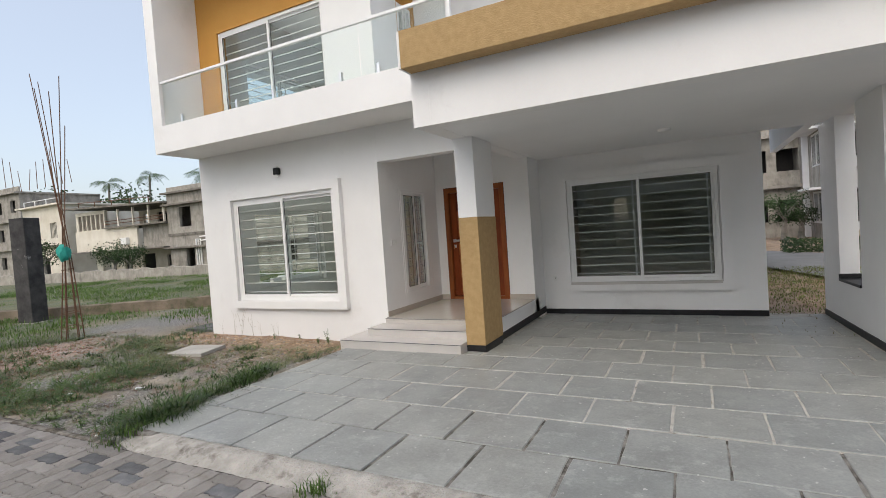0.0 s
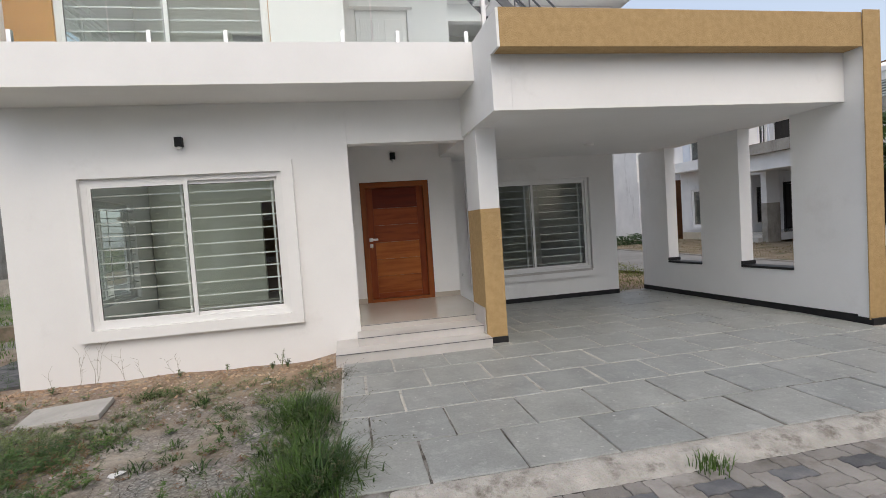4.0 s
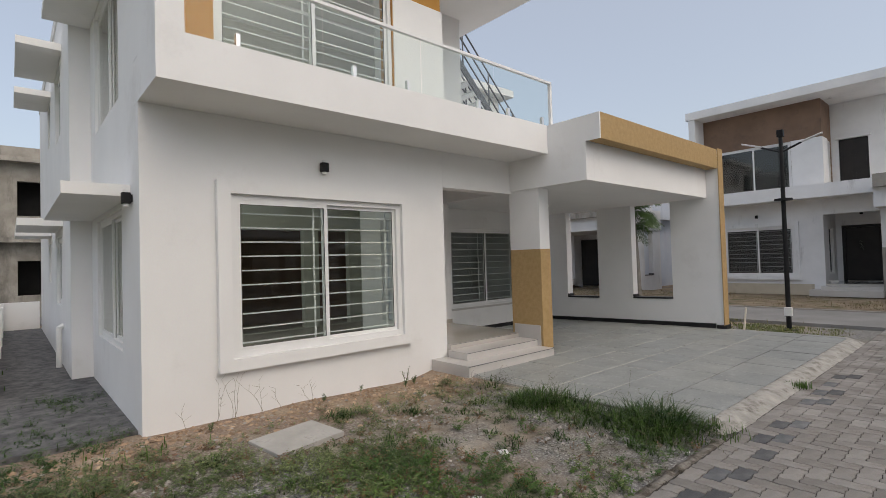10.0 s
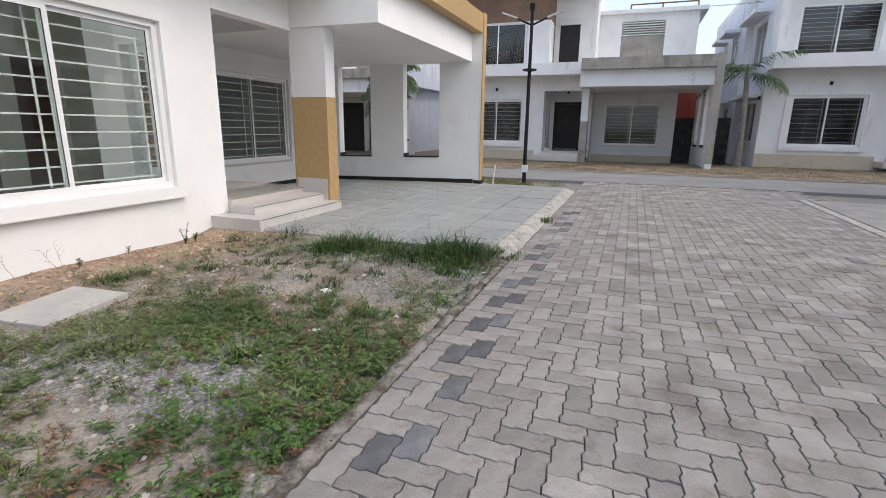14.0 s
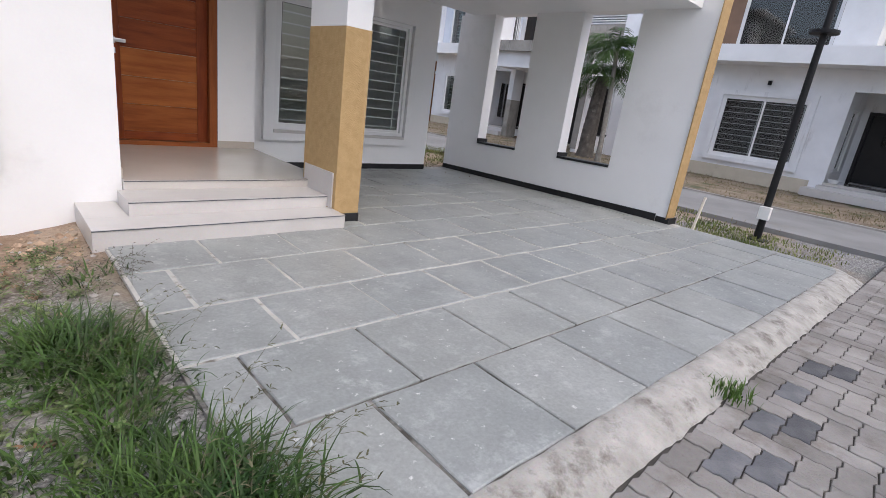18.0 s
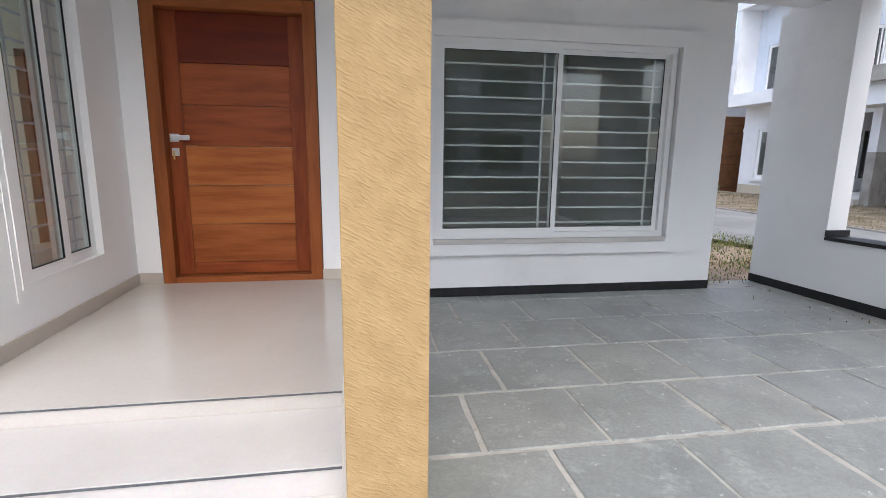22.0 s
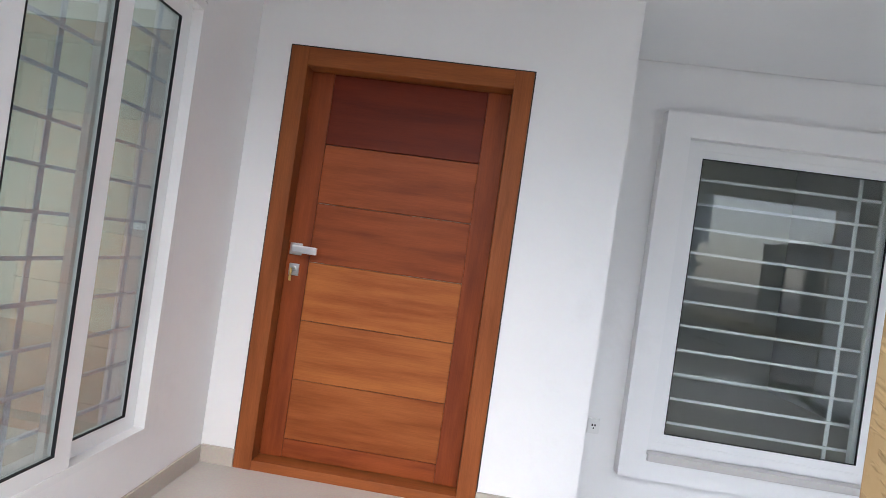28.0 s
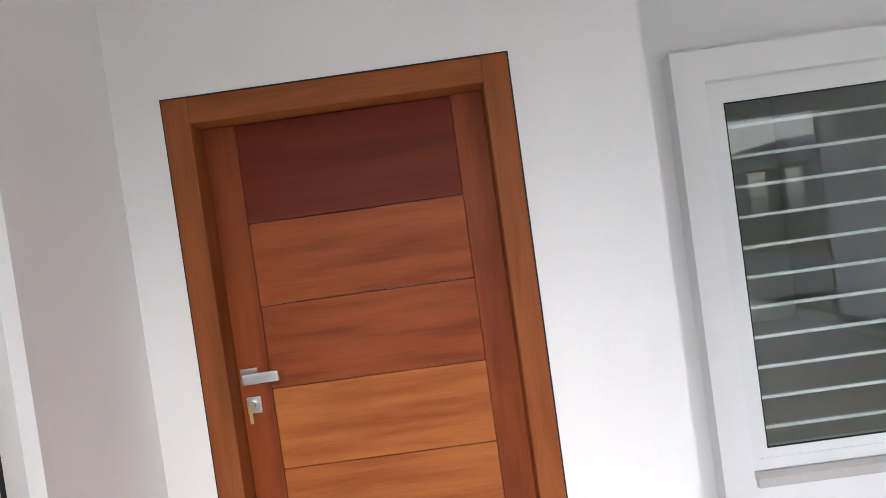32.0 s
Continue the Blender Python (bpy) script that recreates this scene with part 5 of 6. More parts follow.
for i, (x, y, h, sp) in enumerate(((-70, 40, 9, 4), (-64, 38, 8.5, 4), (-36, 36, 9.2, 2.6), (-33, 37, 9.0, 2.4), (-42.5, 24.4, 2.3, 1.5), (-40, 24.2, 2.1, 1.4), (-52.5, 24.0, 3.4, 1.6), (-80, 44, 10, 5), (4.4, 32.5, 3.0, 1.2), (2.2, 60.0, 9.0, 3.5), (5.3, 33.5, 2.0, 0.9), (-66, 37, 9.6, 4.5), (-72, 36, 10, 4.5), (-52, 40, 9.4, 3.5), (-46, 40, 9.2, 3.2))):
    tree((x, y, -0.1), h, sp, "dense dark green tree beyond the houses", 20 + i, None, 1300, "far trees")

hrng = random.Random(91)
vs, fs = [], []
for _ in range(5200):
    x = hrng.uniform(3.0, 11.2)
    p = Vector((x, 22.6 + hrng.gauss(0, 0.22), -0.05 + (0.32 + 0.12 * noise.noise(Vector((x * 1.7, 0, 3)))) * 1.5 * hrng.random()))
    d = Vector((hrng.uniform(-1, 1), hrng.uniform(-1, 1), hrng.uniform(-0.4, 0.8))).normalized()
    leaf_quad(vs, fs, p, d, d.orthogonal().normalized(), 0.11, 0.05, 0.2)
tagged(new("low_hedge", from_lists("low_hedge", vs, fs, LEAF_DK)), "low dark green hedge along the far kerb", "hedge", kind="stuff")

# ---- lamp post, stake ----
lp = thing("street_lamp", (3.06, 4.27, -0.07), "slim black street lamp with two solar heads, unlit", "street lamp")
part("pole", tube(bmesh.new(), (0, 0, 0), (0, 0, 4.15), 0.05, 0.038, 16), POLE, lp)
part("base_plate", boxes((-0.12, 0.12, -0.12, 0.12, 0, 0.02), bevel=0.004), POLE, lp)
part("collar", tube(bmesh.new(), (0, 0, 2.78), (0, 0, 2.82), 0.17, 0.17, 18), POLE, lp)
part("cap", boxes((-0.06, 0.06, -0.06, 0.06, 4.15, 4.3), bevel=0.01), POLE, lp)
for s in (-1, 1):
    bm = tube(bmesh.new(), (0, 0, 3.82), (-s * 0.05, s * 0.36, 3.98), 0.025, 0.02, 8)
    arm = part("arm", bm, POLE, lp)
    hd_ = boxes((-0.2, 0.2, -0.06, 0.06, -0.012, 0.012), bevel=0.008)
    part("lamp_head", hd_, STEELPALE, arm, "pale grey lamp head", at=pose(-s * 0.08, s * 0.53, 4.05, 0, -19 * s, 98))
part("meter_box", boxes((-0.14, -0.05, -0.09, 0.05, 0.32, 0.5), bevel=0.006), PLASTIC_W, lp, "small white switch box")
st = thing("timber_stake", (2.3, 4.9, -0.08), "leaning pale timber stake in the grass", "stake")
part("stake_shaft", tube(bmesh.new(), (0, 0, 0), (0.09, -0.03, 0.52), 0.022, 0.018, 7), CREAM, st)

# ---- steel stair on the terrace ----
sx0, sz0, sx1, sz1, sy = 1.1, 3.55, -2.3, 6.95, 9.35
stair = thing("steel_staircase", (0, 0, 0), "dark steel open-riser staircase with a tubular rail up to the roof", "staircase")
for y in (sy, sy + 0.8):
    bm = bmesh.new()
    dz = 0.11
    vs = [bm.verts.new(p) for p in ((sx0, y - 0.02, sz0 - dz), (sx1, y - 0.02, sz1 - dz), (sx1, y - 0.02, sz1 + dz), (sx0, y - 0.02, sz0 + dz), (sx0, y + 0.02, sz0 - dz), (sx1, y + 0.02, sz1 - dz), (sx1, y + 0.02, sz1 + dz), (sx0, y + 0.02, sz0 + dz))]
    for q in ((0, 1, 2, 3), (7, 6, 5, 4), (0, 4, 5, 1), (3, 2, 6, 7), (0, 3, 7, 4), (1, 5, 6, 2)):
        bm.faces.new([vs[i] for i in q])
    part("stringer", bm, STEEL, stair)
    for k in range(5):
        f = k / 4
        p = (sx0 + (sx1 - sx0) * f, y, sz0 + (sz1 - sz0) * f)
        part("baluster", tube(bmesh.new(), p, (p[0], p[1], p[2] + 0.95), 0.018, 0.018, 8), STEEL, stair)
    for hh in (0.35, 0.65, 0.95):
        part("handrail", tube(bmesh.new(), (sx0, y, sz0 + hh), (sx1, y, sz1 + hh), 0.02, 0.02, 8), STEEL, stair)
for k in range(17):
    f = (k + 0.5) / 17
    x, z = sx0 + (sx1 - sx0) * f, sz0 + (sz1 - sz0) * f
    part("tread", boxes((x - 0.13, x + 0.13, sy + 0.022, sy + 0.778, z - 0.02, z + 0.02), bevel=0.004), STEELPALE, stair, "pale steel tread")
# rear upper block of the villa
struct("wall_rear_block", panel("y", 12.0, 12.2, -2.44, 2.7, 3.5, 6.9, [(-1.9, -0.6, 5.5, 6.5), (0.3, 1.2, 5.6, 6.5)]), WHITE, None, "white wall of the rear upper block")
struct("wall_rear_block_side", boxes((2.5, 2.7, 12.202, 20.4, 3.5, 6.9)), WHITE, None, "white side wall of the rear block")
struct("rear_block_roof", boxes((-2.44, 3.0, 11.6, 20.5, 6.902, 7.12), bevel=0.004), WHITE, None, "white roof slab of the rear block", "roof")
struct("rear_block_room", boxes((-2.4, 2.45, 14.0, 14.1, 3.5, 6.9)), ROOM, None, "cream inner wall of the rear block")

# ---- cables and a bowl by the neighbours ----
cb = thing("overhead_cables", (0, 0, 0), "two thin sagging cables between the neighbouring roofs", "cable")
for k in range(2):
    a, c = Vector((16.0, -0.4, 6.55)), Vector((13.4, -9.6, 7.7 + 0.25 * k))
    bm = bmesh.new()
    pts = [a.lerp(c, i / 12) - Vector((0, 0, (0.5 + 0.15 * k) * math.sin(math.pi * i / 12))) for i in range(13)]
    for p, q in zip(pts, pts[1:]):
        tube(bm, p, q, 0.006, 0.006, 5)
    part("cable", bm, POLE, cb)
bw2 = thing("bowl", (12.62, 5.25, 0.41), "small white bowl standing on a porch step", "bowl")
part("bowl_body", tube(bmesh.new(), (0, 0, 0), (0, 0, 0.12), 0.09, 0.15, 18), PLASTIC_W, bw2)

# ---- small fittings ----
sw = thing("switch_plate", pose(-4.289, 7.30, 1.50, 0, 0, 90), "white two-gang doorbell switch plate on the porch wall", "switch")
part("plate", boxes((-0.078, 0.078, -0.014, 0, -0.042, 0.042), bevel=0.004), PLASTIC_W, sw)
for x in (-0.026, 0.026):
    part("rocker", boxes((x - 0.024, x + 0.024, -0.021, -0.014, -0.024, 0.024), bevel=0.003), PLASTIC_W, sw)
so = thing("wall_socket", (-2.23, 9.5595, 0.61), "small white wall socket low on the carport wall", "socket")
part("plate", boxes((-0.036, 0.036, -0.012, 0, -0.045, 0.045), bevel=0.004), PLASTIC_W, so)
part("socket_hole", boxes((-0.012, -0.004, -0.0135, -0.0118, 0.0, 0.012), (0.004, 0.012, -0.0135, -0.0118, 0.0, 0.012), (-0.003, 0.003, -0.0135, -0.0118, -0.016, -0.006)), DARK, so)
dl = thing("ceiling_light", (-0.2, 8.06, 2.83), "round white flush ceiling light in the carport, unlit", "ceiling light")
part("rim", tube(bmesh.new(), (0, 0, -0.03), (0, 0, 0), 0.085, 0.09, 24), UPVC, dl)
part("diffuser", tube(bmesh.new(), (0, 0, -0.036), (0, 0, -0.0302), 0.06, 0.065, 24), PLASTIC_W, dl)
pp = thing("drain_pipe", (-8.79, 12.3, -0.06), "white plastic drain pipe on the side wall", "pipe")
part("pipe_run", tube(bmesh.new(), (0, 0, 0), (0, 0, 0.72), 0.045, 0.045, 12), PLASTIC_W, pp)
part("pipe_elbow", tube(bmesh.new(), (0, 0, 0.69), (0.08, 0, 0.75), 0.045, 0.045, 12), PLASTIC_W, pp)
hs = thing("inspection_cover", pose(-7.34, 5.78, -0.075, 1.5, -1.0, 9), "thin grey concrete cover slab lying on the earth", "cover slab")
bm = boxes((-0.36, 0.36, -0.27, 0.27, -0.02, 0.036), bevel=0.008)
part("slab", bm, COVER, hs)
cl = thing("fan_fixture", (-6.9, 9.4, 3.36), "white ceiling fan at rest inside the front room", "ceiling fan")
part("rod", tube(bmesh.new(), (0, 0, -0.35), (0, 0, 0), 0.015, 0.015, 8), PLASTIC_W, cl)
part("motor", tube(bmesh.new(), (0, 0, -0.45), (0, 0, -0.35), 0.13, 0.1, 18), PLASTIC_W, cl)
for k in range(3):
    part("fan_blade", boxes((0.1, 0.6, -0.06, 0.06, -0.41, -0.40), bevel=0.003), PLASTIC_W, cl, at=pose(0, 0, 0, 0, 0, 120 * k + 20))

# ---- driveway stones ----
def slab_mesh(w, d, k, corner=0.012):
    """A cut stone slab with slightly uneven edges."""
    rng = random.Random(k)
    h = 0.012
    ring0 = []
    n = 5
    for (ax, ay), (bx, by) in (((0, 0), (w, 0)), ((w, 0), (w, d)), ((w, d), (0, d)), ((0, d), (0, 0))):
        for i in range(n):
            f = i / n
            j = rng.uniform(-0.004, 0.004)
            ring0.append((ax + (bx - ax) * f + (j if ax == bx else 0), ay + (by - ay) * f + (j if ay == by else 0)))
    vs = [(x, y, -0.03) for x, y in ring0] + [(x, y, h - 0.005) for x, y in ring0]
    cx, cy = w / 2, d / 2
    vs += [(x + (0.006 if x < cx else -0.006), y + (0.006 if y < cy else -0.006), h) for x, y in ring0]
    m = len(ring0)
    fs = []
    for i in range(m):
        j = (i + 1) % m
        fs += [(i, j, m + j, m + i), (m + i, m + j, 2 * m + j, 2 * m + i)]
    fs.append(tuple(range(2 * m, 3 * m)))
    return from_lists("slate_slab", vs, fs, SLATE)


drive = bpy.data.objects["driveway_bed"]
random.seed(11)
cache = {}
J = 0.021
EDGES = (3.11, 3.755, 4.375, 4.97, 5.60, 6.195, 6.85, 7.44, 8.09, 8.71, 9.33, 9.80)
# a joint and the slab length of each course
COURSES = ((-3.31, 0.65), (-3.65, 0.65), (-3.33, 0.645), (-3.66, 0.642), (-3.32, 0.636), (-1.76, 0.632), (-2.06, 0.628), (-1.79, 0.632), (-2.08, 0.63), (-1.8, 0.63), (-2.1, 0.63))
for r, (off, P0) in enumerate(COURSES):
    y0, y1 = EDGES[r], EDGES[r + 1]
    ends = 2.10 if y1 < 5.2 else 1.935 - 0.016 * (y1 - 5.2)
    x = off - 5 * P0
    while x < ends:
        a, b = x + random.uniform(-0.010, 0.010), x + P0
        a, b = max(a, -4.54), min(b, ends)
        yy1 = y1
        if r == 4 and a < -2.62:
            yy1 = 6.168
        if y0 > 9.3 and a < 1.1:
            yy1 = 9.55
        a = max(a, -4.54 if r < 5 else -2.38)
        if b - a > 0.12:
            key = (round(b - a, 2), round(yy1 - y0, 2), random.randrange(3))
            if key not in cache:
                cache[key] = slab_mesh(key[0] - J, key[1] - J, len(cache))
            part("slate_slab", cache[key], SLATE, drive, at=pose(a + J / 2, y0 + J / 2, random.uniform(-0.003, 0.002) - 0.018 * max(0.0, y0 - 6.0), random.uniform(-0.15, 0.15) - 1.03 * (y0 > 6.0), random.uniform(-0.15, 0.15), 0))
        x += P0

part("slate_slab", slab_mesh(0.225, 0.16, 99), SLATE, drive, at=pose(-2.635, 6.192, 0.0))

# front apron of rough concrete, rounded at its far end
vs, fs = [], []
path = [(-4.52 + 0.06 * i, 3.03, 0.0, -1.0) for i in range(106)] + [(1.84 + 0.27 * math.sin(a), 3.30 - 0.27 * math.cos(a), math.sin(a), -math.cos(a)) for a in (radians(10 * k) for k in range(10))] + [(2.11, 3.3 + 0.08 * k, 1.0, 0.0) for k in range(1, 22)]
PROFILE = ((-0.088, 0.004), (-0.074, 0.0105), (-0.03, 0.0105), (0.015, 0.006), (0.05, -0.002), (0.085, -0.017), (0.115, -0.033), (0.15, -0.047), (0.20, -0.066))
for i, (x, y, nx, ny) in enumerate(path):
    fade = min(1.0, (i + 1) / 7)
    for k, (o, z) in enumerate(PROFILE):
        j = noise.fractal(Vector((x * 6.5, y * 6.5 + k * 0.55, 4.0)), 1.0, 2.0, 5)
        o2 = (o + 0.012 * j) * (0.6 if nx > 0.7 else 1.0) * (0.45 + 0.55 * fade)
        vs.append((x + nx * o2, y + ny * o2, (z + 0.009 * j * (1 < k < 8)) * fade - 0.05 * (1 - fade)))
m = len(PROFILE)
for i in range(len(path) - 1):
    for k in range(m - 1):
        fs.append((i * m + k, i * m + k + 1, (i + 1) * m + k + 1, (i + 1) * m + k))
tagged(new("driveway_apron", from_lists("driveway_apron", vs, fs, APRON, True)), "rough pale concrete apron along the driveway edge", "kerb", kind="structure")
# garden edge
EDGE = mottled("earthy_concrete_edging", (0.17, 0.153, 0.13), (0.32, 0.295, 0.26), 0.95, 6.5, 55, 2.6, (0.09, 0.075, 0.058), (0.46, 0.6))
random.seed(13)
vs, fs = [], []
n = 420
for i in range(n):
    x = -22 + (22 - 4.62) * i / (n - 1)
    j = 0.05 * noise.fractal(Vector((x * 2.3, 0.0, 7.0)), 1.0, 2.0, 4)
    q = 0.016 * noise.fractal(Vector((x * 5.0, 3.0, 7.0)), 1.0, 2.0, 4)
    vs += [(x, 2.97 + j, -0.12), (x, 2.955 + j, -0.066 + q), (x, 2.91 + j * 0.6, -0.058 + q), (x, 2.872 + j * 0.25, -0.064 + q * 0.7), (x, 2.852 + j * 0.2, -0.12)]
for i in range(n - 1):
    for k in range(4):
        fs.append((i * 5 + k, i * 5 + k + 1, (i + 1) * 5 + k + 1, (i + 1) * 5 + k))
tagged(new("garden_edging", from_lists("garden_edging", vs, fs, EDGE, True)), "thin worn concrete edging of the garden", "kerb", kind="structure")


# ---- pavers ----
Wd = 0.13
ZIG = ((0.0, 0.0), (0.40, 0.0068), (0.60, -0.0068))


def paver_outline(across, half=False):
    """An interlocking paver, two units long, whose edges step sideways in each unit."""
    nx, ny = (1, 1) if half else (2, 1) if across else (1, 2)
    pts = []
    for u in range(nx):
        pts += [((u + f) * Wd, z) for f, z in ZIG]
    for u in range(ny):
        pts += [(nx * Wd + z, (u + f) * Wd) for f, z in ZIG]
    for u in range(nx, 0, -1):
        pts += [((u - f) * Wd, ny * Wd + (-z if f else 0)) for f, z in ZIG]
    for u in range(ny, 0, -1):
        pts += [((-z if f else 0), (u - f) * Wd) for f, z in ZIG]
    cx, cy = nx * Wd / 2, ny * Wd / 2
    g = 0.0033
    return [((x - cx) * (1 - g / cx), (y - cy) * (1 - g / cy)) for x, y in pts]


OUT = {True: paver_outline(True), False: paver_outline(False), "half": paver_outline(True, True)}


def paver_lists(vs, fs, cx, cy, kind, tilt, z):
    b = len(vs)
    out = OUT[kind]
    m = len(out)
    for lvl, k in ((-0.03, 1.0), (-0.0035, 1.0), (0.0, 0.965)):
        for x, y in out:
            vs.append((cx + x * k, cy + y * k, z + lvl + tilt[0] * x + tilt[1] * y))
    for k in range(2):
        for i in range(m):
            j = (i + 1) % m
            fs.append((b + k * m + i, b + k * m + j, b + (k + 1) * m + j, b + (k + 1) * m + i))
    fs.append(tuple(range(b + 2 * m, b + 3 * m)))


lane = bpy.data.objects["road_bed"]
ones, darks = {}, {}
for k in OUT:
    vs, fs = [], []
    paver_lists(vs, fs, 0, 0, k, (0, 0), 0)
    ones[k], darks[k] = from_lists("paver", vs, fs, PAVER), from_lists("paver", vs, fs, PAVER_DK)
vs, fs = [], []
random.seed(14)
count = 0
ox, oy = -5.56 - 80 * Wd, 2.975
for i in range(0, 158):
    for j in range(1, 39):
        k = (i - j) % 4
        if k == 2:
            kind, cx, cy = True, ox + (i + 1) * Wd, oy - (j + 0.5) * Wd
        elif k == 0:
            kind, cx, cy = False, ox + (i + 0.5) * Wd, oy - j * Wd
            if j == 1:
                kind, cy = "half", oy - 1.5 * Wd
        else:
            continue
        if not (-15.9 < cx < 4.25) or cy > 2.85:
            continue
        tilt = (random.gauss(0, 0.006), random.gauss(0, 0.006))
        z = -0.046 + random.gauss(0, 0.0011)
        isdark = kind is True and j in (2, 3) and random.random() < 0.86 and cx < -1.0
        if isdark or (-8.4 < cx < -3.4 and cy > 1.85 and count < 292):
            count += 1
            part("paver", (darks if isdark else ones)[kind], None, lane, at=pose(cx, cy, z, math.degrees(tilt[1]), -math.degrees(tilt[0]), random.gauss(0, 0.6)))
        else:
            paver_lists(vs, fs, cx, cy, kind, tilt, z)
fld = part("paver_field", from_lists("paver_field", vs, fs, PAVER_J), None, lane)
fld["kind"] = "stuff"
struct("lane_far", boxes((-40, -16.02, -2.1, 2.86, -0.2, -0.048)), PAVER_J, None, "grey paved lane going on", "road")

# ---- grass, weeds, pebbles ----
def blade(vs, fs, p, az, h, bend, w):
    out = Vector((math.cos(az), math.sin(az), 0))
    side = Vector((-out.y, out.x, 0)) * w
    b = len(vs)
    p1 = p + Vector((0, 0, h * 0.5)) + out * bend * h * 0.18
    p2 = p + Vector((0, 0, h * (0.95 - 0.35 * bend))) + out * bend * h * 0.7
    vs += [p - side, p + side, p1 - side * 0.8, p1 + side * 0.8, p2]
    fs += [(b, b + 1, b + 3, b + 2), (b + 2, b + 3, b + 4)]


def gz(x, y):
    z = -0.085 + hill(x, y)
    return min(z, -0.06 + 0.02 * (y > 5)) + heap(x, y) - 0.004


def scatter_grass(name, spots, mat, label, hmin, hmax, bend, w, rng):
    vs, fs = [], []
    for (x, y, spread, n, s) in spots:
        for _ in range(n):
            px, py = x + rng.gauss(0, spread), y + rng.gauss(0, spread)
            z = gz(px, py) if px < -4.0 and py > 2.9 and px > -16 else (-0.055 if px < 7 else -0.006)
            blade(vs, fs, Vector((px, py, z)), rng.uniform(0, 6.283), rng.uniform(hmin, hmax) * s, rng.uniform(0.1, bend), w * rng.uniform(0.7, 1.3))
    return tagged(new(name, from_lists(name, vs, fs, mat)), label, "grass", kind="stuff")


rng = random.Random(31)
def arching_grass(name, clumps, label, mat, rng):
    """Fine blades that rise from a clump and arch over outwards."""
    vs, fs = [], []
    for cx, cy, sx, sy, n, hmax in clumps:
        for _ in range(int(0.72 * n)):
            u, v = rng.gauss(0, 1), rng.gauss(0, 1)
            x, y = cx + u * sx, cy + v * sy
            az = math.atan2(v * sy, u * sx) + rng.gauss(0, 0.9)
            out = Vector((math.cos(az), math.sin(az), 0))
            L = hmax * rng.uniform(0.4, 1.35) * (1.0 - 0.18 * min(2, math.hypot(u, v)))
            el, curl = rng.uniform(0.55, 1.5), rng.uniform(0.8, 2.7)
            w = rng.uniform(0.003, 0.008)
            side = Vector((-out.y, out.x, 0))
            p = Vector((x, y, gz(x, y) if x < -4.52 else 0.0))
            b = len(vs)
            segs = 4
            for s in range(segs + 1):
                f = s / segs
                ww = w * (1 - f * 0.85)
                vs.extend((p - side * ww, p + side * ww))
                a = el - curl * f
                p = p + (out * math.cos(a) + Vector((0, 0, math.sin(a)))) * (L / segs)
                p.z = max(p.z, 0.015 if p.x > -4.52 else -0.08)
            for s in range(segs):
                fs.append((b + 2 * s, b + 2 * s + 1, b + 2 * s + 3, b + 2 * s + 2))
    return tagged(new(name, from_lists(name, vs, fs, mat)), label, "grass", kind="stuff")


clumps = [(-4.78, 3.46, 0.15, 0.17, 620, 0.30), (-4.66, 3.30, 0.12, 0.12, 380, 0.31), (-4.70, 3.62, 0.10, 0.12, 330, 0.31), (-4.88, 3.28, 0.12, 0.10, 260, 0.23), (-4.86, 3.74, 0.15, 0.15, 300, 0.24), (-4.55, 3.45, 0.10, 0.14, 110, 0.34), (-4.82, 4.12, 0.11, 0.16, 330, 0.23), (-4.90, 4.70, 0.12, 0.17, 520, 0.26), (-4.98, 4.92, 0.12, 0.12, 360, 0.23), (-4.76, 4.62, 0.08, 0.10, 160, 0.27), (-4.74, 4.40, 0.09, 0.10, 200, 0.23), (-4.72, 5.62, 0.10, 0.10, 90, 0.17), (-5.22, 3.38, 0.07, 0.07, 160, 0.19), (-5.10, 4.1, 0.06, 0.08, 120, 0.16), (-4.7, 3.06, 0.10, 0.07, 150, 0.16)]
arching_grass("tall_grass", clumps, "tufts of tall arching green grass at the driveway edge", FINEGRASS, rng)


def stalks(name, spots, label, mat, seed):
    """Long thin stems with short seed twigs that lie over outwards."""
    rng = random.Random(seed)
    vs, fs = [], []
    for cx, cy, spread, n, length, turn in spots:
        for _ in range(n):
            az = turn + rng.gauss(0, 0.7)
            p = Vector((cx + rng.gauss(0, spread), cy + rng.gauss(0, spread), 0.0))
            p.z = gz(p.x, p.y) if p.x < -4.52 else 0.0
            el, curl, L = rng.uniform(0.5, 1.25), rng.uniform(0.5, 1.6), length * rng.uniform(0.6, 1.2)
            for q in range(6):
                a = el - curl * q / 5
                az += rng.gauss(0, 0.12)
                d = Vector((math.cos(az) * math.cos(a), math.sin(az) * math.cos(a), math.sin(a)))
                sd = Vector((-math.sin(az), math.cos(az), 0))
                leaf_quad(vs, fs, p, d, sd, L / 6, 0.0032, 0.0)
                p = p + d * (L / 6)
                p.z = max(p.z, 0.02 if p.x > -4.52 else -0.07)
                for _ in range(2 if q > 2 else 1):
                    b2 = az + rng.choice((-1, 1)) * rng.uniform(0.4, 1.1)
                    d2 = Vector((math.cos(b2), math.sin(b2), rng.uniform(-0.1, 0.5))).normalized()
                    leaf_quad(vs, fs, p, d2, d2.cross(Vector((0, 0, 1))).normalized(), rng.uniform(0.02, 0.05), rng.uniform(0.004, 0.008), 0.3)
    return tagged(new(name, from_lists(name, vs, fs, mat)), label, "grass", kind="stuff")


SEEDHEAD = mottled("grey_green_seed_stalk", (0.06, 0.065, 0.03), (0.16, 0.15, 0.085), 0.8, 1.3, 30, 0.05, island=0.5)
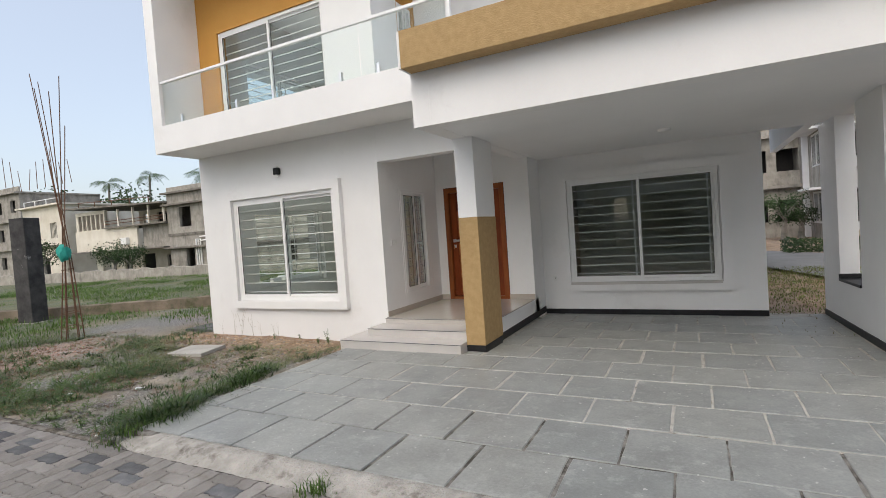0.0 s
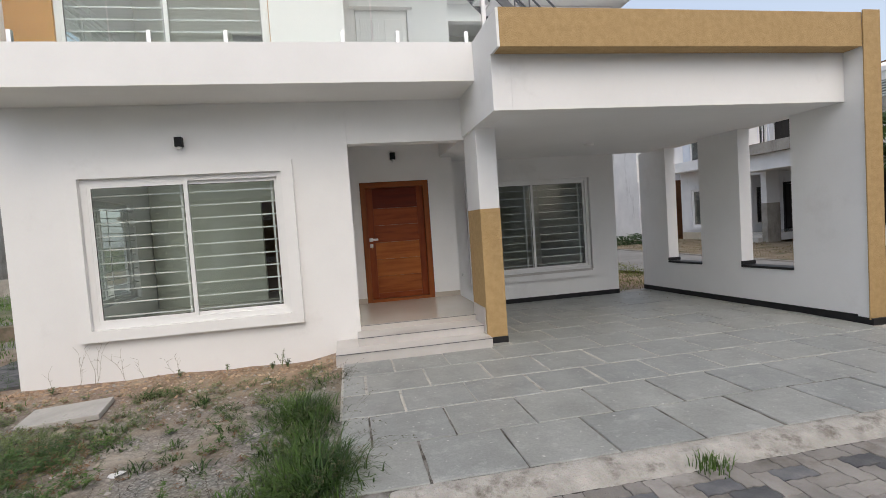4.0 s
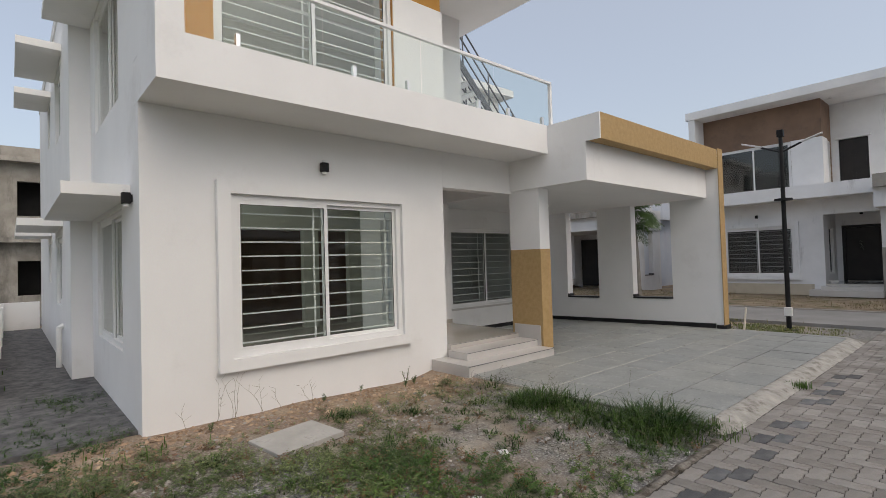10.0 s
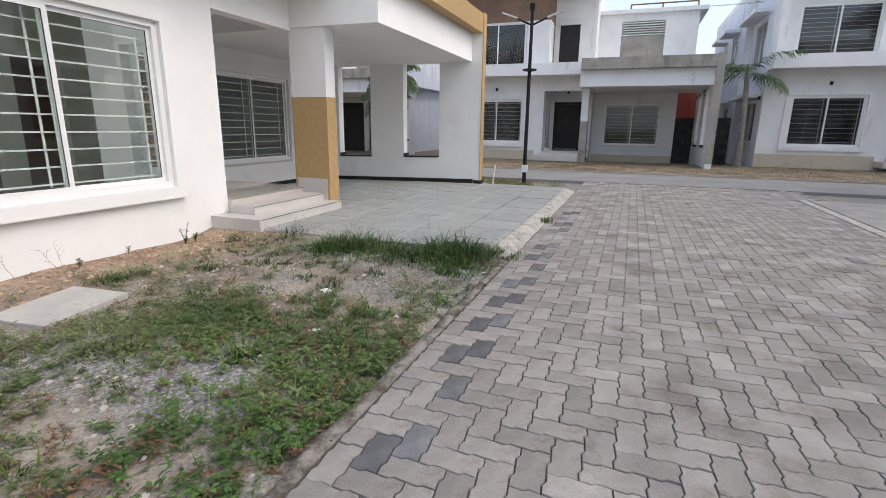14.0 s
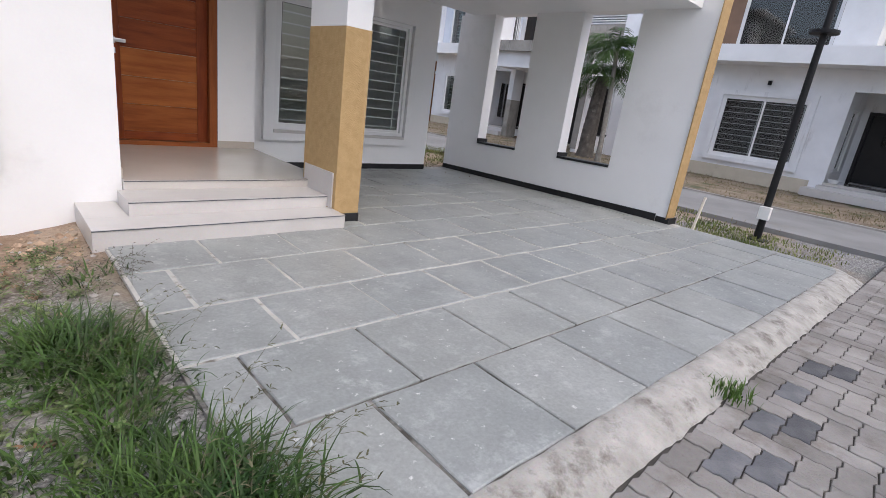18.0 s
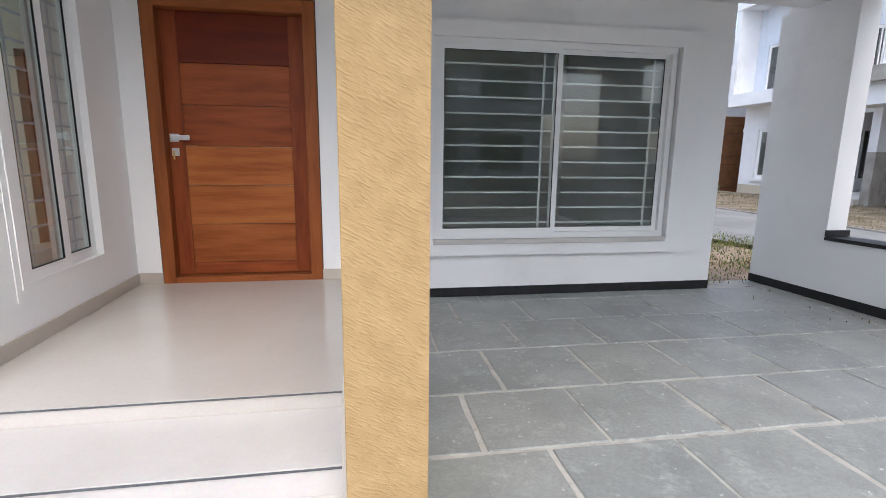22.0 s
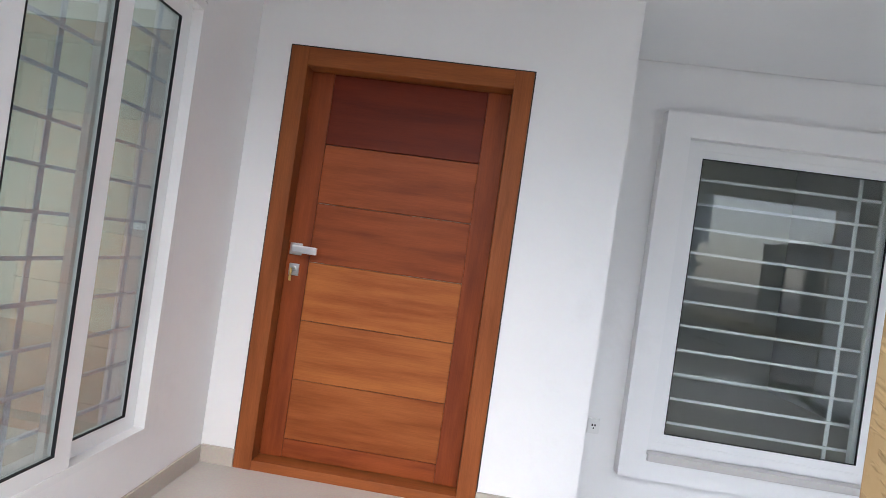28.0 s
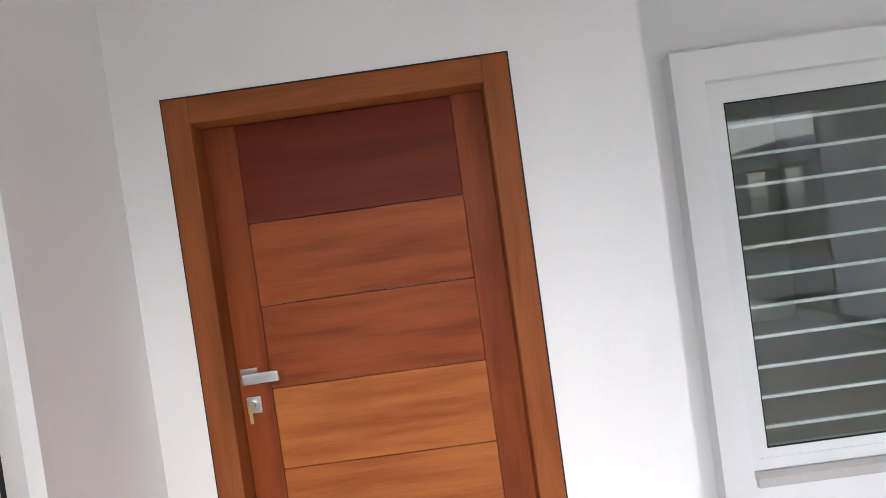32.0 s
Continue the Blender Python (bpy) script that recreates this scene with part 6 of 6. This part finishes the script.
DEADSTEM = mottled("dark_dead_stem", (0.055, 0.047, 0.034), (0.15, 0.125, 0.09), 0.85, 1.3, 30, 0.05, island=0.5)
stalks("seed_stalks", [(-4.70, 3.35, 0.15, 26, 0.42, -0.2), (-4.66, 3.62, 0.12, 16, 0.40, 0.2), (-4.78, 4.65, 0.14, 22, 0.34, 0.3), (-4.8, 4.1, 0.12, 10, 0.3, 0.1), (-4.7, 3.1, 0.1, 10, 0.3, -0.9)], "thin grass stalks with seed heads leaning over the slabs", SEEDHEAD, 81)
stalks("dead_stems", [(-4.82, 5.72, 0.13, 26, 0.30, 0.5), (-4.60, 5.62, 0.10, 14, 0.26, 1.2), (-4.95, 3.1, 0.14, 22, 0.16, 1.5), (-5.35, 3.3, 0.2, 18, 0.14, 2.0), (-5.9, 3.5, 0.25, 30, 0.15, 1.0), (-5.8, 4.9, 0.3, 16, 0.18, 1.0), (-5.6, 2.84, 0.05, 12, 0.09, 1.0), (-5.95, 2.84, 0.05, 10, 0.08, 1.0)], "dark withered stems and twigs on the sandy soil", DEADSTEM, 82)
grng = random.Random(77)
clumps = []
while len(clumps) < 70:
    x, y = grng.uniform(-11.5, -5.2), grng.uniform(3.05, 6.2)
    if -7.9 < x < -6.8 and 5.35 < y < 6.25:
        continue
    clumps.append((x, y, 0.05, 0.05, grng.randint(25, 70), grng.uniform(0.07, 0.15)))
arching_grass("garden_tufts", clumps, "small grass tufts scattered over the bare garden", FINEGRASS, grng)
spots = [(-2.2, 2.86, 0.06, 130, 0.42), (-4.5, 3.0, 0.12, 70, 0.5), (-4.55, 2.92, 0.1, 50, 0.4)]
scatter_grass("kerb_tuft", spots, BLADE, "small green tuft growing from the kerb joint", 0.12, 0.34, 0.9, 0.0036, rng)
# verge grass by the lamp and along the side wall
spots = [(rng.uniform(2.2, 3.5), rng.uniform(3.4, 5.2), 0.13, 30, 0.2 + 0.25 * rng.random()) for _ in range(75)] + [(rng.uniform(1.2, 4.2), rng.uniform(9.9, 17), 0.2, 30, 0.3) for _ in range(330)] + [(rng.uniform(2.3, 4.2), rng.uniform(5.4, 9.9), 0.2, 26, 0.4) for _ in range(80)]
scatter_grass("verge_grass", spots, PALEGRASS, "short patchy grass on the verge by the lamp", 0.06, 0.22, 1.0, 0.006, rng)
spots = [(rng.uniform(1.2, 4.3), rng.uniform(3.5, 16), 0.25, 12, 0.4) for _ in range(90)] + [(rng.uniform(7.7, 12.9), rng.uniform(-14, 22), 0.22, 22, 0.4) for _ in range(620)]
scatter_grass("dry_grass", spots, DRYGRASS, "sparse dry straw-coloured grass on the verges", 0.05, 0.2, 1.2, 0.006, rng)
# field beyond the house
spots = []
while len(spots) < 1500:
    x, y = rng.uniform(-34, -8.7), rng.uniform(3.0, 22)
    if x > -10 and y > 7.0 or x > -11.8 and y < 6.6 and rng.random() < 0.85:
        continue
    if noise.noise(Vector((x * 0.35, y * 0.35, 2.0))) > -0.12:
        spots.append((x, y, 0.3, 34, 0.5 + 0.7 * rng.random()))
scatter_grass("field_grass", spots, BLADE, "rough green grass of the open field", 0.06, 0.2, 1.3, 0.0065, rng)


LEAFY = mottled("dark_weed_leaf", (0.035, 0.085, 0.018), (0.12, 0.19, 0.045), 0.6, 1.1, 30, 0.05, (0.2, 0.12, 0.05), (0.64, 0.72), island=0.4, spec=0.25)


def weeds(name, n, region, thresh, label, mat, seed, size=(0.5, 1.2)):
    """Many small leafy plants over a region, in uneven drifts."""
    rng = random.Random(seed)
    vs, fs = [], []
    made = tries = 0
    while made < n and tries < n * 12:
        tries += 1
        x, y = rng.uniform(region[0], region[1]), rng.uniform(region[2], region[3])
        if noise.fractal(Vector((x * 0.9, y * 0.9, seed * 0.37)), 1.0, 2.0, 4) < thresh + rng.gauss(0, 0.25):
            continue
        if x > -6.4 and rng.random() < 0.62 and name != "side_weeds":
            continue
        if -7.8 < x < -6.9 and 5.45 < y < 6.15:
            continue
        if name != "side_weeds" and (x + 10.5) ** 2 + (y - 4.9) ** 2 < 1.9 and rng.random() < 0.8:
            continue
        if y > 6.45 - 0.25 * rng.random() and x > -8.4 and rng.random() < 0.93:
            continue
        made += 1
        s = rng.uniform(*size)
        base = Vector((x, y, gz(x, y)))
        for b in range(rng.randint(3, 6)):
            az, el = rng.uniform(0, 6.283), rng.uniform(0.25, 1.2)
            d = Vector((math.cos(az) * math.cos(el), math.sin(az) * math.cos(el), math.sin(el)))
            ln = rng.uniform(0.05, 0.14) * s
            sd = Vector((-math.sin(az), math.cos(az), 0))
            leaf_quad(vs, fs, base, d, sd, ln, 0.004 * s, 0.1)
            for q in range(rng.randint(3, 6)):
                p = base + d * ln * rng.uniform(0.3, 1.0)
                a2 = rng.uniform(0, 6.283)
                d2 = Vector((math.cos(a2), math.sin(a2), rng.uniform(-0.1, 0.5))).normalized()
                leaf_quad(vs, fs, p, d2, d2.cross(Vector((0, 0, 1))).normalized(), rng.uniform(0.018, 0.04) * s, rng.uniform(0.010, 0.018) * s, 0.2)
    return tagged(new(name, from_lists(name, vs, fs, mat)), label, "weeds", kind="stuff")


weeds("leafy_weeds", 800, (-12.5, -4.9, 2.97, 4.9), 0.05, "taller dark green leafy weeds near the lane", LEAFY, 47, (0.75, 1.35))
weeds("garden_weeds", 2300, (-12.5, -4.7, 2.97, 6.4), 0.10, "low leafy green weeds over the bare garden", WEED, 41)
weeds("creeping_weeds", 3000, (-13.5, -4.8, 2.97, 6.6), -0.25, "small creeping weeds among the grit", WEED, 43, (0.35, 0.7))
RUSTY = mottled("reddish_dry_weed", (0.13, 0.07, 0.04), (0.25, 0.15, 0.08), 0.8, 1.3, 30, 0.05, island=0.4)
weeds("withered_weeds", 600, (-12, -4.9, 2.97, 6.2), -0.1, "withered reddish-brown weeds among the green", RUSTY, 48, (0.5, 1.0))
weeds("side_weeds", 260, (-9.6, -8.5, 6.2, 9.5), -0.2, "weeds in the gravel by the house corner", LEAF, 44)


def wall_weed(at, n, hgt, seed, label):
    """A thin upright weed with small leaves."""
    rng = random.Random(seed)
    t = thing("weed_plant", at, label, "weed", "weeds at the wall foot")
    vs, fs = [], []
    bm = bmesh.new()
    for k in range(n):
        az = rng.uniform(0, 6.283)
        tip = Vector((math.cos(az) * 0.25 * hgt, -abs(math.sin(az)) * 0.15 * hgt, hgt * rng.uniform(0.6, 1)))
        tube(bm, (0, 0, 0), tip, 0.003, 0.0015, 5)
        for q in range(9):
            p = tip * rng.uniform(0.25, 1)
            a2 = rng.uniform(0, 6.283)
            d = Vector((math.cos(a2), math.sin(a2), 0.4)).normalized()
            leaf_quad(vs, fs, p, d, d.cross(Vector((0, 0, 1))).normalized(), rng.uniform(0.02, 0.045), 0.014, 0.2)
    part("stem", bm, WEED, t)
    part("leaves", from_lists("leaves", vs, fs, LEAF), LEAF, t)


def dry_weed(at, n, hgt, seed):
    """A dead weed: thin bent straw-coloured stems with short side twigs."""
    rng = random.Random(seed)
    t = thing("dry_weed", at, "thin dead straw-coloured weed leaning on the white wall", "weed", "weeds at the wall foot")
    for k in range(n):
        bm = bmesh.new()
        p, d = Vector((rng.uniform(-0.05, 0.05), 0, 0)), Vector((rng.uniform(-0.55, 0.55), rng.uniform(-0.05, 0.12), 1)).normalized()
        for q in range(5):
            e = p + d * hgt * rng.uniform(0.16, 0.24)
            tube(bm, p, e, 0.0022 - 0.0003 * q, 0.0019 - 0.0003 * q, 5)
            if q > 0:
                tube(bm, e, e + Vector((rng.uniform(-0.09, 0.09), rng.uniform(-0.03, 0.02), rng.uniform(0.02, 0.09))), 0.0012, 0.0007, 4)
            p, d = e, (d + Vector((rng.uniform(-0.35, 0.35), rng.uniform(-0.06, 0.06), rng.uniform(-0.1, 0.2)))).normalized()
        part("stem", bm, DRYGRASS, t)


for k, (x, n, hgt) in enumerate(((-7.72, 2, 0.42), (-7.55, 3, 0.48), (-7.28, 2, 0.40), (-7.02, 1, 0.24), (-6.62, 2, 0.26), (-8.05, 1, 0.22))):
    dry_weed((x, 6.9, -0.07), n, hgt, 60 + k)
wall_weed((-5.32, 6.70, -0.06), 5, 0.26, 1, "small dark leafy weed at the wall foot")
wall_weed((-5.24, 6.62, -0.06), 7, 0.13, 7, "small low weed at the wall foot")
wall_weed((-5.42, 6.58, -0.06), 6, 0.10, 8, "small low weed at the wall foot")
wall_weed((-6.55, 6.74, -0.06), 5, 0.10, 5, "small low weed at the wall foot")
wall_weed((-6.0, 6.78, -0.06), 4, 0.10, 6, "small low weed at the wall foot")
wall_weed((-7.9, 6.6, -0.06), 5, 0.12, 9, "small low weed at the wall foot")

rng = random.Random(51)
vs, fs = [], []
for _ in range(6200):
    x, y = rng.uniform(-12, -4.6), (rng.uniform(3.0, 6.95) if rng.random() < 0.88 else rng.uniform(5.9, 6.95))
    r = 0.004 + 0.026 * rng.random() ** 7
    if rng.random() < 0.16:
        cx, cy = rng.choice(((-6.75, 4.4), (-8.75, 5.4), (-7.85, 4.3), (-6.2, 5.6)))
        x, y, r = cx + rng.gauss(0, 0.28), cy + rng.gauss(0, 0.22), 0.006 + 0.024 * rng.random() ** 3
    z = gz(x, y) + r * 0.25
    b = len(vs)
    for k in range(6):
        a = k * 1.047 + rng.uniform(-0.3, 0.3)
        vs.append((x + r * math.cos(a), y + r * math.sin(a) * 0.8, z + rng.uniform(-0.2, 0.2) * r))
    vs += [(x, y, z + r * 0.7), (x, y, z - r)]
    for k in range(6):
        fs += [(b + k, b + (k + 1) % 6, b + 6), (b + (k + 1) % 6, b + k, b + 7)]
tagged(new("pebbles", from_lists("pebbles", vs, fs, STONE)), "scattered pale pebbles and building grit", "pebbles", kind="stuff")



def litter(at, size, mat, label, seed):
    """A crumpled scrap lying on the soil."""
    vs, fs = [], []
    n = 5
    for i in range(n):
        for j in range(n):
            x, y = (i / (n - 1) - 0.5) * size, (j / (n - 1) - 0.5) * size * 0.7
            h = 0.35 * size * noise.noise(Vector((x * 30, y * 30, seed)))
            vs.append((x + h * 0.5, y - h * 0.3, abs(h) + 0.004))
    for i in range(n - 1):
        for j in range(n - 1):
            fs.append((i * n + j, (i + 1) * n + j, (i + 1) * n + j + 1, i * n + j + 1))
    ob = new("litter_scrap", from_lists("litter_scrap", vs, fs, mat, True))
    ob.matrix_world = pose(at[0], at[1], gz(at[0], at[1]), 0, 0, seed * 47)
    tagged(ob, label, "litter", "litter in the garden")


litter((-6.18, 4.13), 0.11, PLASTIC_W, "crumpled scrap of white plastic on the soil", 1.3)
litter((-6.93, 3.71), 0.07, PLASTIC_W, "small pale scrap of paper among the weeds", 2.7)
litter((-5.05, 3.02), 0.05, PLASTIC_W, "small pale scrap of paper at the garden edge", 3.1)
CLOD = mottled("sandy_clod", (0.27, 0.175, 0.11), (0.50, 0.38, 0.27), 0.95, 3, 60, 0.6, island=0.4)
rng = random.Random(52)
vs, fs = [], []
for _ in range(3200):
    x = rng.uniform(-9.6, -4.65)
    y = 6.93 - abs(rng.gauss(0, 0.42)) - 0.25 * (x > -5.6) * rng.random()
    r = 0.006 + 0.032 * rng.random() ** 5
    z = gz(x, y) + r * 0.2
    b = len(vs)
    for k in range(6):
        a = k * 1.047 + rng.uniform(-0.35, 0.35)
        q = r * rng.uniform(0.7, 1.15)
        vs.append((x + q * math.cos(a), y + q * math.sin(a), z + rng.uniform(-0.25, 0.25) * r))
    vs += [(x, y, z + r * rng.uniform(0.45, 0.8)), (x, y, z - r)]
    for k in range(6):
        fs += [(b + k, b + (k + 1) % 6, b + 6), (b + (k + 1) % 6, b + k, b + 7)]
tagged(new("soil_clods", from_lists("soil_clods", vs, fs, CLOD)), "loose sandy clods and grit along the wall foot", "soil", kind="stuff")

CHIP = mottled("broken_brick", (0.24, 0.12, 0.08), (0.46, 0.30, 0.23), 0.95, 3, 60, 0.6, island=0.5)
rng = random.Random(53)
vs, fs = [], []
for _ in range(1500):
    x, y = rng.gauss(-10.4, 0.75), rng.gauss(4.9, 0.75)
    if y < 3.0:
        continue
    r = 0.005 + 0.024 * rng.random() ** 4
    z = gz(x, y) + r * 0.3
    b = len(vs)
    t = rng.uniform(0, 6.283)
    for dz in (-0.6, 0.6):
        for k, q in enumerate((1.0, 0.65, 0.9, 0.7)):
            a = t + k * 1.571
            vs.append((x + r * q * math.cos(a), y + r * q * math.sin(a), z + dz * r * rng.uniform(0.5, 1.0)))
    fs += [(b, b + 3, b + 2, b + 1), (b + 4, b + 5, b + 6, b + 7)] + [(b + k, b + (k + 1) % 4, b + 4 + (k + 1) % 4, b + 4 + k) for k in range(4)]
tagged(new("brick_chips", from_lists("brick_chips", vs, fs, CHIP)), "scattered reddish brick chips in the bare soil", "rubble", kind="stuff")
